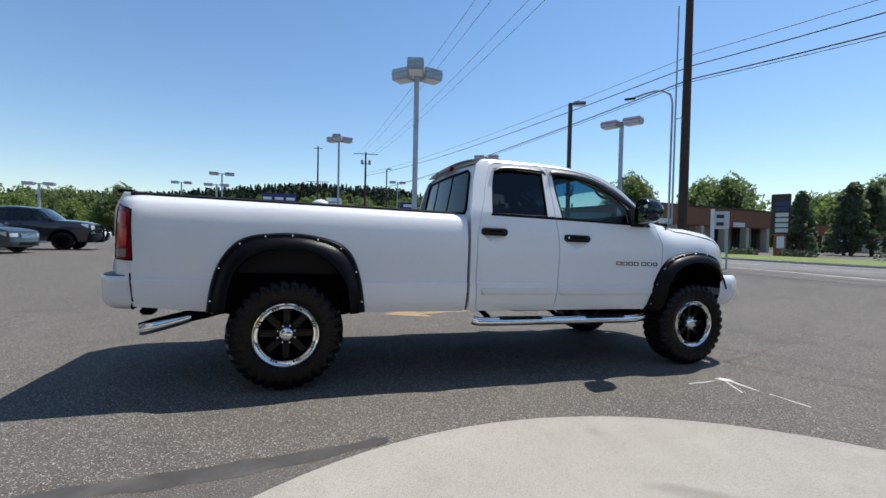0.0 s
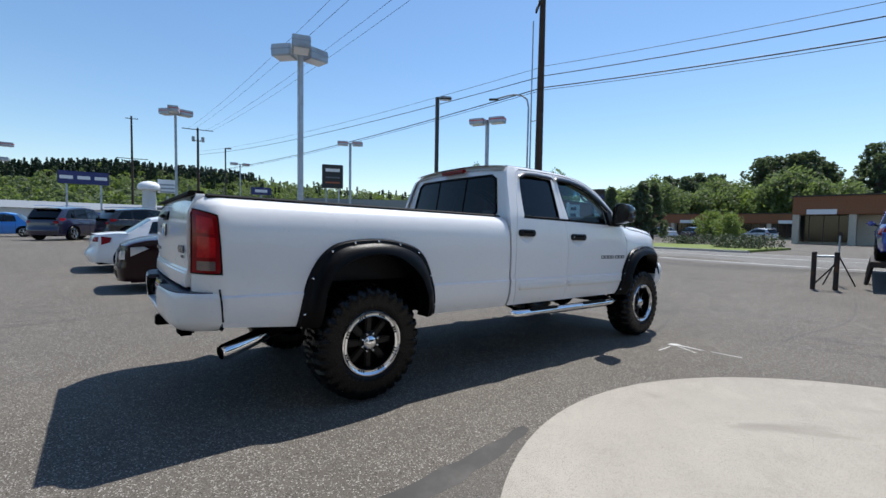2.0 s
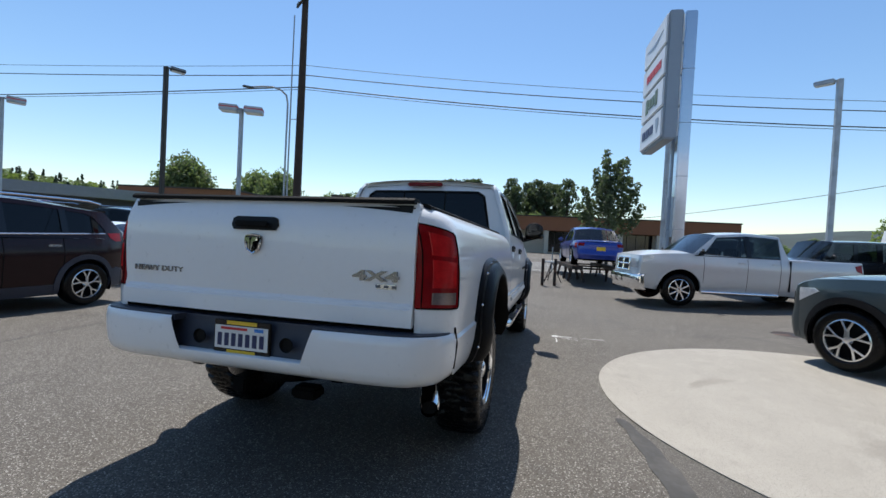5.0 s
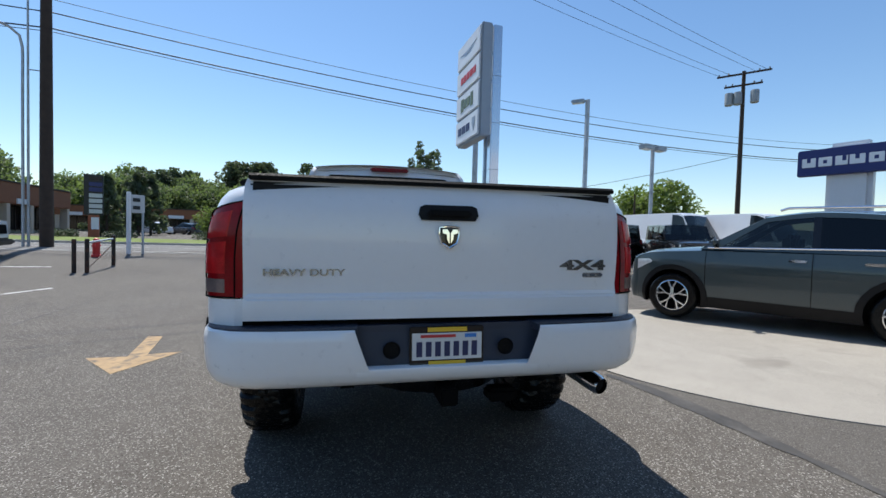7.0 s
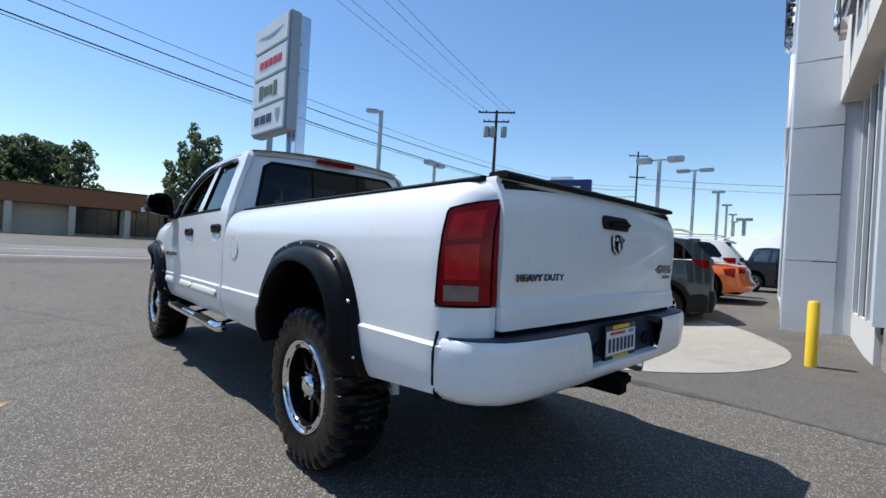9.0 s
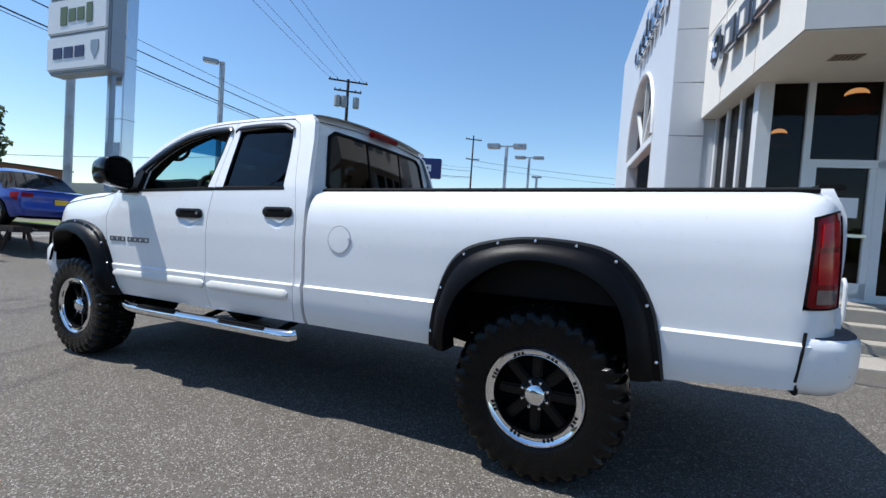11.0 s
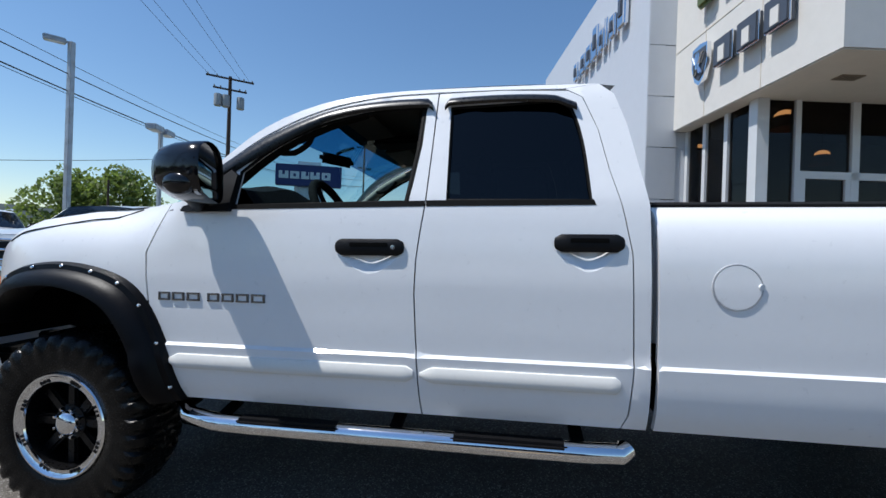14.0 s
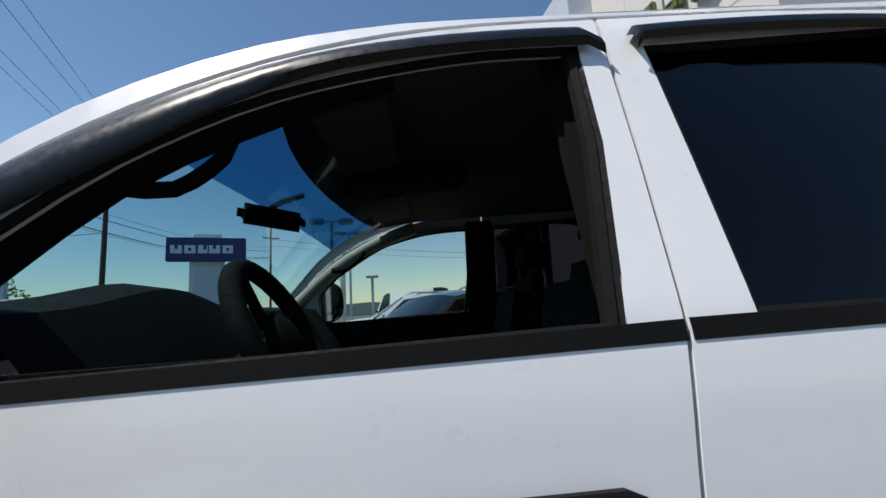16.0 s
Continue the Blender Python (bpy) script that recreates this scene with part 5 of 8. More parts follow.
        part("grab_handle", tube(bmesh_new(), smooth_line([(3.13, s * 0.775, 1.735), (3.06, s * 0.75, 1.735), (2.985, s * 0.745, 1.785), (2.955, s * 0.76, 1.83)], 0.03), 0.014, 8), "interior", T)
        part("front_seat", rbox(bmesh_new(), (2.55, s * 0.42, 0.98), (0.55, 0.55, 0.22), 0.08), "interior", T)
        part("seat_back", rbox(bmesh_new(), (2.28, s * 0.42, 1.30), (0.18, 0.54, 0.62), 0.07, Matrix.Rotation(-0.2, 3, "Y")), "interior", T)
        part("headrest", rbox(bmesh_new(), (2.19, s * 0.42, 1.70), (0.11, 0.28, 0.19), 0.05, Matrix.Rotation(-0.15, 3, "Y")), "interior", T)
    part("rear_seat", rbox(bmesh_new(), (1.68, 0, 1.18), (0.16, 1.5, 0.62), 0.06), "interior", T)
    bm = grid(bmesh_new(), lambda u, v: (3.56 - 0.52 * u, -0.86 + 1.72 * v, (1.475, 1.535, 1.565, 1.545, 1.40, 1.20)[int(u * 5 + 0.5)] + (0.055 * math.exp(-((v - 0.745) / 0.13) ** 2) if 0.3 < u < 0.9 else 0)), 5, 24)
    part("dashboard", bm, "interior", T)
    st = Matrix.Translation((2.993, 0.42, 1.463)) @ Matrix.Rotation(radians(-62), 4, "Y")
    bm = bmesh_new()
    ring = [st @ Vector((0.195 * math.cos(a), 0.195 * math.sin(a), 0)) for a in [2 * math.pi * i / 32 for i in range(33)]]
    sw = part("steering_wheel", tube(bm, ring, 0.023, 10, False), "interior", T, "black steering wheel rim")
    for a in (0.3, 2.84, 4.2, 5.2):
        part("spoke", tube(bmesh_new(), [st @ Vector((0.05 * math.cos(a), 0.05 * math.sin(a), -0.02)), st @ Vector((0.185 * math.cos(a), 0.185 * math.sin(a), 0))], 0.014, 6), "interior", sw)
    bm = bmesh_new()
    bmesh.ops.create_uvsphere(bm, u_segments=12, v_segments=8, radius=0.075, matrix=st @ Matrix.Diagonal((1, 1, 0.4, 1)))
    part("horn_pad", bm, "interior", sw)
    part("column", tube(bmesh_new(), [st @ Vector((0, 0, -0.02)), st @ Vector((0, 0, -0.3))], 0.03, 8), "interior", sw)
    part("shade_band", grid(bmesh_new(), lambda u, v: (3.10 - 0.24 * u, -0.70 + 1.40 * v, 1.815 + 0.118 * u + 0.012 * math.sin(math.pi * v)), 3, 8), "bandglass", T, "blue tinted band along the top of the windscreen")
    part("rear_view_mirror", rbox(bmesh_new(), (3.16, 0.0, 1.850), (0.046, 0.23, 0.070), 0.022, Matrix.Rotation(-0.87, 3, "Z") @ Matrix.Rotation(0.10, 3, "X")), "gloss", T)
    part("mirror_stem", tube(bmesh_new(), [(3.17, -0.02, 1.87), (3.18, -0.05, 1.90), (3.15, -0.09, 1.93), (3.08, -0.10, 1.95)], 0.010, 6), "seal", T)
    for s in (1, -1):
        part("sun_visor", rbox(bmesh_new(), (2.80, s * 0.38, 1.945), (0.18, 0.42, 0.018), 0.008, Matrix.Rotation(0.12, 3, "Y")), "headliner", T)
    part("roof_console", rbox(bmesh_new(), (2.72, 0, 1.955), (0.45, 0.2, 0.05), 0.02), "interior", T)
    return T


build_truck()


# ---- ground markings, street, verge ----
seam = smooth_line([(0.62, -1.99), (0.25, -2.08), (-0.3, -2.16), (-0.8, -2.19), (-1.5, -2.2), (-2.6, -2.1)], 0.12)
wid = [0.03 + 0.05 * math.sin(math.pi * min(1, k / 14)) + 0.012 * math.sin(k * 2.3) for k in range(len(seam))]
thing("pavement", "smoother brown asphalt between the pad and the building", "pavement", bm=lay(bmesh_new(), seam + [(-4.8, -2.2), (-4.8, -3.4), (-2.6, -6.0), (-0.6, -7.2), (-0.15, -6.6), (-0.95, -5.7), (-1.12, -4.65), (-0.9, -3.7), (-0.25, -2.8), (0.3, -2.25)], 0.003, 0.3), material="darkasphalt", kind="structure")
thing("asphalt_patch", "dark tar seam in the asphalt beside the pad", "pavement", bm=lay(bmesh_new(), [(x, y + w) for (x, y), w in zip(seam, wid)] + [(x, y - w) for (x, y), w in zip(seam[::-1], wid[::-1])], 0.004, 0.3), material="cracktar", kind="structure")
thing("road_arrow", "faded yellow arrow painted on the asphalt", "road marking", bm=lay(bmesh_new(), [(2.03, 3.02), (1.40, 2.50), (2.17, 2.17), (2.09, 2.48), (3.02, 2.68), (3.06, 2.86), (2.03, 2.64)], 0.004, 0.3), material="arrow", kind="structure")
for a_, b_ in (((2.9, 6.05), (7.4, 7.45)), ((7.4, 7.45), (8.6, 7.05)), ((10.4, 12.6), (12.0, 9.0))):
    d_ = (Vector(b_) - Vector(a_)).normalized().orthogonal() * 0.05
    thing("parking_line", "worn white parking line", "road marking", bm=lay(bmesh_new(), [tuple(Vector(a_) + d_), tuple(Vector(b_) + d_), tuple(Vector(b_) - d_), tuple(Vector(a_) - d_)], 0.004, 0.5), material="paintline", kind="structure")
for pts_ in ([(3.86, -1.45), (3.95, -1.44), (4.0, -1.49), (3.98, -1.56), (3.90, -1.54)], [(3.93, -1.56), (3.97, -1.55), (3.955, -1.70), (3.94, -1.835), (3.925, -1.83)], [(3.945, -1.90), (3.965, -1.90), (3.972, -2.215), (3.955, -2.215)], [(3.855, -1.50), (3.70, -1.525), (3.47, -1.53), (3.47, -1.515), (3.70, -1.505)], [(3.895, -1.56), (3.87, -1.56), (3.73, -1.82), (3.745, -1.83)]):
    thing("paint_scar", "white scar of old paint on the asphalt", "road marking", bm=lay(bmesh_new(), pts_, 0.004, 0.3), material="paintline", kind="structure")
rnd = random.Random(7)
for pts_ in ([(-6, 2.6), (-3, 3.4), (1, 4.6), (6, 5.2), (14, 6.5)], [(4.6, -1.0), (7, -0.2), (10, 1.3), (16, 2.5)], [(5.0, 1.2), (9, 2.8), (15, 4.0)], [(5.4, -2.2), (8.4, -2.4), (12, -2.0)]):
    line_ = smooth_line(pts_, 0.25)
    jig = [(x + rnd.uniform(-0.03, 0.03), y + rnd.uniform(-0.03, 0.03)) for x, y in line_]
    thing("crack", "sealed dark crack across the asphalt", "road marking", bm=lay(bmesh_new(), [(x, y + 0.010) for x, y in jig] + [(x, y - 0.010) for x, y in jig[::-1]], 0.003, 0.6), material="cracktar", kind="structure")
bm = lathe(bmesh_new(), [(0.001, 0), (0.28, 0), (0.30, -0.01)], 24)
thing("manhole_cover", "round dark iron manhole cover in the asphalt", "manhole", Matrix.Translation((6.3, -5.7, g(6.3, -5.7) + 0.008)) @ pose(0, 0, 0, 90, 0, 0), bm, "rust")


def strip(x0, x1, y0, y1, skew=0.06):
    """A band along the street, which runs a few degrees off the y axis."""
    return [(x0 - y0 * skew, y0), (x1 - y0 * skew, y0), (x1 - y1 * skew, y1), (x0 - y1 * skew, y1)]


thing("road", "pale grey asphalt street beyond the lot", "road", bm=lay(bmesh_new(), strip(17.0, 25.2, -90, 90), 0.008, 3.0), material="road", kind="structure")
for x0_, w_, dash in ((17.6, 0.12, False), (21.0, 0.10, True), (21.25, 0.10, False), (24.6, 0.12, False)):
    for k_ in range(-8, 9):
        y0_ = k_ * 10
        thing("lane_line", "worn white lane line on the street", "road marking", bm=lay(bmesh_new(), strip(x0_, x0_ + w_, y0_, y0_ + (5 if dash else 10)), 0.013, 2.0), material="paintline", kind="structure")
thing("verge", "mown green grass verge across the street", "lawn", bm=lay(bmesh_new(), strip(25.5, 34.0, 4.2, 70), 0.13, 1.2, 0.12), material="grass", kind="structure")
thing("kerb", "pale concrete kerb along the street", "kerb", bm=lay(bmesh_new(), strip(25.2, 25.5, 4.0, 70), 0.12, 1.2, 0.14), material="kerb", kind="structure")
thing("kerb", "pale concrete kerb along the street", "kerb", bm=lay(bmesh_new(), strip(25.2, 25.5, -80, -8), 0.12, 1.2, 0.14), material="kerb", kind="structure")
thing("verge", "mown green grass verge across the street", "lawn", bm=lay(bmesh_new(), strip(25.5, 30.0, -80, -8), 0.13, 1.2, 0.12), material="grass", kind="structure")
thing("far_ground", "grassy land behind the shops", "ground", bm=lay(bmesh_new(), [(75, -300), (1500, -900), (1500, 1200), (-600, 1200), (-300, 140), (40, 110), (75, 60)], 0.05, 60), material="hill", kind="structure")


def leaf_mesh(bm, centre, radius, n, size, rng, flat=0.8):
    """A clump of leaf blades round a centre."""
    for _ in range(n):
        d = Vector((rng.gauss(0, 1), rng.gauss(0, 1), rng.gauss(0, 1) * flat)).normalized() * radius * rng.uniform(0.55, 1.0) ** 0.6
        p = Vector(centre) + d
        u = Vector((rng.uniform(-1, 1), rng.uniform(-1, 1), rng.uniform(-1, 1))).normalized()
        w = u.orthogonal().normalized()
        w = (Matrix.Rotation(rng.uniform(0, 6.28), 3, u) @ w)
        s = size * rng.uniform(0.6, 1.3)
        a = u * s
        b = w * s * 0.6
        q = [bm.verts.new(p - a), bm.verts.new(p + b), bm.verts.new(p + a), bm.verts.new(p - b)]
        bm.faces.new(q)


def tree(name, label, m, height, spread, leaf, seed, clumps=26, per=70, size=0.22, trunk_h=0.3, conical=False, open_=0.0, group=""):
    """A trunk with limbs and a crown of leaf clumps."""
    rng = random.Random(seed)
    T = thing(name, label, "tree", m, group=group)
    bm = bmesh_new()
    tube(bm, [(0, 0, -0.2), (rng.uniform(-.1, .1), rng.uniform(-.1, .1), height * 0.35), (rng.uniform(-.3, .3), rng.uniform(-.3, .3), height * 0.85)], [height * 0.022, height * 0.016, height * 0.004], 8)
    cm = bmesh_new()
    for k in range(clumps):
        f = (k + 0.5) / clumps
        z = height * (trunk_h + (1 - trunk_h) * f)
        if conical:
            r = spread * (1.05 - f) * rng.uniform(0.5, 1.05)
        else:
            r = spread * math.sin(math.pi * min(0.97, 0.12 + 0.86 * f)) ** 0.7 * rng.uniform(0.25, 1.0)
        a = k * 2.4 + rng.uniform(-0.5, 0.5)
        c = (r * math.cos(a), r * math.sin(a), z * rng.uniform(0.95, 1.02))
        tube(bm, [(0, 0, z * 0.72), (c[0] * 0.5, c[1] * 0.5, z * 0.88), c], [height * 0.007, height * 0.004, height * 0.0015], 5, False)
        leaf_mesh(cm, c, spread * (0.34 if not conical else 0.30) * rng.uniform(0.7, 1.2) * (1 - open_), per, size, rng)
    part("trunk", bm, "bark", T)
    part("crown", cm, leaf, T)
    return T


protos = [
    tree("tree", "broad-leaved green tree across the street", Matrix.Translation((69, 50, 0.2)), 7.5, 3.0, "leaf", 1, 40, 80, 0.20, group="trees across the street"),
    tree("tree", "tall dark tree with an open crown", Matrix.Translation((122, 44, 0.2)), 14.0, 2.7, "leafdark", 2, 40, 60, 0.26, 0.30, open_=0.25, group="trees across the street"),
    tree("tree", "slender upright dark green tree", Matrix.Translation((53.5, 22.8, 0.2)), 7.0, 1.7, "leafdark", 3, 28, 70, 0.22, 0.12, True, group="trees across the street"),
    tree("tree", "light green broad tree", Matrix.Translation((112, 33, 0.2)), 6.0, 3.2, "leaflight", 4, 36, 80, 0.20, 0.25, group="trees across the street"),
]
rng = random.Random(11)
spots = []


def stand(kinds, count, a0, a1, r0, r1, s0, s1):
    """A loose stand of trees, by direction and distance from the lot."""
    for k in range(count):
        a = radians(a0 + (a1 - a0) * (k + rng.random()) / count)
        r = rng.uniform(r0, r1)
        spots.append((rng.choice(kinds), -1 + r * math.cos(a), -2 + r * math.sin(a), rng.uniform(s0, s1)))


stand((0, 3, 3, 0), 60, 7.5, 31, 105, 135, 1.25, 1.65)
stand((0, 3, 0), 22, -4, 8, 105, 135, 0.9, 1.15)
stand((0, 3), 16, 49, 66, 110, 135, 0.8, 1.1)
stand((1,), 8, -1.0, 4.4, 125, 142, 1.32, 1.52)
stand((1,), 4, 5.2, 7.4, 125, 140, 1.22, 1.38)
stand((1,), 6, 9.2, 12.4, 125, 142, 1.38, 1.55)
stand((1,), 5, 13.2, 15.4, 125, 140, 1.26, 1.40)
stand((1,), 9, 18.6, 24.2, 125, 140, 1.02, 1.18)
stand((0,), 7, 35, 40.5, 82, 90, 1.25, 1.45)
stand((0,), 4, 45.6, 48.3, 80, 86, 1.35, 1.5)
stand((0, 3), 9, 30, 46, 95, 110, 0.75, 0.95)
stand((0, 3, 0), 20, 104, 119, 100, 125, 1.05, 1.35)
stand((0, 3), 12, -40, -22, 130, 150, 0.6, 0.85)
for x, y, k, s in ((40.8, 21.2, 2, 0.80), (42.0, 22.3, 2, 0.74), (50.0, 22.6, 2, 1.10), (51.3, 23.9, 2, 0.9), (51, 13.5, 3, 0.5), (56, 17, 3, 0.6)):
    spots.append((k, x, y, s))
for k, x, y, s in spots:
    copy_thing(protos[k], Matrix.Translation((x, y, 0.15)) @ pose(0, 0, 0, 0, 0, rng.uniform(0, 360)) @ Matrix.Diagonal((s * rng.uniform(0.9, 1.15), s, s * rng.uniform(0.9, 1.1), 1)))


def young_maple(m, height, spread, seed):
    """A young tree of upright leaders, each set with small clumps of leaves, and sky between them."""
    rs = random.Random(seed)
    T = thing("tree", "dark green young maple tree by the street", "tree", m)
    bm, cm = bmesh_new(), bmesh_new()
    tube(bm, [(0, 0, -0.2), (0.05, 0, height * 0.3), (0.0, 0.05, height * 0.9)], [0.11, 0.09, 0.02], 8)
    for k in range(17):
        a = k * 2.4 + rs.uniform(-0.3, 0.3)
        f = (k + 0.5) / 17
        r = spread * rs.uniform(0.75, 1.0) * (1 - 0.78 * f)
        z0, z1 = height * (0.16 + 0.42 * f), height * (0.44 + 0.56 * f) * rs.uniform(0.95, 1.0)
        top = Vector((r * math.cos(a), r * math.sin(a), z1))
        mid = Vector((top.x * 0.72, top.y * 0.72, z0 + (z1 - z0) * 0.42))
        tube(bm, [(0, 0, z0), tuple(mid), tuple(top)], [0.035, 0.022, 0.006], 6, False)
        for j in range(9):
            t = 0.28 + 0.75 * j / 8
            p = mid.lerp(top, (t - 0.5) * 2) if t > 0.5 else Vector((0, 0, z0)).lerp(mid, t * 2)
            w = 0.46 * (1.15 - 0.62 * t)
            leaf_mesh(cm, p + Vector((rs.uniform(-1, 1), rs.uniform(-1, 1), rs.uniform(-0.6, 0.6))) * w * 0.6, w, 46, 0.11, rs, 1.0)
    part("trunk", bm, "bark", T)
    part("crown", cm, "leafdark", T)


young_maple(Matrix.Translation((26.5, -4.6, 0.2)), 7.4, 2.5, 21)
tree("tree", "light green leafy tree behind the vans", Matrix.Translation((44.0, -38.5, 0.2)), 8.0, 4.2, "leaflight", 22, 44, 110, 0.24, 0.2)
tree("tree", "light green leafy tree behind the vans", Matrix.Translation((49.0, -37.0, 0.2)), 7.4, 4.0, "leaflight", 23, 40, 110, 0.24, 0.2)
for x, y, s in ((28.3, 6.0, 1.0), (30.5, 5.4, 1.2), (33.0, 10.6, 0.9), (35.5, 9.2, 1.1), (32.6, 20.5, 0.8), (34.5, 17.3, 0.7)):
    bm = bmesh_new()
    rs = random.Random(int(x * 10))
    for k in range(9):
        leaf_mesh(bm, (rs.uniform(-1.3, 1.3) * s, rs.uniform(-0.9, 0.9) * s, 0.30 * s), 0.48 * s, 130, 0.07, rs, 0.7)
    thing("shrub", "low grey-green shrub on the grass verge", "shrub", Matrix.Translation((x, y, g(x, y) + 0.10)), bm, "shrub", group="shrubs on the verge")


# wooded ridge behind the lots
def ridge_h(a):
    """Height of the ridge by direction, in degrees from the x axis."""
    return float(np.interp(a, (20, 40, 53, 57, 62, 67, 73, 78, 88, 93, 98, 106, 115, 140, 170), (8, 14, 24, 25, 27, 29, 31, 34, 35.5, 33, 29, 22, 19, 16, 12)))


bm = bmesh_new()
na, nr = 90, 8
vs = []
for i in range(na + 1):
    a = 20 + 150 * i / na
    col = []
    for j in range(nr + 1):
        r = 190 + 140 * j / nr
        h = (ridge_h(a) - 6) * smoothstep(0, 1, j / nr) + noise.noise(Vector((a * 0.2, j * 0.5, 0))) * 2.0 * (j > 0)
        col.append(bm.verts.new((r * math.cos(radians(a)), r * math.sin(radians(a)), h if j else -1)))
    vs.append(col)
for i in range(na):
    for j in range(nr):
        bm.faces.new((vs[i][j], vs[i + 1][j], vs[i + 1][j + 1], vs[i][j + 1]))
thing("hillside", "green wooded hillside beyond the lots", "hill", bm=bm, material="hill", kind="structure")


def wood(label, material, count, seed, tall, wide, a0, a1, j0, j1, conical):
    """Many far trees as one mass: each a heap of small leaf faces."""
    rs = np.random.RandomState(seed)
    a = rs.uniform(a0, a1, count)
    j = rs.uniform(j0, j1, count)
    r = 190 + 140 * j
    base = np.c_[r * np.cos(np.radians(a)), r * np.sin(np.radians(a)), np.array([(ridge_h(p) - 6) * smoothstep(0, 1, q) - 0.5 for p, q in zip(a, j)])]
    h, w = tall * rs.uniform(0.6, 1.3, count), wide * rs.uniform(0.7, 1.3, count)
    n = 90
    f = rs.random_sample((count, n))
    rad = w[:, None] * ((1 - f) if conical else np.sin(np.pi * (0.12 + 0.85 * f)) ** 0.6) * rs.uniform(0.45, 1, (count, n))
    t = rs.uniform(0, 6.283, (count, n))
    p = base[:, None, :] + np.stack([rad * np.cos(t), rad * np.sin(t), h[:, None] * f], -1)
    u = rs.normal(size=(count, n, 3)) * (1, 1, 0.6)
    u /= np.linalg.norm(u, axis=-1, keepdims=True)
    v = np.cross(u, rs.normal(size=(count, n, 3)))
    v /= np.linalg.norm(v, axis=-1, keepdims=True)
    u *= rs.uniform(0.45, 0.9, (count, n, 1))
    v *= rs.uniform(0.3, 0.7, (count, n, 1))
    vb = np.stack([p - u, p + v, p + u, p - v], 2).reshape(-1, 3)
    me = bpy.data.meshes.new("far_woods")
    me.from_pydata(vb.tolist(), [], np.arange(len(vb)).reshape(-1, 4).tolist())
    me.materials.append(M[material])
    tagged(new("far_woods", me), label, "woods", kind="stuff")


wood("dark conifers along the ridge", "conifer", 1300, 31, 8.5, 2.3, 75, 118, 0.70, 1.0, True)
wood("scattered dark conifers on the hillside", "conifer", 60, 35, 8.0, 2.0, 50, 78, 0.5, 1.0, True)
wood("broad-leaved woods on the hillside", "leaf", 1150, 32, 6.5, 3.2, 20, 150, 0.0, 1.0, False)
wood("light green scrub on the hillside", "leaflight", 900, 33, 5.5, 3.2, 20, 120, 0.0, 1.0, False)
wood("dark broad-leaved woods on the hillside", "leafdark", 260, 34, 7, 3.0, 20, 150, 0.1, 0.9, False)
bm = bmesh_new()
pts = [(-140, 40), (-110, 46), (-90, 38), (-75, 34), (-60, 26), (-48, 40), (-38, 62), (-30, 70), (-22, 52), (-12, 48), (0, 55), (15, 50), (30, 42)]
vs = []
for i in range(101):
    a = -140 + 170 * i / 100
    h = float(np.interp(a, [p[0] for p in pts], [p[1] for p in pts])) + 5 * noise.noise(Vector((a * 0.25, 0, 3)))
    vs.append([bm.verts.new((r * math.cos(radians(a)), r * math.sin(radians(a)), h * k)) for r, k in ((1000, -0.1), (1150, 0.7), (1300, 1.0))])
for i in range(100):
    for j in range(2):
        bm.faces.new((vs[i][j], vs[i + 1][j], vs[i + 1][j + 1], vs[i][j + 1]))
thing("far_hill", "far hill on the horizon, coloured blue-green for haze", "hill", bm=bm, material="farhill", kind="structure")


# ---- shops, sheds, signs across the street ----
def shop(label, x, y, w, d, h, turn, fascia=1.7, bays=7, step=0.0):
    """A low shop building: brown fascia band over piers and dark glazed bays. Local x runs along the front, -y faces the street."""
    S = thing("shop_building", label, "building", pose(x, y, g(x, y) - 0.05, 0, 0, turn))
    part("roof_block", rbox(bmesh_new(), (0, d / 2, h - fascia / 2), (w, d, fascia), 0.05), "brown", S, "rust-brown fascia band")
    part("roof_edge", rbox(bmesh_new(), (0, d / 2, h + 0.05), (w + 0.2, d + 0.2, 0.14), 0.03), "bronze", S)
    part("back_wall", rbox(bmesh_new(), (0, d / 2 + 1.0, (h - fascia) / 2), (w - 0.6, d - 2.2, h - fascia), 0.0), "cream", S)
    bw = w / bays
    for k in range(bays + 1):
        part("pier", rbox(bmesh_new(), (-w / 2 + k * bw + (0.3 if k == 0 else -0.3 if k == bays else 0), 0.45, (h - fascia) / 2), (0.55, 0.7, h - fascia), 0.02), "cream", S)
    for k in range(bays):
        cx = -w / 2 + (k + 0.5) * bw
        if (k * 7 + int(abs(x))) % 5 == 2:
            part("wall_panel", rbox(bmesh_new(), (cx, 1.9, (h - fascia) / 2), (bw - 0.5, 0.2, h - fascia)), "cream", S)
            continue
        pane = part("window", rbox(bmesh_new(), (cx, 1.95, (h - fascia) / 2 + 0.15), (bw - 0.7, 0.06, h - fascia - 0.4)), "gloss", S, "dark shop window")
        for j in (-0.25, 0.0, 0.25):
            part("mullion", rbox(bmesh_new(), (cx + j * bw, 1.90, (h - fascia) / 2 + 0.1), (0.07, 0.08, h - fascia - 0.2)), "bronze", pane)
        if k % 3 == 0:
            part("shop_sign", rbox(bmesh_new(), (cx, -0.06, h - fascia + 0.25), (bw * 0.5, 0.14, 0.5), 0.02), "signwhite", S, "white shop sign board")
    return S


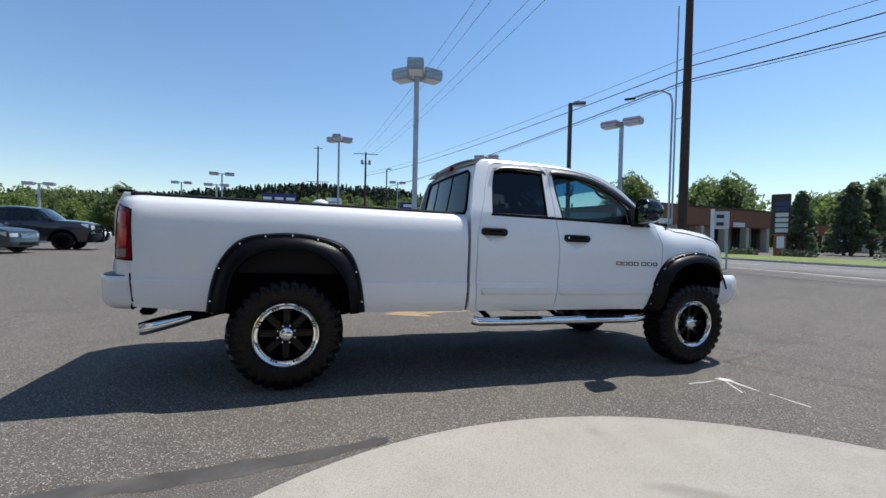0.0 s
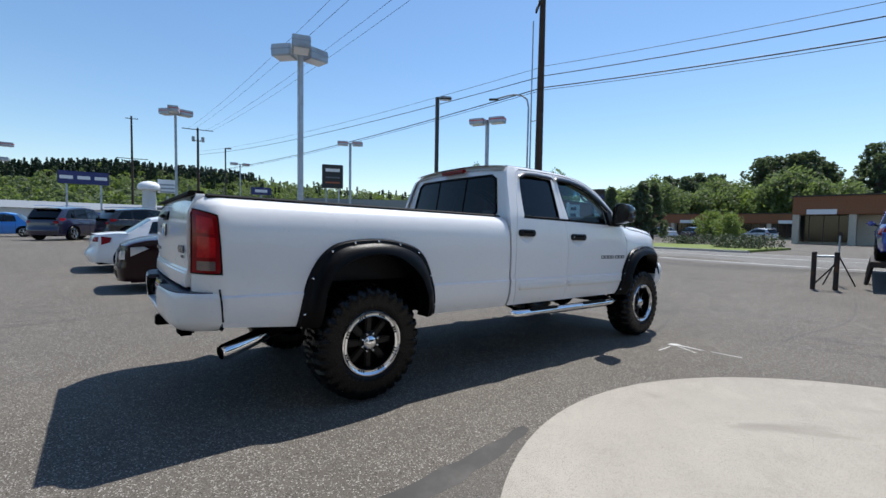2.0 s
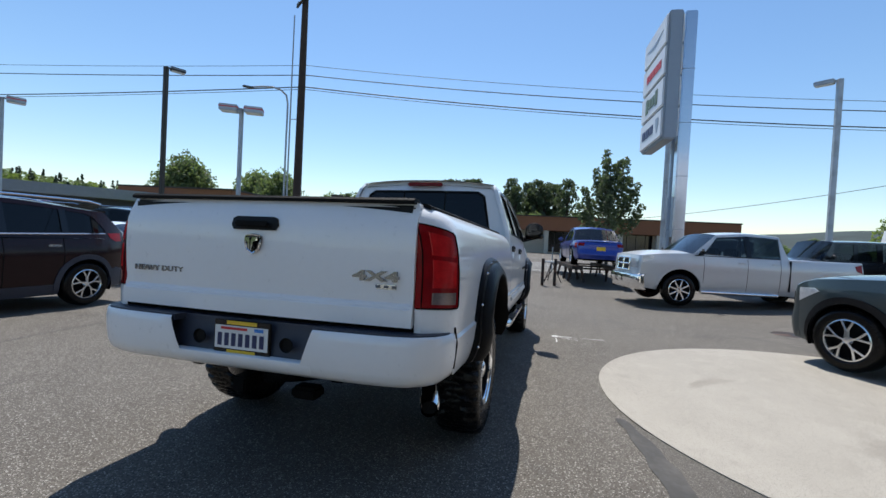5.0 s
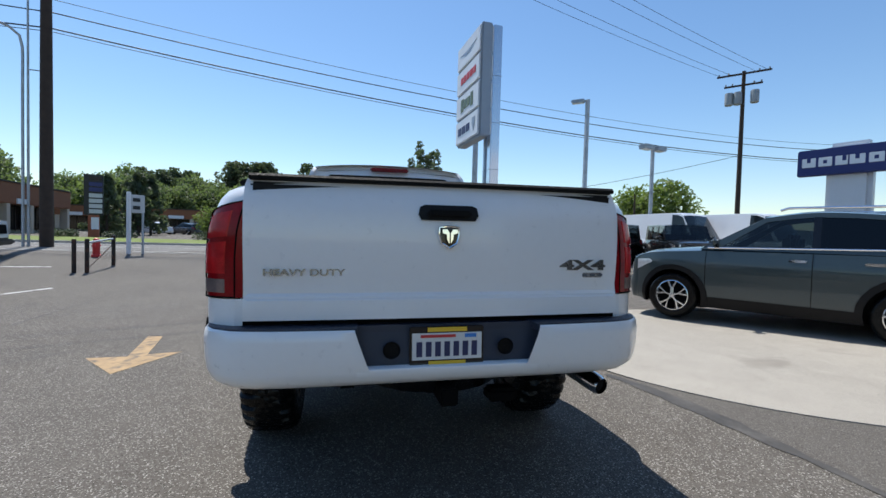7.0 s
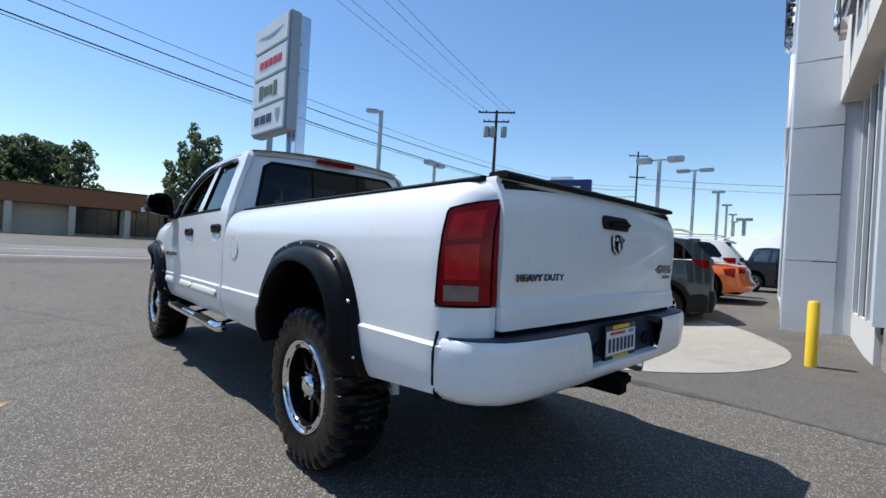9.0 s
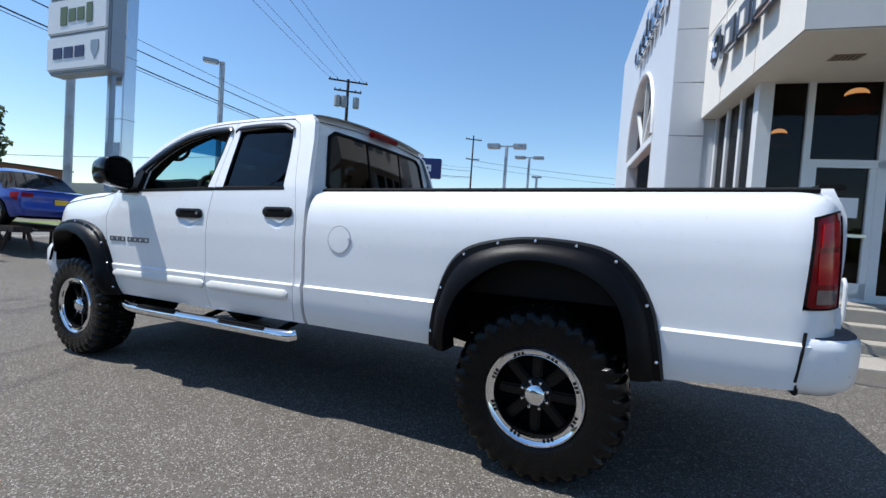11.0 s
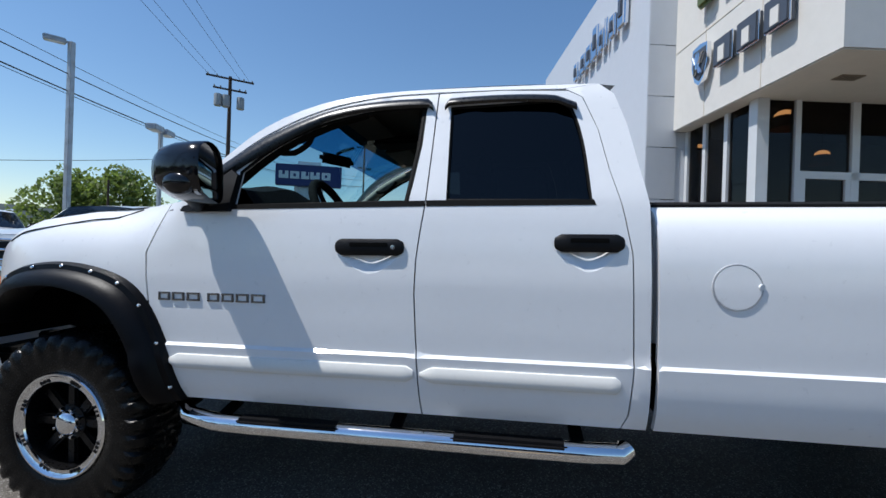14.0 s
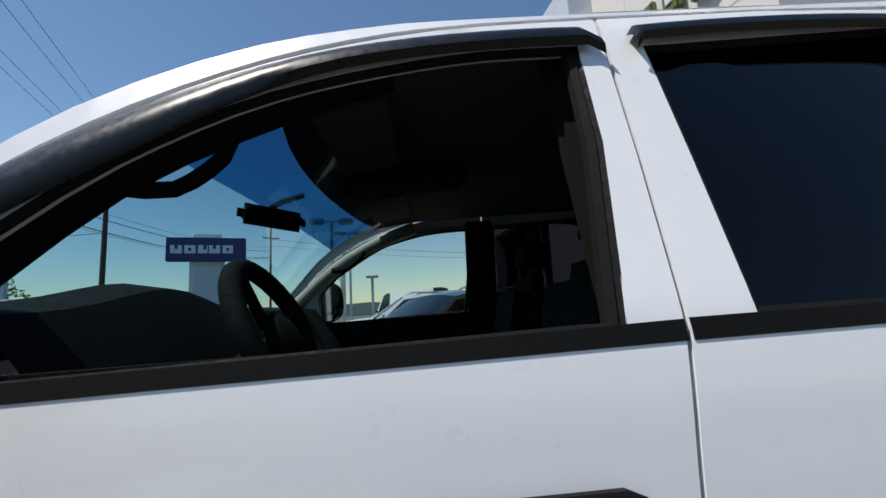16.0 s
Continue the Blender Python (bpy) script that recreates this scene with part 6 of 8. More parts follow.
shop("long low shop building with a rust-brown fascia", 55.5, -7.0, 32, 12, 4.9, -86, 1.8, 7)
shop("long low shop building with a rust-brown fascia", 78.0, 24.0, 40, 12, 4.0, -75, 1.5, 9)
shop("long low shop building with a rust-brown fascia", 43.6, 30.2, 24, 12, 4.7, 8, 1.9, 6)
S_ = thing("service_building", "grey building with a flat metal roof edge", "building", pose(24, 39, 0.2, 0, 0, -30))
part("wall", rbox(bmesh_new(), (0, 3, 1.6), (18, 6, 3.2)), "pad", S_)
part("roof_band", rbox(bmesh_new(), (0, 2.6, 3.6), (19, 8, 0.9), 0.05), "greyroof", S_)
for k_ in range(6):
    part("window", rbox(bmesh_new(), (-7.5 + k_ * 3, -0.03, 1.6), (2.2, 0.1, 2.0)), "gloss", S_)
S_ = thing("shed", "white metal shed with a blue banner", "building", pose(-6, 88, 0.2, 0, 0, 6) @ Matrix.Diagonal((1, 1, 0.6, 1)))
part("wall", rbox(bmesh_new(), (0, 5, 2.6), (34, 10, 5.2)), "sheet", S_)
part("roof", prism(bmesh_new(), [(-0.6, 5.1), (5, 7.2), (10.6, 5.1)], -17.5, 17.5, "x"), "greyroof", S_)
part("banner", rbox(bmesh_new(), (3, -0.1, 3.0), (13, 0.1, 2.6)), "bannerblue", S_, "blue banner on the wall")
for k_ in range(5):
    part("banner_bar", rbox(bmesh_new(), (-1.5 + k_ * 2.3, -0.17, 3.0), (1.7, 0.04, 0.8)), "signwhite", S_)
S_ = thing("low_building", "low white building on the far side of the lots", "building", pose(26, 84, 0.2, 0, 0, -20))
part("wall", rbox(bmesh_new(), (0, 5, 1.8), (46, 10, 3.6)), "sheet", S_)
part("roof", rbox(bmesh_new(), (0, 5, 3.75), (47, 11, 0.3)), "greyroof", S_)
for k_ in range(9):
    part("window", rbox(bmesh_new(), (-20 + k_ * 5, -0.03, 1.7), (3.0, 0.1, 1.6)), "gloss", S_)


def lot_lamp(x, y, h, heads, box=(0.85, 0.50, 0.30), arm=0.55, material="steel", r=0.09, group="lot lamps", label="grey steel lot lamp with box heads"):
    P = thing("lot_lamp", label, "street lamp", Matrix.Translation((x, y, g(x, y))), group=group)
    part("base", lathe(bmesh_new(), [(0.001, 0.6), (0.28, 0.6), (0.30, 0.0)], 20), "kerb", P).matrix_basis = pose(0, 0, 0, 90, 0, 0)
    part("pole", rbox(bmesh_new(), (0, 0, h / 2), (r * 2, r * 2, h), 0.015), material, P)
    for a in heads:
        d = Vector((math.cos(radians(a)), math.sin(radians(a)), 0))
        hd = part("lamp_head", rbox(bmesh_new(), d * (arm + box[0] / 2) + Vector((0, 0, h - 0.05)), box, 0.03, Matrix.Rotation(radians(a), 3, "Z")), material, P)
        part("arm", bar(bmesh_new(), (0, 0, h - 0.05), d * (arm + 0.05) + Vector((0, 0, h - 0.05)), 0.07, 0.09), material, hd)
        part("lens", rbox(bmesh_new(), d * (arm + box[0] / 2) + Vector((0, 0, h - 0.05 - box[2] / 2 - 0.012)), (box[0] * 0.85, box[1] * 0.8, 0.02), 0.0, Matrix.Rotation(radians(a), 3, "Z")), "signwhite", hd)
        part("stripe", rbox(bmesh_new(), d * (arm + box[0] / 2) + Vector((0, 0, h - 0.02)), (box[0] + 0.012, box[1] + 0.012, 0.05), 0.0, Matrix.Rotation(radians(a), 3, "Z")), "redink" if box[0] > 0.9 else "signgrey", hd)
    return P


lot_lamp(4.53, 12.82, 7.97, (252, 12, 132), (0.80, 0.64, 0.44), 0.24)
lot_lamp(16.9, 15.36, 7.55, (117, 297), (0.92, 0.62, 0.34), 0.16)
lot_lamp(3.5, 38.7, 10.3, (255, 15, 135), (1.0, 0.75, 0.46), 0.25)
lot_lamp(16.6, 33.1, 8.6, (150, 330), (0.92, 0.62, 0.36), 0.2)
lot_lamp(21.5, -18.6, 7.15, (105, 285), (0.85, 0.55, 0.30), 0.16)
lot_lamp(8.4, -25.3, 7.25, (190, 10), (0.85, 0.55, 0.30), 0.45)
lot_lamp(8.4, -31.6, 7.65, (190, 10), (0.85, 0.50, 0.20), 0.30, "steel", 0.08)
lot_lamp(-10.0, 60.0, 8.9, (180, 0), (1.1, 0.7, 0.4), 0.4)
lot_lamp(-18.9, 78, 9.3, (180, 0), (1.1, 0.7, 0.4), 0.4)
lot_lamp(-25.1, 50, 5.6, (180, 0), (0.9, 0.6, 0.3), 0.4)
lot_lamp(-9.3, 52, 6.6, (180, 0), (0.9, 0.6, 0.3), 0.4)
lot_lamp(17.3, 76.0, 11.2, (180, 0), (1.1, 0.7, 0.4), 0.4)
for x_, y_, h_ in ((13.4, -56, 9.6), (17.5, -76, 10.4), (20.5, -92, 10.5), (24.0, -108, 10.5), (8.6, -46.6, 5.5)):
    lot_lamp(x_, y_, h_, (190, 10), (0.60, 0.5, 0.24), 0.06, "steel", 0.13)
# single-arm street lights
for x_, y_, h_, a_, m_ in ((17.6, 21.3, 10.35, -30, "bronze"), (22.6, -14.5, 10.1, 50, "steel"), (16.9, 85, 15.0, -20, "bronze")):
    lot_lamp(x_, y_, h_, (a_,), (0.80, 0.36, 0.22), 0.20, m_, 0.11, "street lights", "dark metal street light with one flat head")
# davit mast beside the wooden pole
D_ = thing("davit_lamp", "thin grey davit street light with a curved arm", "street lamp", Matrix.Translation((19.12, 14.1, g(19.12, 14.1))))
part("mast", tube(bmesh_new(), smooth_line([(0, 0, 0), (0, 0, 6), (0, 0, 8.5), (-0.08, 0.06, 8.95), (-0.32, 0.3, 9.2), (-0.62, 0.6, 9.26), (-1.0, 1.0, 9.16), (-1.35, 1.35, 9.02)], 0.4), 0.055, 8), "steel", D_)
part("lamp_head", rbox(bmesh_new(), (-1.5, 1.5, 8.98), (0.6, 0.24, 0.10), 0.04, Matrix.Rotation(radians(135), 3, "Z")), "bronze", D_)
D_ = thing("flag_mast", "tall thin grey steel mast", "mast", Matrix.Translation((19.2, 13.95, g(19.2, 13.95))))
part("shaft", tube(bmesh_new(), [(0, 0, 0), (0, 0, 13.6)], [0.055, 0.035], 8), "steel", D_)
part("clamp", bar(bmesh_new(), (0, 0, 7.6), (0.05, -0.45, 7.6), 0.04), "steel", D_)


def utility_pole(x, y, h, arms, r=0.17, tanks=0, turn=0, group="utility poles"):
    U = thing("utility_pole", "dark creosoted wooden utility pole with cross-arms", "utility pole", pose(x, y, g(x, y), 0, 0, turn), group=group)
    part("pole", tube(bmesh_new(), [(0, 0, -0.2), (0, 0, h * 0.5), (0, 0, h)], [r, r * 0.85, r * 0.65], 12), "woodpole", U)
    for z, w in arms:
        a = part("cross_arm", rbox(bmesh_new(), (0, r + 0.02, z), (w, 0.10, 0.13), 0.01), "woodpole", U)
        for k in (-0.46, -0.28, 0.28, 0.46):
            part("insulator", lathe(bmesh_new(), [(0.001, 0.16), (0.05, 0.14), (0.06, 0.05), (0.03, 0.0)], 8), "insul", a).matrix_basis = Matrix.Translation((k * w, r + 0.02, z + 0.06)) @ pose(0, 0, 0, 90, 0, 0)
    for k in range(tanks):
        part("transformer", lathe(bmesh_new(), [(0.001, 0.95), (0.26, 0.92), (0.28, 0.8), (0.28, 0.05), (0.24, 0.0), (0.001, 0.0)], 16), "insul", U, "grey can transformer").matrix_basis = Matrix.Translation(((-0.75, 0.85, 0.30)[k], 0.35, h - 2.55)) @ pose(0, 0, 0, 90, 0, 0)
    return U


utility_pole(19.25, 13.31, 16.0, ((14.2, 1.3),), 0.25, turn=50)
utility_pole(24.4, -28.4, 14.1, ((13.85, 3.4), (13.0, 2.4)), 0.19, 3, turn=40)
utility_pole(22.6, -54.9, 15.2, ((14.6, 2.4), (11.8, 2.0)), 0.15, turn=40)
utility_pole(13.2, 90, 19.0, ((18.7, 5.2), (16.6, 1.6)), 0.28, 2, turn=-10)
utility_pole(4.0, 110, 23.4, ((22.9, 2.2), (14.5, 5.6)), 0.26, turn=-10)
utility_pole(30.5, -24.0, 5.2, (), 0.10, turn=0)


def cable(a, b, sag, r=0.02, name="overhead_cable", n=18):
    a, b = Vector(a), Vector(b)
    pts = [a.lerp(b, k / n) - Vector((0, 0, sag * 4 * (k / n) * (1 - k / n))) for k in range(n + 1)]
    thing(name, "black overhead cable strung between poles", "cable", bm=tube(bmesh_new(), pts, r, 5), material="wire", group="overhead cables")


for z0_, z1_, z2_, r_ in ((10.98, 9.25, 14.9, 0.014), (10.42, 8.8, 14.3, 0.026), (9.74, 7.95, 11.0, 0.032), (9.6, 7.8, 10.8, 0.016)):
    cable((19.25, 13.14, z0_), (24.4, -28.4, z1_), 0.65, r_)
    cable((19.25, 13.44, z0_), (13.2, 90, z2_), 0.8, r_)
    cable((24.4, -28.5, z1_), (22.6, -54.9, z1_ + 1.5), 0.6, r_)
for o_ in (-1.5, -0.8, 0.8, 1.5):
    cable((24.4 + o_ * 0.75, -28.4 + o_ * 0.6, 14.05), (10.6 + o_ * 1.2, 8.0, 14.2), 0.4, 0.012)
    cable((10.6 + o_ * 1.2, 8.0, 14.2), (13.2 + o_ * 1.2, 90, 18.8), 0.8, 0.012)
cable((22.6, -54.9, 11.8), (-20, -70, 10.2), 0.8, 0.025)
cable((22.6, -54.9, 11.0), (-20, -70, 9.4), 0.8, 0.02)
cable((24.4, -28.3, 7.9), (36.0, -6.0, 3.7), 0.5, 0.018)

# tall dealer sign
P_ = thing("pylon_sign", "tall white four-panel dealer sign on aluminium columns", "sign", pose(15.2, -5.55, g(15.2, -5.55), 0, 0, 4) @ Matrix.Diagonal((1, 1, 1.04, 1)))
part("plinth", rbox(bmesh_new(), (1.65, -0.72, 0.2), (1.3, 1.0, 0.4), 0.03), "kerb", P_)
for x_, y_, w_, d_, m_ in ((2.0, -0.66, 0.22, 0.30, "alupanel"), (1.50, -0.78, 0.42, 0.46, "chromepanel")):
    c_ = part("column", rbox(bmesh_new(), (x_, y_, 5.33), (w_, d_, 10.66), 0.04), m_, P_, "aluminium-clad column")
    for z_ in (2.1, 4.2, 6.3, 8.4):
        part("column_joint", rbox(bmesh_new(), (x_, y_, z_), (w_ + 0.006, d_ + 0.006, 0.02), 0.0), "signgrey", c_)
    part("column_patch", rbox(bmesh_new(), (x_, y_ + d_ / 2 + 0.004, 2.6), (w_ - 0.12, 0.02, 1.6), 0.0), "steel", c_)
part("rear_post", tube(bmesh_new(), [(6.33, -1.68, 0), (6.33, -1.68, 8.5)], 0.16, 12), "steel", P_)
part("rear_beam", bar(bmesh_new(), (6.33, -1.68, 8.2), (4.0, -0.35, 8.2), 0.16), "steel", P_)
part("sign_frame", rbox(bmesh_new(), (2.55, -0.1, 8.05), (3.3, 0.52, 4.95), 0.05), "signgrey", P_)
for k_ in range(4):
    zc_ = 6.23 + k_ * 1.213
    for s_ in (1, -1):
        pn = part("sign_panel", rbox(bmesh_new(), (2.58, s_ * 0.29 - 0.1, zc_), (3.2, 0.10, 1.12), 0.04), "signwhite", P_)
        if k_ == 0:
            part("logo_shield", prism(bmesh_new(), [(2.58 - s_ * 1.05 + a, zc_ + b) for a, b in ((-0.2, 0.3), (0.2, 0.3), (0.2, 0), (0, -0.32), (-0.2, 0))], s_ * 0.345 - 0.1, s_ * 0.355 - 0.1), "signgrey", pn)
            for j_ in range(3):
                part("logo_bar", rbox(bmesh_new(), (2.58 - s_ * (0.25 - j_ * 0.60) * 1.0, s_ * 0.35 - 0.1, zc_), (0.48, 0.02, 0.36)), "ink", pn)
        elif k_ == 1:
            for j_, (w_, h_) in enumerate(((0.30, 0.62), (0.36, 0.42), (0.36, 0.42), (0.36, 0.60))):
                part("logo_bar", rbox(bmesh_new(), (2.58 - s_ * (0.72 - j_ * 0.46), s_ * 0.35 - 0.1, zc_), (w_, 0.02, h_), 0.0), "olive", pn)
        elif k_ == 2:
            for j_ in range(5):
                part("logo_bar", rbox(bmesh_new(), (2.58 - s_ * (1.0 - j_ * 0.44), s_ * 0.35 - 0.1, zc_), (0.34, 0.02, 0.32)), "redink", pn)
        else:
            part("logo_wing", prism(bmesh_new(), [(2.58 + a, zc_ + b) for a, b in ((-1.2, 0.1), (-0.2, 0.02), (0.2, 0.02), (1.2, 0.1), (0.3, -0.12), (-0.3, -0.12))], s_ * 0.345 - 0.1, s_ * 0.355 - 0.1), "signgrey", pn)

# wide blue sign on a column
P_ = thing("brand_sign", "wide deep-blue sign board on a grey column", "sign", pose(18.9, -30.65, g(18.9, -30.65) + 0.08, 0, 0, 200))
part("column", rbox(bmesh_new(), (0.2, 0.7, 3.75), (2.3, 1.0, 8.2), 0.25), "panel", P_)
part("board", rbox(bmesh_new(), (0.25, 0, 6.6), (5.2, 0.5, 1.75), 0.06), "signblue", P_)
for k_, (x_, w_) in enumerate(((-1.70, 0.74), (-0.84, 0.70), (-0.02, 0.62), (0.74, 0.74), (1.62, 0.70))):
    part("logo_bar", rbox(bmesh_new(), (x_, -0.27, 6.6), (w_, 0.04, 0.60), 0.02), "signwhite", P_, "white raised logo block")
    part("logo_groove", rbox(bmesh_new(), (x_ + (0.0, 0.0, 0.14, 0.0, 0.0)[k_], -0.293, 6.6 + (0.16, 0.0, 0.14, 0.16, 0.0)[k_]), (0.20, 0.012, (0.30, 0.22, 0.34, 0.30, 0.22)[k_]), 0.0), "signblue", P_)
P_ = thing("board_sign", "black square sign board on two posts", "sign", pose(16.4, 36.5, g(18, 36) + 0.5, 0, 0, -20))
part("board", rbox(bmesh_new(), (0, 0, 5.3), (2.0, 0.3, 2.3), 0.04), "signblack", P_)
for k_, (z_, m_) in enumerate(((5.9, "signwhite"), (5.2, "greyink"), (4.7, "terracotta"))):
    part("logo_bar", rbox(bmesh_new(), (0, -0.17, z_), (1.35, 0.03, 0.30 if k_ == 0 else 0.14)), m_, P_)
for x_ in (-0.6, 0.6):
    part("post", rbox(bmesh_new(), (x_, 0, 1.75), (0.15, 0.15, 4.9)), "steel", P_)
P_ = thing("board_sign", "long blue sign board on posts", "sign", pose(-3.0, 64, g(0, 60) + 0.6, 0, 0, 0))
part("board", rbox(bmesh_new(), (0, 0, 5.6), (4.8, 0.3, 1.5), 0.04), "signblue", P_)
for x_ in (-1.6, 0, 1.6):
    part("logo_bar", rbox(bmesh_new(), (x_, -0.17, 5.6), (1.2, 0.03, 0.4)), "signwhite", P_)
for x_ in (-1.6, 1.6):
    part("post", rbox(bmesh_new(), (x_, 0, 2.4), (0.2, 0.2, 4.8)), "steel", P_)
P_ = thing("board_sign", "small white sign board on a post", "sign", pose(3.68, 46.5, g(4, 46), 0, 0, -10) @ Matrix.Diagonal((0.85, 1, 1, 1)))
part("board", rbox(bmesh_new(), (0, 0, 4.55), (1.9, 0.2, 1.3), 0.03), "signwhite", P_)
part("post", rbox(bmesh_new(), (0, 0.05, 1.8), (0.2, 0.15, 3.6)), "steel", P_)
for z_ in (4.7, 4.35, 4.0):
    part("logo_bar", rbox(bmesh_new(), (0, -0.11, z_), (1.4, 0.02, 0.16)), "signgrey", P_)
P_ = thing("board_sign", "small blue sign board on a post across the lot", "sign", pose(12.0, 44.8, g(12, 45), 0, 0, -15))
part("board", rbox(bmesh_new(), (0, 0, 4.55), (2.0, 0.2, 0.8), 0.03), "signblue", P_)
part("logo_bar", rbox(bmesh_new(), (0, -0.11, 4.55), (1.2, 0.03, 0.3)), "signwhite", P_)
part("post", rbox(bmesh_new(), (0, 0.05, 2.1), (0.2, 0.15, 4.2)), "steel", P_)
P_ = thing("domed_sign", "white round-topped sign on a pale column", "sign", Matrix.Translation((2.2, 46.7, g(2.2, 46.7))))
part("cap", lathe(bmesh_new(), [(0.001, 5.0), (0.5, 4.9), (0.85, 4.7), (0.98, 4.4), (0.92, 4.15), (0.4, 4.05), (0.001, 4.05)], 20), "signwhite", P_).matrix_basis = pose(0, 0, 0, 90, 0, 0)
part("column", tube(bmesh_new(), [(0, 0, 0), (0, 0, 4.1)], [0.62, 0.55], 16), "sheet", P_)
P_ = thing("monument_sign", "dark multi-tenant sign on a red-brown base", "sign", pose(37.1, 20.4, g(37, 20), 0, 0, -68) @ Matrix.Diagonal((0.70, 1, 1.2, 1)))
part("base", rbox(bmesh_new(), (0, 0, 0.75), (1.0, 0.6, 1.5), 0.03), "terracotta", P_)
part("board", rbox(bmesh_new(), (0, 0, 2.85), (1.75, 0.5, 2.7), 0.04), "signblack", P_)
part("red_head", rbox(bmesh_new(), (0.15, -0.27, 3.95), (1.1, 0.04, 0.24)), "maroon", P_)
for z_ in (3.55, 3.2):
    part("tenant_panel", rbox(bmesh_new(), (0.2, -0.27, z_), (1.2, 0.04, 0.26)), "signblue", P_)
for z_ in (2.8, 2.45, 2.1, 1.75):
    part("tenant_panel", rbox(bmesh_new(), (0.2, -0.27, z_), (1.2, 0.04, 0.26)), "sheet", P_)
part("base_panel", rbox(bmesh_new(), (0.15, -0.32, 0.95), (0.7, 0.03, 0.8)), "signwhite", P_)
P_ = thing("sign_post", "tall narrow white sign at the lot exit", "sign", pose(16.0, 8.47, g(16.0, 8.47), 0, 0, -35))
part("blade", rbox(bmesh_new(), (0.05, 0, 1.95), (0.52, 0.10, 0.70), 0.02), "sheet", P_)
part("edge_post", rbox(bmesh_new(), (-0.27, 0, 1.2), (0.12, 0.14, 2.4), 0.02), "signwhite", P_)
part("post", rbox(bmesh_new(), (0.26, 0, 0.85), (0.06, 0.06, 1.7)), "steel", P_)
for z_ in (2.1, 1.8):
    part("arrow_mark", rbox(bmesh_new(), (-0.02, -0.06, z_), (0.26, 0.02, 0.14)), "signblack", P_)

# ---- barriers, display rack ----
def barrier(x0, y0, x1, y1, group):
    B = thing("barrier", "dark steel pipe barrier with posts at the lot edge", "barrier", group=group)
    for x, y in ((x0, y0), (x1, y1)):
        p = part("post", tube(bmesh_new(), [(x, y, g(x, y) - 0.05), (x, y, g(x, y) + 0.95)], 0.055, 12), "rust", B)
        part("post_cap", lathe(bmesh_new(), [(0.001, 0.03), (0.05, 0.02), (0.058, 0.0)], 12), "rust", p).matrix_basis = Matrix.Translation((x, y, g(x, y) + 0.95)) @ pose(0, 0, 0, 90, 0, 0)
    part("rail", tube(bmesh_new(), [(x0, y0, g(x0, y0) + 0.86), (x1, y1, g(x1, y1) + 0.86)], 0.03, 10), "steel", B)
    part("brace", tube(bmesh_new(), [(x0, y0, g(x0, y0) + 0.1), (x1, y1, g(x1, y1) + 0.7)], 0.018, 8), "rust", B)


barrier(13.0, -1.02, 13.1, -1.45, "barriers")
T_ = thing("tripod_stand", "dark metal tripod stand beside the display rack", "tripod", Matrix.Translation((14.1, -1.32, g(14.1, -1.32))))
for a_ in (20, 140, 260):
    part("leg", tube(bmesh_new(), [(0.02 * math.cos(radians(a_)), 0.02 * math.sin(radians(a_)), 0.75), (0.38 * math.cos(radians(a_)), 0.38 * math.sin(radians(a_)), 0.0)], 0.018, 8), "rust", T_)
part("mast", tube(bmesh_new(), [(0, 0, 0.45), (0, 0, 1.35)], 0.022, 10), "steel", T_)
part("clamp", rbox(bmesh_new(), (0.03, 0, 1.38), (0.14, 0.10, 0.10), 0.02), "rust", T_)
barrier(11.27, 7.71, 12.9, 7.80, "barriers")
B_ = thing("barrier_post", "dark steel post with a pale cap", "post")
part("post", tube(bmesh_new(), [(11.17, 7.98, g(11.2, 8) - 0.05), (11.17, 7.98, g(11.2, 8) + 0.95)], 0.055, 12), "rust", B_)
H_ = thing("fire_hydrant", "red fire hydrant beside the street", "hydrant", Matrix.Translation((14.6, 9.12, g(14.6, 9.12))) @ Matrix.Diagonal((0.85, 0.85, 0.8, 1)))
part("barrel", lathe(bmesh_new(), [(0.001, 0.85), (0.10, 0.80), (0.14, 0.66), (0.13, 0.6), (0.13, 0.12), (0.18, 0.10), (0.18, 0.0)], 16), "redink", H_).matrix_basis = pose(0, 0, 0, 90, 0, 0)
part("outlet", tube(bmesh_new(), [(-0.22, 0, 0.5), (0.22, 0, 0.5)], 0.07, 12), "redink", H_)

R_ = thing("display_rack", "dark steel ramp rack with angled legs holding the blue sedan", "rack", pose(15.75, -2.72, g(15.75, -2.72), 0, 0, 7) @ Matrix.Diagonal((1, 1, 1.2, 1)))
for s_ in (1, -1):
    part("runway", rbox(bmesh_new(), (0, s_ * 0.78, 0.44), (4.6, 0.40, 0.12), 0.01), "rust", R_)
    for x_ in (-2.1, -0.9, 0.9, 2.1):
        for d_ in (-0.16, 0.16):
            part("leg", bar(bmesh_new(), (x_, s_ * (0.78 + d_), 0.46), (x_ + d_ * 0.9, s_ * (0.78 + d_ * 1.6), 0.0), 0.065), "rust", R_)
for x_ in (-2.1, 0, 2.1):
    part("cross_bar", bar(bmesh_new(), (x_, -0.8, 0.42), (x_, 0.8, 0.42), 0.05), "rust", R_)
part("ramp", rbox(bmesh_new(), (-2.75, -0.78, 0.22), (1.0, 0.34, 0.05), 0.01, Matrix.Rotation(-0.42, 3, "Y")), "rust", R_)

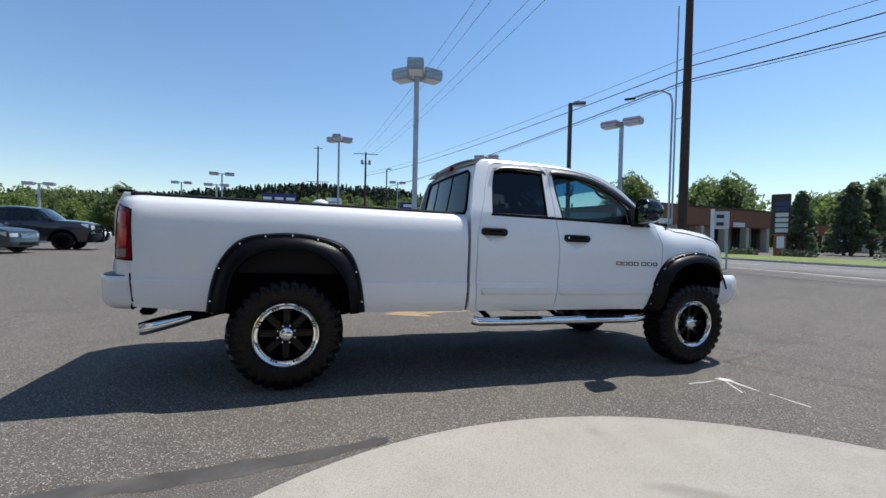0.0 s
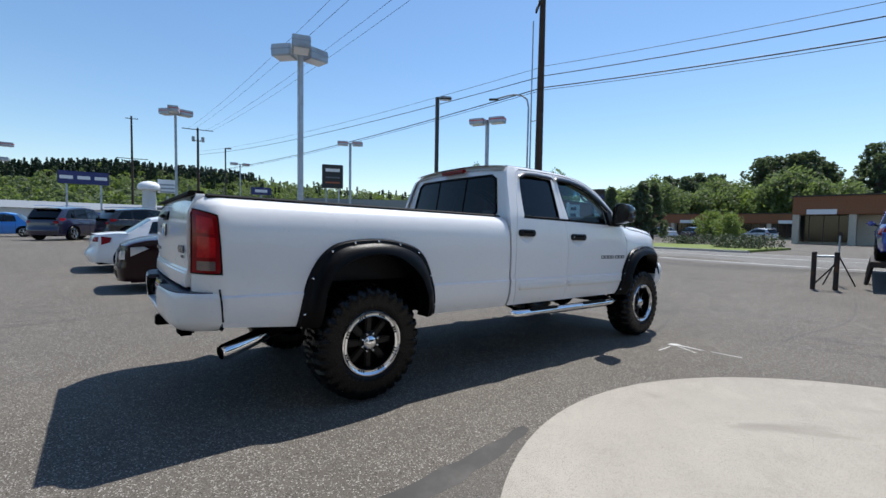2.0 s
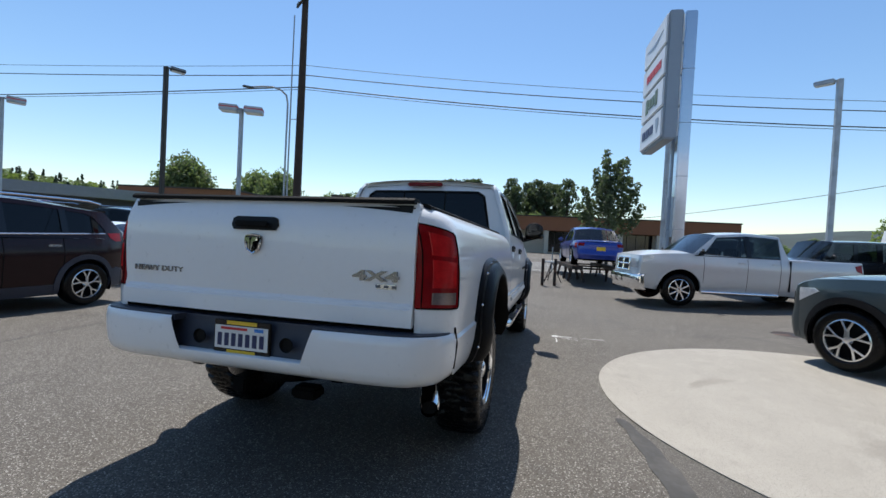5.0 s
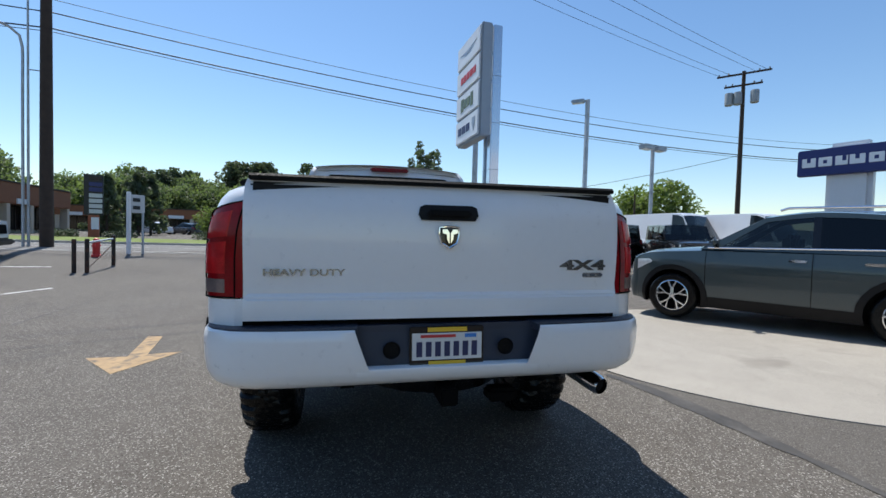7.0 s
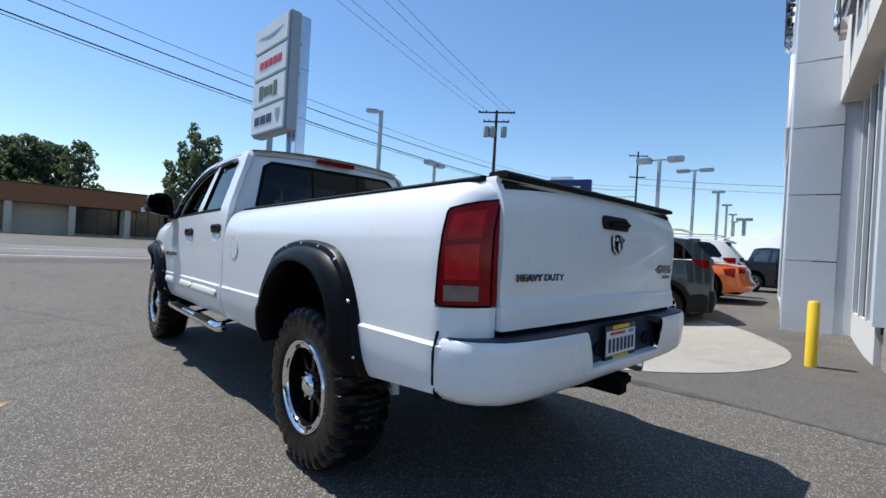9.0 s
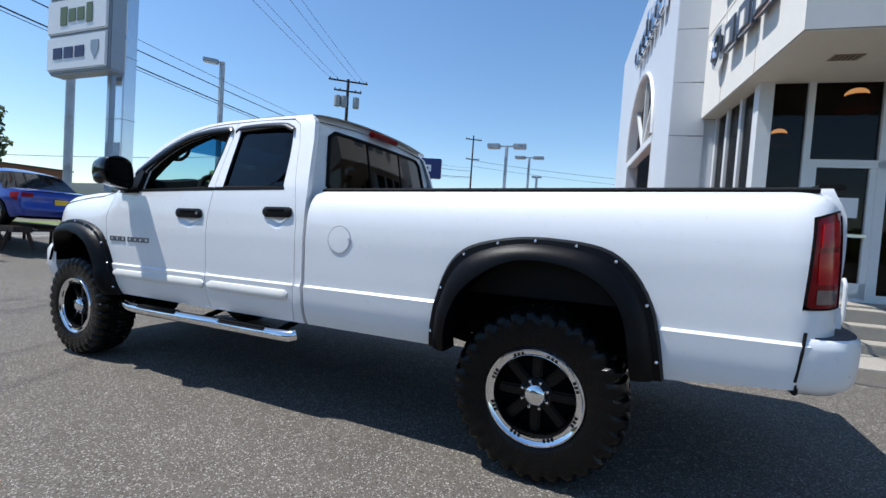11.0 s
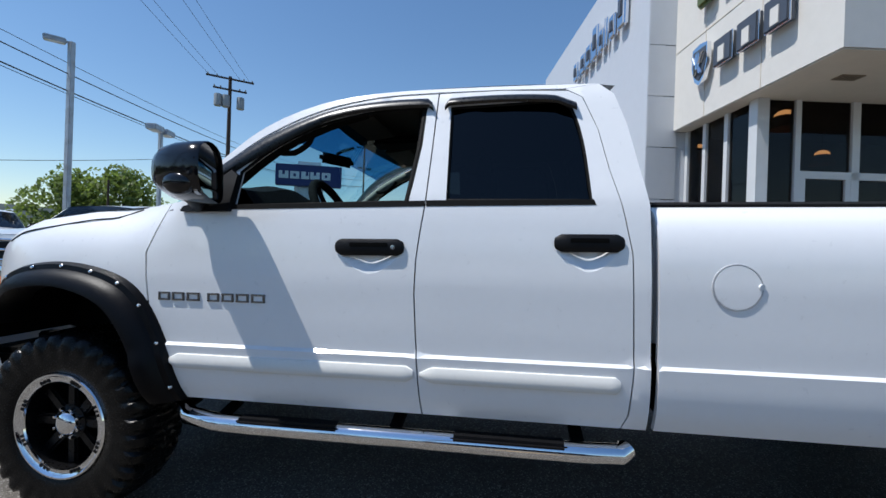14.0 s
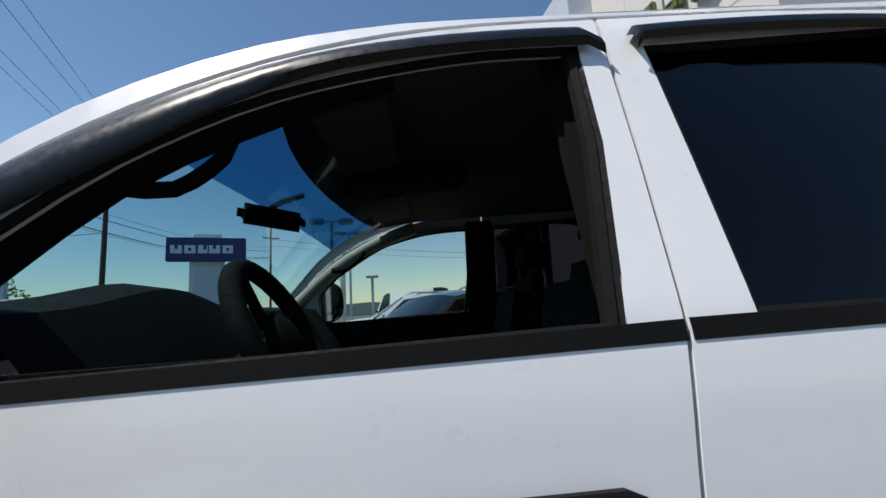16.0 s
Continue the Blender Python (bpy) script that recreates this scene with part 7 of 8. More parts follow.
# ---- dealership building ----
EF = Vector((0.986, 0.168, 0))   # out of the arched front
ES = Vector((0.168, -0.986, 0))  # along it, away from the lot
BM = Matrix((( -EF.x, ES.x, 0, 0.15), (-EF.y, ES.y, 0, 0.06), (0, 0, 1, 0), (0, 0, 0, 1)))  # local x: into the building, y: along


def bld(name, label, category="building", kind=""):
    return thing(name, label, category, BM.copy(), kind=kind)


def blk(n0, n1, s0, s1, z0, z1, bevel=0.0):
    """A block by its distances in from the front, along it, and its heights."""
    return rbox(bmesh_new(), ((n0 + n1) / 2, (s0 + s1) / 2, (z0 + z1) / 2), (abs(n1 - n0), abs(s1 - s0), abs(z1 - z0)), bevel)


FL = 0.58
B_ = bld("dealership_building", "white and silver dealership with an arched front and canopy")
# arched front wall: faces the street, opening and fan window
wall = [(6.97, -0.2), (16.2, -0.2), (16.2, 8.6), (6.97, 8.6)]
ctr, R0 = 10.9, 2.06
arch_hole = [(ctr - R0 + 0.02, 0.4)] + [(ctr - R0 * math.cos(a), 4.05 + R0 * math.sin(a)) for a in np.linspace(0, math.pi, 25)] + [(ctr + R0 - 0.02, 0.4)]
bm = panel(bmesh_new(), wall, lambda s_, z_: (2.08, s_, z_), [arch_hole], 0.6, (0.35, 0, 0))
front = part("wall_arched", bm, "panel", B_, "silver panelled front wall with an arch")
for a0, a1 in (((ctr, 4.05), (ctr, 6.05)), ((ctr, 4.05), (ctr - 1.42, 5.5)), ((ctr, 4.05), (ctr + 1.42, 5.5))):
    part("fan_bar", bar(bmesh_new(), (2.22, *a0), (2.22, *a1), 0.09, 0.10), "mullion", front)
part("transom", rbox(bmesh_new(), (2.2, ctr, 3.95), (0.25, 2 * R0, 0.22), 0.02), "mullion", front)
ring = [(2.06, ctr - (R0 + 0.06) * math.cos(a), 4.05 + (R0 + 0.06) * math.sin(a)) for a in np.linspace(0, math.pi, 29)]
part("arch_trim", tube(bmesh_new(), ring, 0.045, 8), "mullion", front)
part("fan_glass", rbox(bmesh_new(), (2.34, ctr, 5.1), (0.03, 2 * R0, 2.2)), "shopglass", front)
part("entrance_glass", rbox(bmesh_new(), (2.9, ctr, 2.1), (0.03, 2 * R0, 3.6)), "shopglass", front)
for k_ in range(5):
    part("entrance_mullion", rbox(bmesh_new(), (2.86, ctr - R0 + 0.1 + k_ * (2 * R0 - 0.2) / 4, 2.1), (0.10, 0.10, 3.6)), "mullion", front)
for z_ in (7.6,):
    for k_, (s_, w_, h_) in enumerate(((8.15, 0.42, 0.95), (8.70, 0.36, 0.62), (9.12, 0.14, 0.80), (9.42, 0.30, 0.62), (9.90, 0.42, 0.95), (10.42, 0.42, 0.66), (10.92, 0.40, 0.62), (11.25, 0.12, 0.3), (11.6, 0.36, 0.62))):
        l_ = part("name_letter", rbox(bmesh_new(), (1.98, s_, 6.72 + h_ / 2), (0.14, w_, h_), 0.05), "chrome", front, "chrome letter block")
        if w_ > 0.25:
            part("letter_slot", rbox(bmesh_new(), (1.93, s_, 6.72 + h_ / 2), (0.10, w_ * 0.45, h_ * 0.45), 0.02), "greyink", l_)
# pier facing the lot, in stacked metal panels
for k_, (z0_, z1_) in enumerate(((-0.2, 1.35), (1.35, 2.44), (2.44, 3.56), (3.56, 4.66), (4.66, 5.76), (5.76, 6.86), (6.86, 8.6))):
    part("pier_panel", blk(2.09, 2.74, 6.955, 7.3, z0_ + 0.008, z1_ - 0.008, 0.006), "panel", B_, "silver metal pier panel")
part("pier_core", blk(2.12, 2.72, 6.985, 7.3, -0.2, 8.58), "greyink", B_)
# canopy
part("canopy_block", blk(2.67, 16, 3.05, 4.95, 3.92, 8.2, 0.0), "stucco", B_, "white stucco canopy")
part("wall_side", blk(2.67, 3.10, 4.95, 7.0, 3.92, 8.2), "stucco", B_, "white stucco side wall")
part("canopy_soffit", blk(2.69, 15.9, 3.07, 4.95, 3.90, 3.915), "soffit", B_, "cream plaster soffit")
part("canopy_soffit", blk(2.69, 3.09, 4.952, 6.95, 3.90, 3.915), "soffit", B_, "cream plaster soffit")
vt_ = part("soffit_vent", blk(3.36, 3.70, 3.79, 3.98, 3.885, 3.897), "ventbrown", B_, "tan slotted soffit vent")
for k_ in range(5):
    part("vent_slot", blk(3.39 + k_ * 0.06, 3.41 + k_ * 0.06, 3.81, 3.96, 3.882, 3.886), "bronze", vt_)
for s_ in (4.45, 5.9):
    part("fascia_joint", blk(2.662, 2.672, s_ - 0.008, s_ + 0.008, 3.92, 8.2), "soffit", B_)
part("fascia_joint", blk(2.662, 2.672, 3.05, 7.0, 5.55, 5.57), "soffit", B_)
# raised blocks in place of the brand lettering
lg = part("logo_shield", prism(bmesh_new(), [(5.85 + a * 0.9, 4.86 + b) for a, b in ((-0.25, 0.36), (0, 0.40), (0.25, 0.36), (0.27, 0.0), (0.15, -0.28), (0, -0.38), (-0.15, -0.28), (-0.27, 0.0))], 2.52, 2.60, "x"), "chrome", B_, "chrome shield emblem")
part("shield_relief", prism(bmesh_new(), [(5.85 + a * 0.72, 4.87 + b * 0.8) for a, b in ((-0.25, 0.36), (0.25, 0.36), (0.27, 0.0), (0.15, -0.28), (0, -0.38), (-0.15, -0.28), (-0.27, 0.0))], 2.51, 2.53, "x"), "greyink", lg)
for y_, z_, w_, h_, r_ in ((0.0, 0.06, 0.10, 0.34, 0.0), (-0.11, 0.10, 0.07, 0.24, 0.5), (0.11, 0.10, 0.07, 0.24, -0.5), (-0.06, -0.13, 0.06, 0.18, -0.4), (0.06, -0.13, 0.06, 0.18, 0.4)):
    part("shield_facet", rbox(bmesh_new(), (2.49, 5.85 + y_, 4.87 + z_), (0.07, w_, h_), 0.025, Matrix.Rotation(r_, 3, "X") @ Matrix.Rotation(r_ * 1.2, 3, "Z")), "chrome", lg)
for k_ in range(3):
    l_ = part("sign_letter", rbox(bmesh_new(), (2.56, 5.18 - k_ * 0.60, 4.86), (0.12, 0.46, 0.46), 0.015), "greyink", B_, "dark grey letter block")
    part("letter_notch", rbox(bmesh_new(), (2.50, 5.18 - k_ * 0.60, 4.80), (0.03, 0.16, 0.26)), "stucco", l_)
    part("letter_edge", rbox(bmesh_new(), (2.54, 5.18 - k_ * 0.60, 4.86), (0.03, 0.49, 0.49), 0.01), "alloy", l_)
for k_, (w_, h_) in enumerate(((0.42, 0.80), (0.40, 0.56), (0.40, 0.56), (0.42, 0.80))):
    l_ = part("sign_letter", rbox(bmesh_new(), (2.55, 5.75 - k_ * 0.58, 6.35), (0.14, w_, h_), 0.05), "olive", B_, "olive green letter block")
    part("letter_notch", rbox(bmesh_new(), (2.47, 5.75 - k_ * 0.58, 6.35), (0.03, w_ * 0.4, h_ * 0.4), 0.03), "stucco", l_)
# glazed walls under the canopy
part("corner_post", blk(2.90, 3.10, 4.80, 5.0, FL, 3.90), "mullion", B_)
part("pier_return", blk(2.742, 3.06, 6.98, 7.3, -0.2, 3.90), "panel", B_)
part("sill_wall", blk(2.95, 3.15, 5.0, 6.98, -0.2, FL), "stucco", B_)
for s_ in (5.65, 6.3, 6.92):
    part("side_mullion", blk(2.94, 3.06, s_ - 0.05, s_ + 0.05, FL, 3.90), "mullion", B_)
part("side_glass", blk(2.99, 3.01, 5.0, 6.97, FL, 3.90), "shopglass", B_)
for n_, w_ in ((3.62, 0.09), (4.60, 0.13), (5.66, 0.09), (6.7, 0.09), (7.8, 0.09), (9.2, 0.09), (10.6, 0.09), (12.0, 0.09)):
    part("front_mullion", blk(n_ - w_ / 2, n_ + w_ / 2, 4.83, 4.95, FL, 3.90), "mullion", B_)
part("transom_bar", blk(3.62, 5.66, 4.83, 4.95, 2.60, 2.72), "mullion", B_)
part("front_glass", blk(3.1, 14, 4.88, 4.90, FL, 3.90), "shopglass", B_)
part("sill_bar", blk(3.1, 14, 4.84, 4.94, FL, FL + 0.12), "mullion", B_)
dr = part("entrance_door", blk(3.68, 4.54, 4.84, 4.90, FL + 0.05, FL + 0.28), "mullion", B_, "white aluminium glass door")
for n_ in (3.72, 4.50):
    part("door_stile", blk(n_ - 0.05, n_ + 0.05, 4.84, 4.90, FL + 0.05, 2.60), "mullion", dr)
part("push_bar", blk(3.75, 4.45, 4.78, 4.82, 1.55, 1.60), "alloy", dr)
part("door_notice", blk(3.85, 4.35, 4.855, 4.865, 1.85, 2.15), "signwhite", dr)
# showroom inside
part("showroom_floor", blk(3.0, 14, 4.95, 13.6, FL - 0.1, FL), "pad", B_)
# walls and ceiling coloured near black to stand for the unlit room
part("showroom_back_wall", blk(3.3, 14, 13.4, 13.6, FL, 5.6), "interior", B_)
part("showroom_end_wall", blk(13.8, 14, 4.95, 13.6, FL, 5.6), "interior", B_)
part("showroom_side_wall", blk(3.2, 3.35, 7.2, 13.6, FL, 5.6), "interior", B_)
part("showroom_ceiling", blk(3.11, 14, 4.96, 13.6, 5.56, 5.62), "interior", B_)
part("reception_desk", blk(6.0, 8.5, 8.5, 9.3, FL, FL + 1.1, 0.02), "dock", B_)
part("main_roof", blk(3.1, 16, 4.95, 16.2, 8.0, 8.18), "stucco", B_)
part("wall_rear", blk(15.8, 16, 3.1, 16.2, -0.2, 8.2), "stucco", B_)
part("wall_far", blk(2.45, 16, 16.0, 16.2, -0.2, 8.4), "stucco", B_)
em_ = bpy.data.materials.new("warm_lamp_glow")
em_.use_nodes = True
em_.node_tree.nodes["Principled BSDF"].inputs["Emission Color"].default_value = (1.0, 0.62, 0.30, 1)
em_.node_tree.nodes["Principled BSDF"].inputs["Emission Strength"].default_value = 5.0
for n_, s_ in ((5.7, 7.75), (5.72, 11.1), (9.75, 11.26), (9.75, 7.8)):
    L_1 = thing("pendant_lamp", "copper dome pendant lamp in the showroom", "lamp", BM @ Matrix.Translation((n_, s_, 4.28)), group="showroom pendants")
    sh_ = part("shade", lathe(bmesh_new(), [(0.19, 0.30), (0.25, 0.22), (0.31, 0.10), (0.34, 0.0), (0.345, 0.0), (0.32, 0.10), (0.26, 0.23), (0.20, 0.31)], 24), mat("copper_shade", (0.55, 0.25, 0.12), 0.3, 0.9, vary=0.1) if (n_, s_) == (5.7, 7.75) else bpy.data.materials["copper_shade"], L_1)
    sh_.matrix_basis = pose(0, 0, 0, 90, 0, 0)
    part("bulb", lathe(bmesh_new(), [(0.05, 0.46), (0.13, 0.43), (0.19, 0.37), (0.20, 0.30), (0.17, 0.29), (0.001, 0.28)], 20), em_, L_1).matrix_basis = pose(0, 0, 0, 90, 0, 0)
    part("stem", tube(bmesh_new(), [(0, 0, 0.44), (0, 0, 1.28)], 0.012, 6), "bronze", L_1)
# steps up to the door
St = bld("entrance_steps", "three broad concrete steps up to the glass door", "steps")
for k_ in range(3):
    part("step", blk(3.0, 7.5, 3.15 + k_ * 0.36, 4.86, 0.05 + k_ * 0.165, 0.22 + k_ * 0.165, 0.012), "concrete", St)
part("landing", blk(3.0, 7.5, 4.22, 4.86, 0.3, FL, 0.01), "concrete", St)
thing("pavement", "pale concrete apron before the entrance steps", "pavement", BM.copy(), blk(2.9, 7.6, 2.3, 3.2, -0.1, 0.10, 0.01), "concrete", kind="structure")
Hr = bld("handrail", "white tubular steel handrail beside the steps", "handrail")
for n_ in (3.30,):
    part("rail", tube(bmesh_new(), smooth_line([(n_, 4.75, 1.50), (n_, 4.30, 1.48), (n_, 3.22, 0.98), (n_, 3.02, 0.98), (n_, 2.98, 0.92), (n_, 2.98, 0.50), (n_, 3.04, 0.46), (n_, 3.22, 0.48), (n_, 4.30, 0.98), (n_, 4.75, 1.0)], 0.06), 0.022, 8), "mullion", Hr)
    for s_, z0_, z1_ in ((4.6, FL, 1.5), (3.5, 0.2, 1.12)):
        part("post", tube(bmesh_new(), [(n_, s_, z0_), (n_, s_, z1_)], 0.022, 8), "mullion", Hr)
Bo = thing("bollard", "bright yellow steel safety bollard", "bollard", Matrix.Translation((-1.43, -4.6, g(-1.43, -4.6))))
part("pipe", tube(bmesh_new(), [(0, 0, -0.1), (0, 0, 0.74), (0, 0, 0.77)], [0.058, 0.058, 0.042], 20), "yellow", Bo)


# ---- parked vehicles ----
def car_wheel(parent, x, y, r, side, spokes, rim_mat="alloy", wide=0.22):
    w = new("wheel")
    w.parent = parent
    w.matrix_basis = pose(x, y, r, 0, 0, 0 if side > 0 else 180)
    rr = r * 0.66
    h = wide / 2
    bm = lathe(bmesh_new(), [(rr - 0.01, h * 0.8), (rr + 0.02, h), (r * 0.88, h), (r * 0.97, h * 0.78), (r, h * 0.5), (r, -h * 0.5), (r * 0.95, -h), (rr, -h)], 36)
    part("tyre", bm, "tyre", w)
    bm = lathe(bmesh_new(), [(rr + 0.004, h * 0.86), (rr - 0.012, h * 0.92), (rr - 0.03, h * 0.7), (rr - 0.03, -h)], 36)
    rim = part("rim", bm, rim_mat, w)
    bm = lathe(bmesh_new(), [(0.001, h * 0.18), (rr * 0.9, h * 0.05)], 24)
    part("brake_disc", bm, "under", rim)
    for k in range(spokes):
        a = 2 * math.pi * k / spokes + 0.3
        bm = bmesh_new()
        rot = Matrix.Rotation(-a, 3, "Y")
        if spokes <= 6:
            at_ = lambda q, d, y: (rr * q * math.cos(a + d), h * y, rr * q * math.sin(a + d))
            bar(bm, at_(0.12, 0, 0.80), at_(0.50, 0, 0.76), rr * 0.20, h * 0.2, 0.006)
            for d in (-0.26, 0.26):
                bar(bm, at_(0.44, 0.1 * d, 0.76), at_(0.98, d, 0.72), rr * 0.15, h * 0.2, 0.006)
        else:
            rbox(bm, (rr * 0.52 * math.cos(a), h * 0.72, rr * 0.52 * math.sin(a)), (rr * 0.95, h * 0.22, rr * (1.25 / spokes)), 0.006, rot, 1)
        part("spoke", bm, rim_mat, rim)
    bm = lathe(bmesh_new(), [(0.0005, h * 0.9), (rr * 0.16, h * 0.88), (rr * 0.22, h * 0.6)], 16)
    part("centre_cap", bm, rim_mat, rim)
    return w


def vehicle(name, label, category, m, paint, L, W, H, wb, r, style, spokes=5, rim="alloy", clad=None, shift=0.0, group="", belt=None, plate="orangeplate", lift=0.0, glass_mat="carglass", bright="chrome", bull_bar=False):
    """A parked car, van or pickup; x forward, the origin on the ground below its middle."""
    V = thing(name, label, category, m, group=group)
    zb = r * 0.62 + lift
    hl = L / 2
    e = {"sedan": 0.34, "suv": 0.26, "pickup": 0.20, "box": 0.12}.get(style, 0.26)
    nn = {"sedan": 2.3, "suv": 2.6, "pickup": 3.2, "box": 4.0}.get(style, 2.8)
    rise = {"sedan": 0.05, "suv": 0.07}.get(style, 0.0)
    xf, xr = hl - e, -hl + e
    wf, wr = wb / 2 + shift, -wb / 2 + shift
    bz = belt or H * 0.60
    if style == "sedan":
        cowl, deck = 0.17 * L, -0.30 * L
        nose, hoodz, tailz = bz * 0.76, bz * 0.97, bz * 1.05
        gl = [(cowl + 0.12, bz), (0.02 * L, H * 0.965), (-0.09 * L, H * 0.99), (-0.21 * L, H * 0.925), (deck - 0.10, bz + 0.06)]
        wins = [(0.04 * L, -0.075 * L, 0.0, 0.0), (-0.085 * L, -0.225 * L, 0.0, 0.10)]
    elif style == "suv":
        cowl, deck = 0.225 * L, None
        nose, hoodz, tailz = bz * 0.84, bz * 0.98, bz
        gl = [(cowl + 0.02, bz), (0.055 * L, H * 0.945), (-0.10 * L, H * 0.985), (-0.385 * L, H * 0.915), (-0.462 * L, bz + 0.10)]
        wins = [(0.07 * L, -0.068 * L, 0, 0), (-0.078 * L, -0.235 * L, 0, 0), (-0.247 * L, -0.375 * L, 0, 0.30)]
    elif style == "box":
        cowl, deck = 0.17 * L, None
        nose, hoodz, tailz = bz * 0.92, bz * 0.98, bz
        gl = [(cowl + 0.02, bz), (0.10 * L, H * 0.965), (-0.15 * L, H * 0.985), (-0.42 * L, H * 0.985), (-0.445 * L, bz)]
        wins = [(0.105 * L, -0.04 * L, 0, 0), (-0.06 * L, -0.20 * L, 0, 0), (-0.23 * L, -0.40 * L, 0, 0)]
    elif style == "pickup":
        cowl, deck = 0.27 * L, -0.145 * L
        nose, hoodz, tailz = bz * 0.97, bz * 1.05, bz * 1.0
        gl = [(cowl, bz), (0.155 * L, H * 0.955), (0.02 * L, H * 0.99), (-0.115 * L, H * 0.97), (deck, bz)]
        wins = [(0.16 * L, 0.030 * L, 0, 0), (0.015 * L, -0.112 * L, 0, 0)]
    else:
        cowl, deck = 0.36 * L, None
        bz = belt or H * 0.50
        nose, hoodz, tailz = bz * 0.80, bz * 0.96, bz
        gl = [(cowl, bz), (0.25 * L, H * 0.93), (0.15 * L, H * 0.985), (-0.45 * L, H * 0.985), (-0.485 * L, bz)]
        wins = [(0.27 * L, 0.15 * L, 0, 0)]

    top = smooth_line([(xf, nose)] + [(hl * 0.78, nose + (hoodz - nose) * 0.62), (cowl, hoodz)], 0.1)
    if deck is not None and style == "sedan":
        top = top + [(deck, bz + 0.05)] + [(xr + 0.10, tailz), (xr, tailz - 0.04)]
    elif style == "pickup":
        top = top + [(deck, bz), (xr, bz)]
    else:
        top = top + [(xr, bz)]

    def half(x, z):
        if z <= bz:
            s = np.interp((z - zb) / (bz - zb), (0, 0.12, 0.30, 0.55, 0.74, 0.80, 1), (0.90, 0.955, 0.978, 0.985, 1.0, 0.992, 0.945))
        else:
            tum = {"box": 0.10, "van": 0.10}.get(style, 0.30)
            s = 0.945 - tum * (z - bz) / (W / 2)
        ax = abs(x) / hl
        return float(W / 2 * s * (1 - (0.20 if style in ("box", "van", "pickup") else 0.30) * max(0.0, (ax - 0.60) / 0.40) ** 2.2))

    def arch(cx, ra):
        a0 = math.asin(max(-0.99, min(0.99, (zb - r) / ra)))
        return [(cx + ra * math.cos(a), r + ra * math.sin(a)) for a in np.linspace(math.pi - a0, a0, 15)]
    ra = r * (1.30 if style in ("box", "pickup") else 1.18)
    low = [(xr, zb + 0.06)] + arch(wr, ra) + arch(wf, ra) + [(xf, zb + 0.04)] + top
    low = [(p[0], max(p[1], zb)) for p in low]
    roofline = smooth_line(gl[1:4], 0.10)
    edge = [gl[0]] + roofline + [gl[4]]
    eave = lambda x: float(np.interp(-x, [-p[0] for p in edge], [p[1] for p in edge]))
    sill_z = lambda x: bz + 0.035 + rise * (gl[0][0] - x) / (gl[0][0] - gl[4][0])
    for s in (1, -1):
        at = lambda x, z: (x, s * half(x, z), z)
        body = part("body_side", panel(bmesh_new(), low, at, step=0.10, depth=(0, -s * 0.05, 0)), paint, V)
        if clad:
            for cx in (wf, wr):
                ring = arch(cx, ra + 0.07) + arch(cx, ra - 0.012)[::-1]
                ring = [(max(xr + 0.01, min(xf - 0.01, p[0])), max(p[1], zb)) for p in ring]
                part("arch_trim", panel(bmesh_new(), ring, lambda x, z: (x, s * (half(x, z) + 0.014), z), step=0.06, depth=(0, -s * 0.05, 0)), clad, body)
            tail = [(xr + 0.002, zb + 0.06), (wr - ra + 0.03, zb + 0.06), (wr - ra + 0.01, zb + 0.36), (xr + 0.12, zb + 0.40), (xr + 0.002, zb + 0.36)]
            part("bumper_side", panel(bmesh_new(), tail, lambda x, z: (x, s * (half(x, z) + 0.010), z), step=0.08, depth=(0, -s * 0.04, 0)), clad, body)
            sill = [(wr + ra, zb), (wf - ra, zb), (wf - ra - 0.03, zb + 0.17), (wr + ra + 0.03, zb + 0.17)]
            part("sill_trim", panel(bmesh_new(), sill, lambda x, z: (x, s * (half(x, z) + 0.008), z), step=0.12, depth=(0, -s * 0.04, 0)), clad, body)
        # greenhouse side with its window openings
        holes = []
        for a, b, _, cut in wins:
            zt = lambda x: eave(x) - 0.065
            zl = sill_z(a)
            poly = [(a if a < wins[0][0] - 0.01 else a, zl)]
            front = a
            if (a, b) == wins[0][:2]:
                fx = gl[0][0] - (0.30 if style != "van" else 0.18)
                poly = [(fx, zl), (gl[1][0] - 0.02, zt(gl[1][0] - 0.02))]
            else:
                poly = [(a, zl), (a, zt(a))]
            bb = b + (cut if cut else 0)
            poly += [((poly[-1][0] + bb) / 2, zt((poly[-1][0] + bb) / 2)), (bb, zt(bb))]
            zl = sill_z(b)
            if cut > 0.2:
                hz_ = zt(bb) - zl
                poly += [(bb - 0.42 * cut, zl + 0.80 * hz_), (bb - 0.75 * cut, zl + 0.48 * hz_), (b - 0.01, zl + 0.16 * hz_), (b - 0.005, zl + 0.05 * hz_), (b + 0.03, zl)]
            else:
                poly += [(b, zl)]
            holes.append(poly)
        out = [(gl[0][0], bz)] + roofline + [(gl[4][0], gl[4][1])] + ([(gl[4][0], bz)] if gl[4][1] > bz + 0.01 else [])
        fr = part("window_frame", panel(bmesh_new(), out, at, holes, 0.09, (0, -s * 0.04, 0)), paint, V)
        for k_, h_ in enumerate(holes):
            part("window", panel(bmesh_new(), h_, lambda x, z: (x, s * (half(x, z) - 0.012), z), step=0.07, depth=(0, -s * 0.01, 0), rim=False), "privacy" if style == "suv" and k_ > 0 else glass_mat, fr)
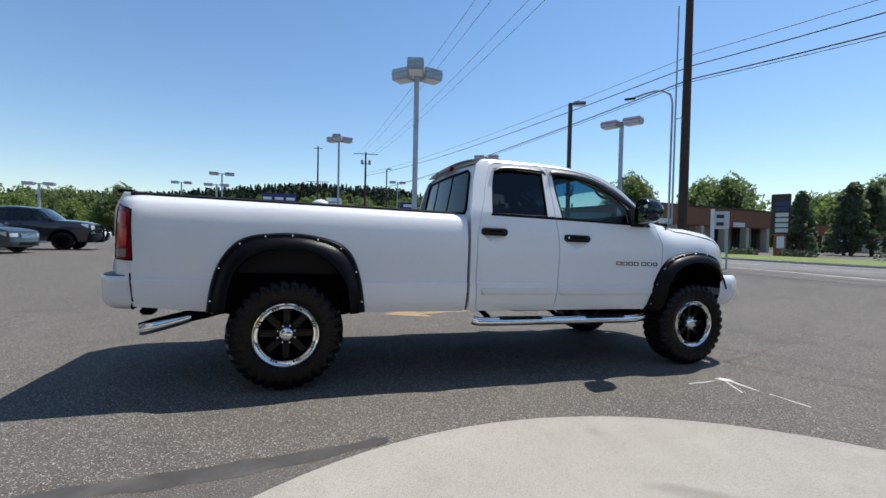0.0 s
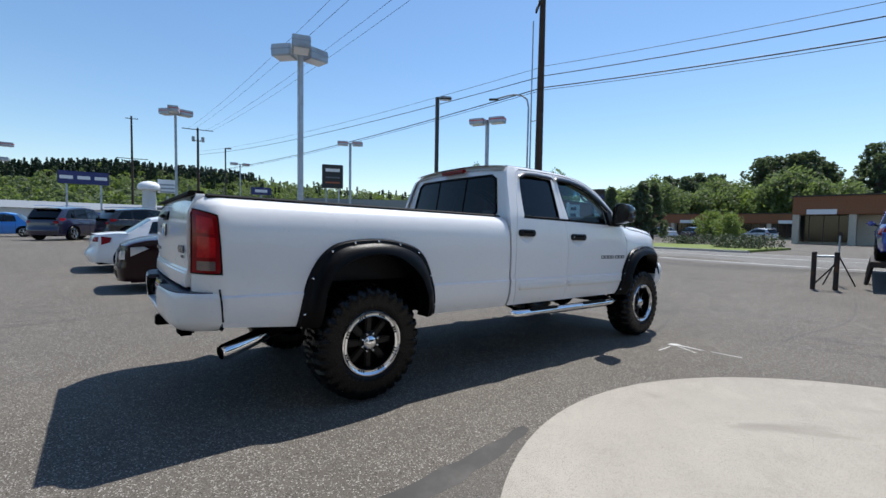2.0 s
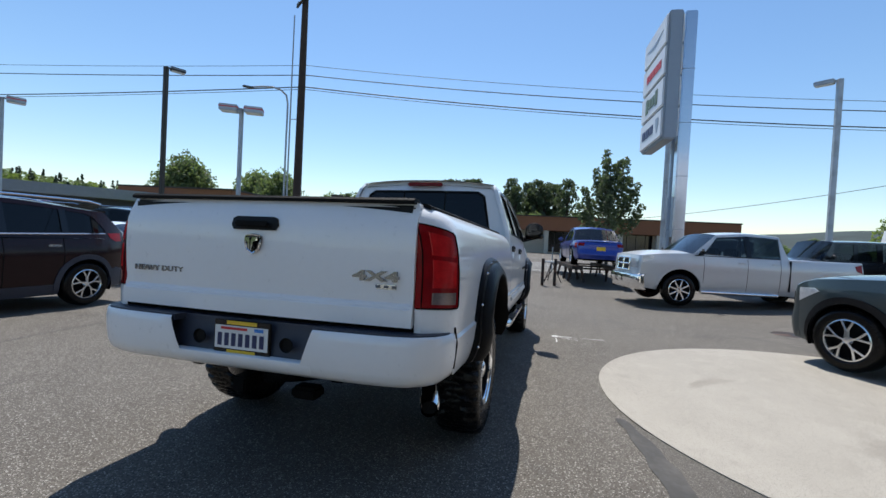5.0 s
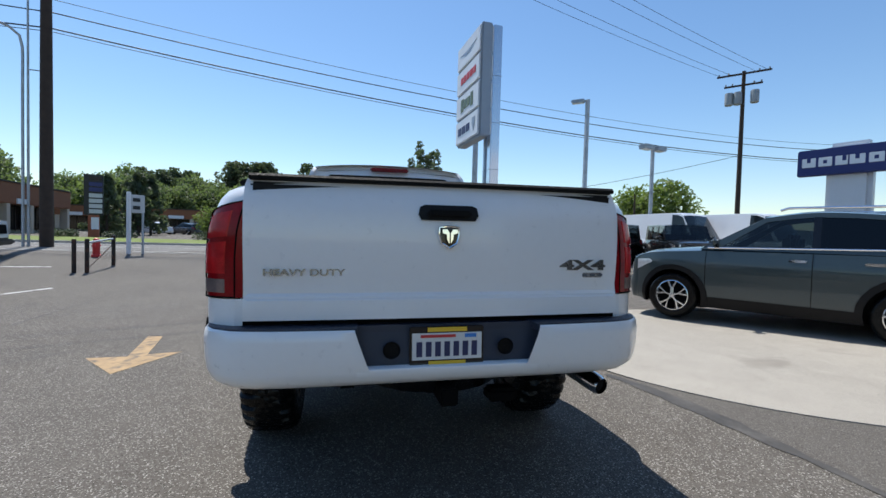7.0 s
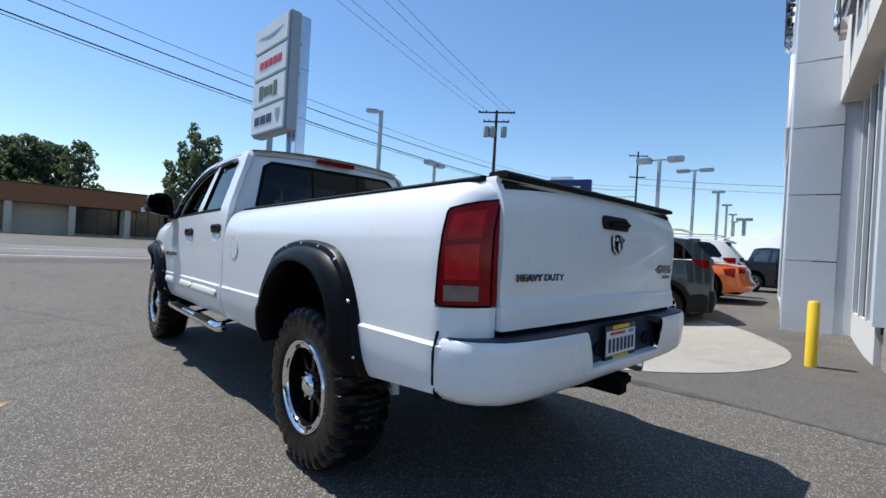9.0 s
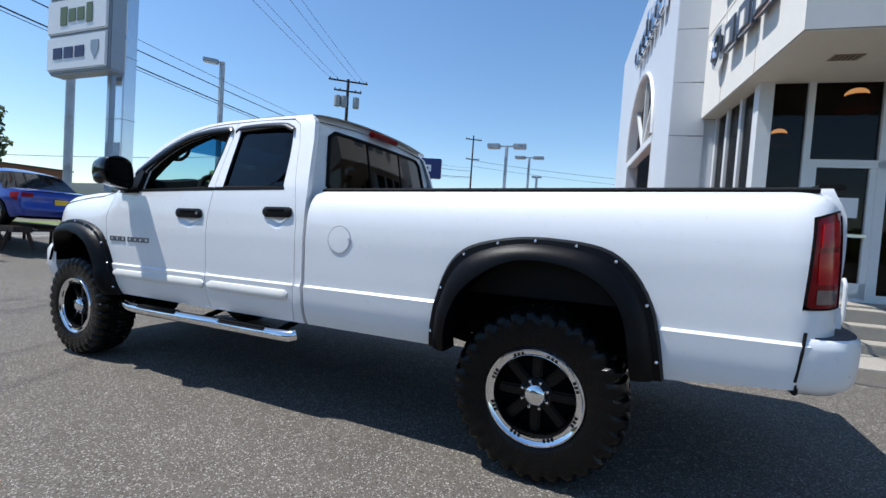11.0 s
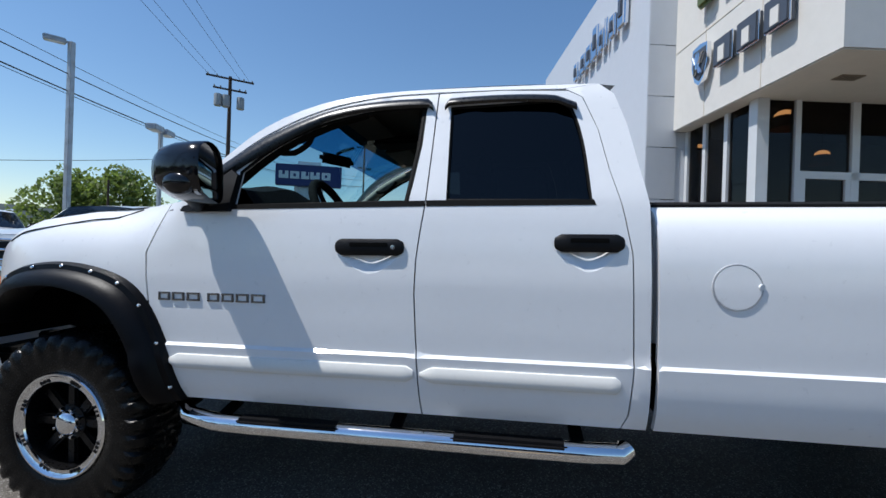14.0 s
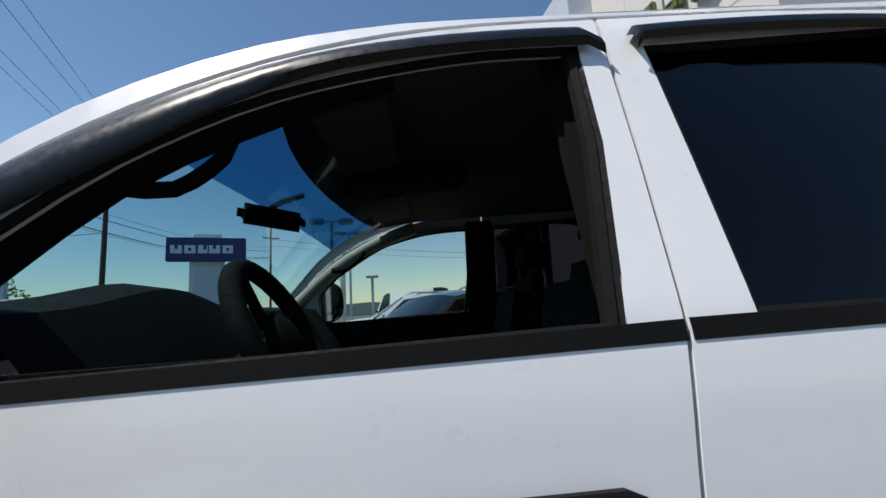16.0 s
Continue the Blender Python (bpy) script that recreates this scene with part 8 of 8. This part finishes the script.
        for (a1, b1, _, _), (a2, b2, _, _) in zip(wins, wins[1:]):
            zz = [sill_z(b1) - 0.005, eave(b1) - 0.06]
            part("pillar_cover", panel(bmesh_new(), [(b1 + 0.02, zz[0]), (b1 + 0.02, zz[1]), (a2 - 0.02, zz[1]), (a2 - 0.02, zz[0])], lambda x, z: (x, s * (half(x, z) + 0.003), z), step=0.2, depth=(0, -s * 0.006, 0)), "gloss", fr)
        # shut lines and handles
        for k, (a, b, _, cut) in enumerate(wins[:2] if style != "van" else wins):
            for x in ((a, b) if k == 0 else (b + 0.02,)):
                if k == 0 and x == a:
                    x = min(wf - ra - 0.03, cowl - 0.02)
                pts = [(x, s * (half(x, z) + 0.001), z) for z in np.linspace(zb + 0.08, bz - 0.01, 7)]
                part("shut_line", tube(bmesh_new(), pts, 0.006, 4, False), "seal", body)
            hx = b + 0.16
            part("handle", rbox(bmesh_new(), (hx, s * (half(hx, bz - 0.12) + 0.018), bz - 0.12), (0.20, 0.03, 0.035), 0.01), "chrome" if style in ("suv",) else paint, body)
        part("belt_strip", tube(bmesh_new(), [(x, s * (half(x, sill_z(x)) + 0.004), sill_z(x) - 0.012) for x in np.linspace(gl[0][0] - 0.1, wins[-1][1], 8)], 0.011, 5), "chrome" if style == "suv" else "seal", body)
        # mirror
        mx = gl[0][0] - 0.22
        part("door_mirror", rbox(bmesh_new(), (mx, s * (half(mx, bz) + 0.14), bz + 0.12), (0.13, 0.21, 0.16), 0.06, seg=3), paint if style not in ("van", "pickup") else "plastic", body)
        part("mirror_stalk", bar(bmesh_new(), (mx, s * (half(mx, bz) - 0.02), bz + 0.05), (mx, s * (half(mx, bz) + 0.08), bz + 0.08), 0.05), "plastic", body)
        if style == "pickup":
            for cx in (wf, wr):
                ring = arch(cx, ra + 0.065) + arch(cx, ra - 0.01)[::-1]
                ring = [(p[0], max(p[1], zb + 0.02)) for p in ring]
                part("arch_lip", panel(bmesh_new(), ring, lambda x, z: (x, s * (half(x, z) + 0.022), z), step=0.06, depth=(0, -s * 0.05, 0)), paint, body)

        # lamps
        hz = nose - 0.10
        lamp = [(xf + 0.0, hz + 0.075), (xf - 0.22, hz + 0.09), (xf - 0.28, hz + 0.05), (xf, hz - 0.10)] if style != "box" else [(xf, hz + 0.03), (xf - 0.05, hz + 0.03), (xf - 0.05, hz - 0.12), (xf, hz - 0.12)]
        part("headlamp", panel(bmesh_new(), lamp, lambda x, z: (x, s * (half(x, z) + 0.006), z), step=0.06, depth=(0, -s * 0.02, 0)), "headlamp", body, "clear headlamp")
        tz = bz - 0.02
        tz = bz + (0.07 if style == "suv" else -0.02)
        lamp = [(xr, tz), (xr + 0.22, tz - 0.03), (xr + 0.18, tz - 0.16), (xr, tz - 0.22)] if style != "suv" else [(xr, tz + 0.03), (xr + 0.30, tz + 0.02), (xr + 0.26, tz - 0.06), (xr + 0.14, tz - 0.12), (xr, tz - 0.12)]
        part("tail_lamp", panel(bmesh_new(), lamp, lambda x, z: (x, s * (half(x, z) + 0.006), z), step=0.06, depth=(0, -s * 0.02, 0)), "redlens", body, "red tail lamp")
        for cx in (wf, wr):
            car_wheel(V, cx, s * (W / 2 - 0.13), r, s, spokes, rim, 0.24)
            w_ = arch(cx, ra)
            bm = grid(bmesh_new(), lambda u, v: (w_[int(u * (len(w_) - 1) + 0.5)][0], s * (W / 2 * 0.94 - 0.34 * v), w_[int(u * (len(w_) - 1) + 0.5)][1]), len(w_) - 1, 1)
            bm.faces.new([bm.verts.new((p[0], s * (W / 2 * 0.94 - 0.34), p[1])) for p in w_])
            part("wheel_well", bm, "under", V)

    def fascia(xe, sign, z0, z1, bulge):
        def f(u, v):
            t, z = 2 * v - 1, z0 + (z1 - z0) * u
            return (xe + sign * e * bulge(u) * (1 - min(1, abs(t)) ** nn) ** (1 / nn), t * half(xe, z), z)
        return f
    turn = lambda v: (1 - math.copysign(abs(math.cos(math.pi * v)) ** (2 / nn), math.cos(math.pi * v))) / 2

    def bent(f):
        """The same sheet with its points crowded towards the round corners."""
        return lambda u, v: f(u, turn(v))
    bump = lambda u: 0.78 + 0.20 * math.exp(-((u - 0.30) / 0.20) ** 2) - 0.10 * u - 0.16 * smoothstep(0.8, 1.0, u)
    part("front_fascia", grid(bmesh_new(), bent(fascia(xf, 1, zb + 0.04, nose, bump)), 12, 22), paint, V)
    zt_r = tailz - 0.04 if style == "sedan" else bz
    tail_b = lambda u: 0.68 + 0.32 * math.exp(-((u - 0.28) / 0.18) ** 2) - 0.10 * u - 0.14 * smoothstep(0.85, 1.0, u)
    part("rear_fascia", grid(bmesh_new(), bent(fascia(xr, -1, zb + 0.06, zt_r, tail_b)), 12, 22), paint, V)
    if clad:
        fr_ = fascia(xr, -1, zb + 0.06, zt_r, tail_b)
        part("rear_bumper", grid(bmesh_new(), lambda u, v: tuple(Vector(fr_(0.46 * u, turn(v))) + Vector((-0.014, 0, 0))), 5, 22), clad, V, "black lower rear bumper")
    f = fascia(xf, 1, zb + 0.04, nose, bump)
    bm = grid(bmesh_new(), lambda u, v: tuple(Vector(f(0.52 + 0.34 * u, 0.26 + 0.48 * v)) + Vector((0.008, 0, 0))), 4, 8)
    gr = part("grille", bm, "plastic", V)
    for k in range(5 if style not in ("box", "pickup") else 0):
        u = 0.56 + 0.065 * k
        part("grille_bar", tube(bmesh_new(), [Vector(f(u, 0.27 + 0.46 * j / 6)) + Vector((0.014, 0, 0)) for j in range(7)], 0.010, 5), "chrome", gr)
    if style == "box":
        for k in range(7):
            v = 0.30 + 0.4 * k / 6
            part("grille_slot", tube(bmesh_new(), [Vector(f(0.45, v)) + Vector((0.012, 0, 0)), Vector(f(0.85, v)) + Vector((0.012, 0, 0))], 0.028, 6), "seal", gr)
    part("lower_intake", grid(bmesh_new(), lambda u, v: tuple(Vector(f(0.08 + 0.20 * u, 0.2 + 0.6 * v)) + Vector((0.008, 0, 0))), 3, 8), "plastic", V)
    if style in ("sedan", "suv"):
        fb = fascia(xr, -1, zb + 0.06, zt_r, tail_b)
        for s in (1, -1):
            part("tail_lamp", grid(bmesh_new(), lambda u, v: tuple(Vector(fb(0.76 + 0.18 * u, 0.5 + s * (0.36 + 0.13 * v))) + Vector((-0.010, 0, 0))), 3, 6), "redlens", V, "red tail lamp")
            part("headlamp_face", grid(bmesh_new(), lambda u, v: tuple(Vector(f(0.62 + 0.25 * u, 0.5 + s * (0.30 + 0.18 * v))) + Vector((0.010, 0, 0))), 3, 6), "headlamp", V, "clear headlamp")
    if style == "pickup":
        for s in (1, -1):
            part("headlamp_face", grid(bmesh_new(), lambda u, v: tuple(Vector(f(0.60 + 0.28 * u, 0.5 + s * (0.27 + 0.20 * v))) + Vector((0.014, 0, 0))), 3, 6), "headlamp", V, "clear headlamp in a dark bezel")
        for u_ in (0.50, 0.70, 0.90):
            part("grille_chrome", tube(bmesh_new(), [Vector(f(u_, 0.27 + 0.46 * j / 8)) + Vector((0.020, 0, 0)) for j in range(9)], 0.026, 8), bright, gr)
        for v_ in (0.27, 0.5, 0.73):
            part("grille_chrome", tube(bmesh_new(), [Vector(f(0.50 + 0.1 * j, v_)) + Vector((0.022, 0, 0)) for j in range(5)], 0.026, 8), bright, gr)
    if plate:
        fp = fascia(xr, -1, zb + 0.06, zt_r, tail_b)
        c = Vector(fp(0.60, 0.5))
        part("rear_plate", rbox(bmesh_new(), (c.x - 0.015, 0, c.z), (0.012, 0.31, 0.15), 0.003), plate, V, "yellow dealer plate")
        c = Vector(f(0.42, 0.5))
        part("front_plate", rbox(bmesh_new(), (c.x + 0.012, 0, c.z), (0.012, 0.31, 0.15), 0.003), plate, V, "yellow dealer plate")
    # hood
    hp = [p for p in top if p[0] >= cowl - 1e-6]

    def hood(u, v):
        t = 2 * turn(v) - 1
        x0, z0 = hp[int(u * (len(hp) - 1) + 0.5)]
        k = (x0 - cowl) / (xf - cowl)
        return (x0 + e * bump(1) * k * (1 - min(1, abs(t)) ** nn) ** (1 / nn) + 0.10 * (1 - k) * (1 - t * t), t * half(x0, z0), z0 + (0.07 * (1 - abs(t) ** 2.2)) * (1 - 0.9 * k ** 3))
    part("hood", grid(bmesh_new(), hood, len(hp) - 1, 22), paint, V)
    # roof, windscreen, rear window
    rp = roofline
    roof = lambda u, v: (lambda p, t: (p[0], t * half(*p), p[1] + 0.055 * (1 - abs(t) ** 2.2)))(rp[int(u * (len(rp) - 1) + 0.5)], 2 * v - 1)
    part("roof", grid(bmesh_new(), roof, len(rp) - 1, 10), paint, V)

    def shield(a, b, ca, cb, bow):
        def f2(u, v):
            t = 2 * v - 1
            x, z = a[0] + (b[0] - a[0]) * u, a[1] + (b[1] - a[1]) * u
            return (x + bow * (1 - t * t) * (1 - u), t * (half(x, z) - 0.004), z + (ca + (cb - ca) * u) * (1 - abs(t) ** 2.4))
        return f2
    part("windscreen", grid(bmesh_new(), shield(gl[0], gl[1], 0.03, 0.05, 0.10), 6, 10), "carglass", V)
    part("rear_window", grid(bmesh_new(), shield(gl[4], gl[3], 0.02, 0.05, -0.03 if style != "pickup" else 0), 6, 10), "privacy" if style == "suv" else glass_mat, V)
    if style == "sedan":
        dk = lambda u, v: (lambda t, x: (x - e * tail_b(1) * u ** 2 * (1 - min(1, abs(t)) ** nn) ** (1 / nn), t * half(x, tailz - 0.04), (bz + 0.05) + (tailz - 0.04 - bz - 0.05) * u ** 2 + 0.045 * (1 - abs(t) ** 2.2) * (1 - 0.6 * u) + 0.02 * math.sin(u * 2.6)))(2 * turn(v) - 1, gl[4][0] + 0.05 + (xr - gl[4][0] - 0.05) * u)
        part("boot_lid", grid(bmesh_new(), dk, 6, 22), paint, V)
    elif style == "pickup":
        bm = rbox(bmesh_new(), ((deck + xr) / 2, 0, bz - 0.03), (deck - xr, W * 0.84, 0.03))
        part("bed_cover", bm, "seal", V)
        for s in (1, -1):
            part("bed_rail", tube(bmesh_new(), [(deck, s * half(deck, bz), bz), (xr, s * half(xr, bz), bz)], 0.03, 8), paint, V)
        part("bed_gap", rbox(bmesh_new(), (deck - 0.02, 0, (zb + bz) / 2 + 0.06), (0.025, W * 1.0, bz - zb - 0.12)), "seal", V)
        for s in (1, -1):
            part("step_bar", tube(bmesh_new(), [(wf - ra, s * W * 0.47, zb + 0.0), (wr + ra + 0.7, s * W * 0.47, zb + 0.0)], 0.05, 10), "chrome", V)
        blade = ((0.00, 0.40), (0.035, 0.385), (0.05, 0.34), (0.045, 0.18), (0.03, 0.06), (-0.02, 0.0))
        fb2 = lambda u, v: (lambda t, k: (xf - 0.06 + (e + 0.10) * (1 - min(1, abs(t)) ** nn) ** (1 / nn) + k[0], t * W * 0.475, zb - 0.02 + k[1]))(2 * turn(v) - 1, blade[int(u * 5 + 0.5)])
        part("front_bumper", grid(bmesh_new(), fb2, 5, 26), bright, V, "deep one-piece front bumper")
        if bull_bar:
            for s in (1, -1):
                part("bull_bar", tube(bmesh_new(), smooth_line([(hl - 0.05, s * 0.32, zb), (hl + 0.20, s * 0.32, zb + 0.1), (hl + 0.24, s * 0.32, zb + 0.5), (hl + 0.16, s * 0.32, zb + 0.82)], 0.1), 0.045, 8), "plastic", V)
                part("bar_wing", tube(bmesh_new(), smooth_line([(hl + 0.20, s * 0.32, zb + 0.62), (hl + 0.10, s * 0.85, zb + 0.60), (hl - 0.12, s * 0.98, zb + 0.45), (hl + 0.0, s * 0.8, zb + 0.22), (hl + 0.22, s * 0.32, zb + 0.25)], 0.1), 0.035, 8), "plastic", V)
        part("rear_bumper", tube(bmesh_new(), [(xr, W * 0.44, zb + 0.14), (-hl - 0.02, W * 0.3, zb + 0.14), (-hl - 0.02, -W * 0.3, zb + 0.14), (xr, -W * 0.44, zb + 0.14)], 0.10, 8), "chrome", V)
    elif style == "box":
        part("spare_wheel", lathe(bmesh_new(), [(0.001, 0.11), (r * 0.6, 0.12), (r * 0.95, 0.08), (r, 0.0), (r * 0.95, -0.08), (0.001, -0.1)], 28), "tyre", V).matrix_basis = Matrix.Translation((-hl - 0.02, 0.1, bz - 0.12)) @ pose(0, 0, 0, 0, 0, 90)
        part("front_bumper", rbox(bmesh_new(), (hl - 0.02, 0, zb + 0.10), (0.22, W * 0.9, 0.18), 0.05), "plastic", V)
        for s in (1, -1):
            for cx in (wf, wr):
                w_, v_ = arch(cx, ra + 0.09), arch(cx, ra)
                bm = grid(bmesh_new(), lambda u, v: (lambda p, q: (p[0] + (q[0] - p[0]) * (0 if v < 0.6 else 1), s * (W / 2 * 0.93 + (0.14 if v > 0.2 else 0.0)), p[1] + (q[1] - p[1]) * (0 if v < 0.6 else 1)))(w_[int(u * 14 + 0.5)], v_[int(u * 14 + 0.5)]), 14, 3)
                part("wide_fender", bm, "plastic", V)
    if style == "suv":
        for s in (1, -1):
            part("roof_rail", tube(bmesh_new(), smooth_line([(0.02 * L, s * W * 0.36, H + 0.01), (0.0, s * W * 0.36, H + 0.045), (-0.34 * L, s * W * 0.36, H + 0.04), (-0.38 * L, s * W * 0.36, H - 0.0)], 0.2), 0.018, 8), "chrome", V)
        part("rear_spoiler", rbox(bmesh_new(), (gl[3][0] - 0.06, 0, gl[3][1] + 0.02), (0.22, W * 0.62, 0.05), 0.02), paint, V)
    part("underbody", rbox(bmesh_new(), (0, 0, zb + 0.06), (L * 0.9, W * 0.62, 0.14), 0.03), "under", V)
    part("cabin", rbox(bmesh_new(), ((gl[0][0] + gl[4][0]) / 2, 0, (zb + bz) / 2 - 0.02), (gl[0][0] - gl[4][0] - 0.5, W * 0.80, bz - zb - 0.16), 0.05), "interior", V)
    for x in ((0.02 * L), (-0.18 * L)) if style not in ("pickup", "van") else ((0.06 * L),):
        for s in (1, -1):
            part("seat_back", rbox(bmesh_new(), (x - 0.1, s * W * 0.2, bz + 0.06), (0.16, W * 0.26, 0.40), 0.06), "interior", V)
    return V


def heading(x, y, deg, lift=0.0):
    return pose(x, y, g(x, y) + lift, 0, 0, deg)


vehicle("suv", "grey-blue compact SUV with black arch trim, parked on the concrete pad", "SUV", heading(2.43, -6.372, 32.6), "greyblue", 4.62, 1.88, 1.74, 2.70, 0.375, "suv", 5, clad="plastic", shift=0.095, belt=1.15, plate=None)
vehicle("crew_cab_pickup", "silver crew-cab pickup truck with chrome bumpers", "pickup truck", heading(10.82, -6.22, 103), "silver", 6.03, 2.03, 2.0, 3.78, 0.43, "pickup", 8, "chrome", belt=1.33, plate=None, lift=0.14)
vehicle("suv", "dark maroon SUV with grey arch trim, parked on the asphalt", "SUV", heading(1.07, 7.20, 180), "maroon", 4.92, 1.95, 1.74, 2.70, 0.37, "suv", 5, shift=-0.16, clad="pad", belt=1.14, plate=None)
vehicle("sedan", "white compact sedan with a yellow dealer plate", "car", heading(5.95, 9.5, -72), "white", 4.67, 1.83, 1.47, 2.70, 0.33, "sedan", 7)
vehicle("sedan", "white two-tone sedan parked behind the maroon SUV", "car", heading(0.55, 11.5, 3), "white", 5.0, 1.88, 1.54, 3.0, 0.36, "sedan", 5, belt=0.99, plate=None)
vehicle("off_road_wagon", "white boxy four-door off-road wagon with black tyres", "SUV", heading(12.65, 13.25, -70), "white", 4.55, 1.85, 1.84, 2.95, 0.42, "box", 5, "rimdark", belt=1.18, plate=None, lift=0.06)
vehicle("sports_sedan", "orange sports sedan parked in a row", "car", heading(2.66, -9.66, 7), "orange", 5.0, 1.90, 1.38, 3.05, 0.36, "sedan", 5, "rimdark", plate=None)
vehicle("suv", "white mid-size SUV parked in a row", "SUV", heading(3.24, -12.25, 8), "white", 4.75, 1.92, 1.68, 2.85, 0.37, "suv", 5, plate=None)
vehicle("crew_cab_pickup", "black crew-cab pickup truck parked in a row", "pickup truck", heading(1.65, -21.74, -135), "blackcar", 5.85, 2.0, 1.92, 3.6, 0.40, "pickup", 6, belt=1.26, plate=None)
vehicle("off_road_wagon", "black boxy off-road wagon with an orange windscreen tag", "SUV", heading(12.6, -13.2, 160), "blackcar", 4.4, 1.85, 1.84, 2.9, 0.41, "box", 5, "rimdark", belt=1.18, plate=None)
vehicle("off_road_wagon", "black boxy off-road wagon", "SUV", heading(14.6, -10.4, 100), "blackcar", 4.4, 1.85, 1.84, 2.9, 0.41, "box", 5, "rimdark", belt=1.18, plate=None)
vehicle("suv", "white full-size SUV with a black chrome-barred grille", "SUV", heading(20.0, -9.5, 151), "white", 5.2, 2.0, 1.88, 3.0, 0.40, "suv", 6, belt=1.22, plate=None, lift=0.06)
vehicle("cargo_van", "tall white cargo van", "van", heading(16.6, -15.9, 192), "white", 5.95, 2.05, 2.55, 3.9, 0.36, "van", 8, "steel", plate=None)
vehicle("cargo_van", "tall white cargo van", "van", heading(14.6, -18.4, 192), "white", 5.95, 2.05, 2.55, 3.9, 0.36, "van", 8, "steel", plate=None)
vehicle("cargo_van", "long white cargo van at the far row", "van", heading(3.9, -28.0, -41), "white", 6.2, 2.05, 2.80, 3.9, 0.36, "van", 8, "steel", plate=None)
vehicle("sedan", "bright blue sedan raised on a steel display rack", "car", heading(15.75, -2.72, 7, 0.60), "blue", 4.87, 1.85, 1.46, 2.85, 0.34, "sedan", 7)
vehicle("crew_cab_pickup", "dark grey crew-cab pickup truck with a bull bar", "pickup truck", heading(-12.1, 20.4, 6), "darkcar", 5.85, 2.0, 1.94, 3.6, 0.42, "pickup", 6, "rimdark", belt=1.28, plate=None, lift=0.12, bright="plastic", bull_bar=True)
vehicle("crossover", "dark silver crossover car", "car", heading(-12.3, 16.9, -8), "greyblue", 4.8, 1.85, 1.68, 2.85, 0.36, "suv", 5, plate=None)
vehicle("crew_cab_pickup", "dark crew-cab pickup truck across the lot", "pickup truck", heading(-10.0, 41.5, 175), "navy", 5.9, 2.0, 1.94, 3.6, 0.42, "pickup", 6, belt=1.28, plate=None)
vehicle("suv", "navy SUV parked across the lot", "SUV", heading(-2.6, 27.6, 55), "navy", 4.75, 1.92, 1.76, 2.8, 0.37, "suv", 5, plate=None)
vehicle("suv", "black SUV with red tail lamps parked across the lot", "SUV", heading(0.6, 26.0, 20), "blackcar", 4.85, 1.95, 1.76, 2.85, 0.37, "suv", 5, plate=None)
vehicle("hatchback", "light blue hatchback car across the lot", "car", heading(-6.3, 33.5, 170), "ltblue", 4.1, 1.75, 1.45, 2.5, 0.31, "sedan", 5, plate=None)
far_cars = (("white", "white", -11.5, 50, 100), ("silver", "silver", -8.3, 50, 100), ("maroon", "dark red", -5.2, 50, 100), ("white", "white", -2.0, 49, 100), ("blackcar", "black", 1.2, 49, 100), ("silver", "silver", 4.4, 48, 100),
            ("white", "white", -28, 42, 80), ("silver", "silver", -25, 43, 80), ("white", "white", -22, 44, 80), ("white", "white", -19, 45, 80),
            ("blackcar", "black", 9.5, 19.5, 110), ("blackcar", "black", 12.6, 18.6, 110), ("white", "white", 6.6, 20.4, 110), ("navy", "navy", 15.5, 17.8, 110))
for paint_, word, x_, y_, d_ in far_cars:
    tall = paint_ in ("blackcar", "navy", "maroon")
    vehicle("suv" if tall else "sedan", word + (" SUV in a far row of parked cars" if tall else " sedan in a far row of parked cars"), "SUV" if tall else "car", heading(x_, y_, d_), paint_, 4.7, 1.86, 1.72 if tall else 1.46, 2.75, 0.35, "suv" if tall else "sedan", 5, plate=None, group="far row of parked cars")
for paint_, word, x_, y_, d_ in (("white", "white", 62, 25.5, 60), ("darkcar", "dark", 64, 22.5, 60), ("blackcar", "black", 66, 19.5, 60), ("maroon", "dark red", 61, 30.0, 60), ("silver", "silver", 68, 15.5, 60)):
    vehicle("suv" if paint_ != "white" else "sedan", word + " car parked before the brown shops", "car", heading(x_, y_, d_), paint_, 4.7, 1.86, 1.6, 2.75, 0.35, "suv" if paint_ != "white" else "sedan", 5, plate=None, group="cars before the shops")
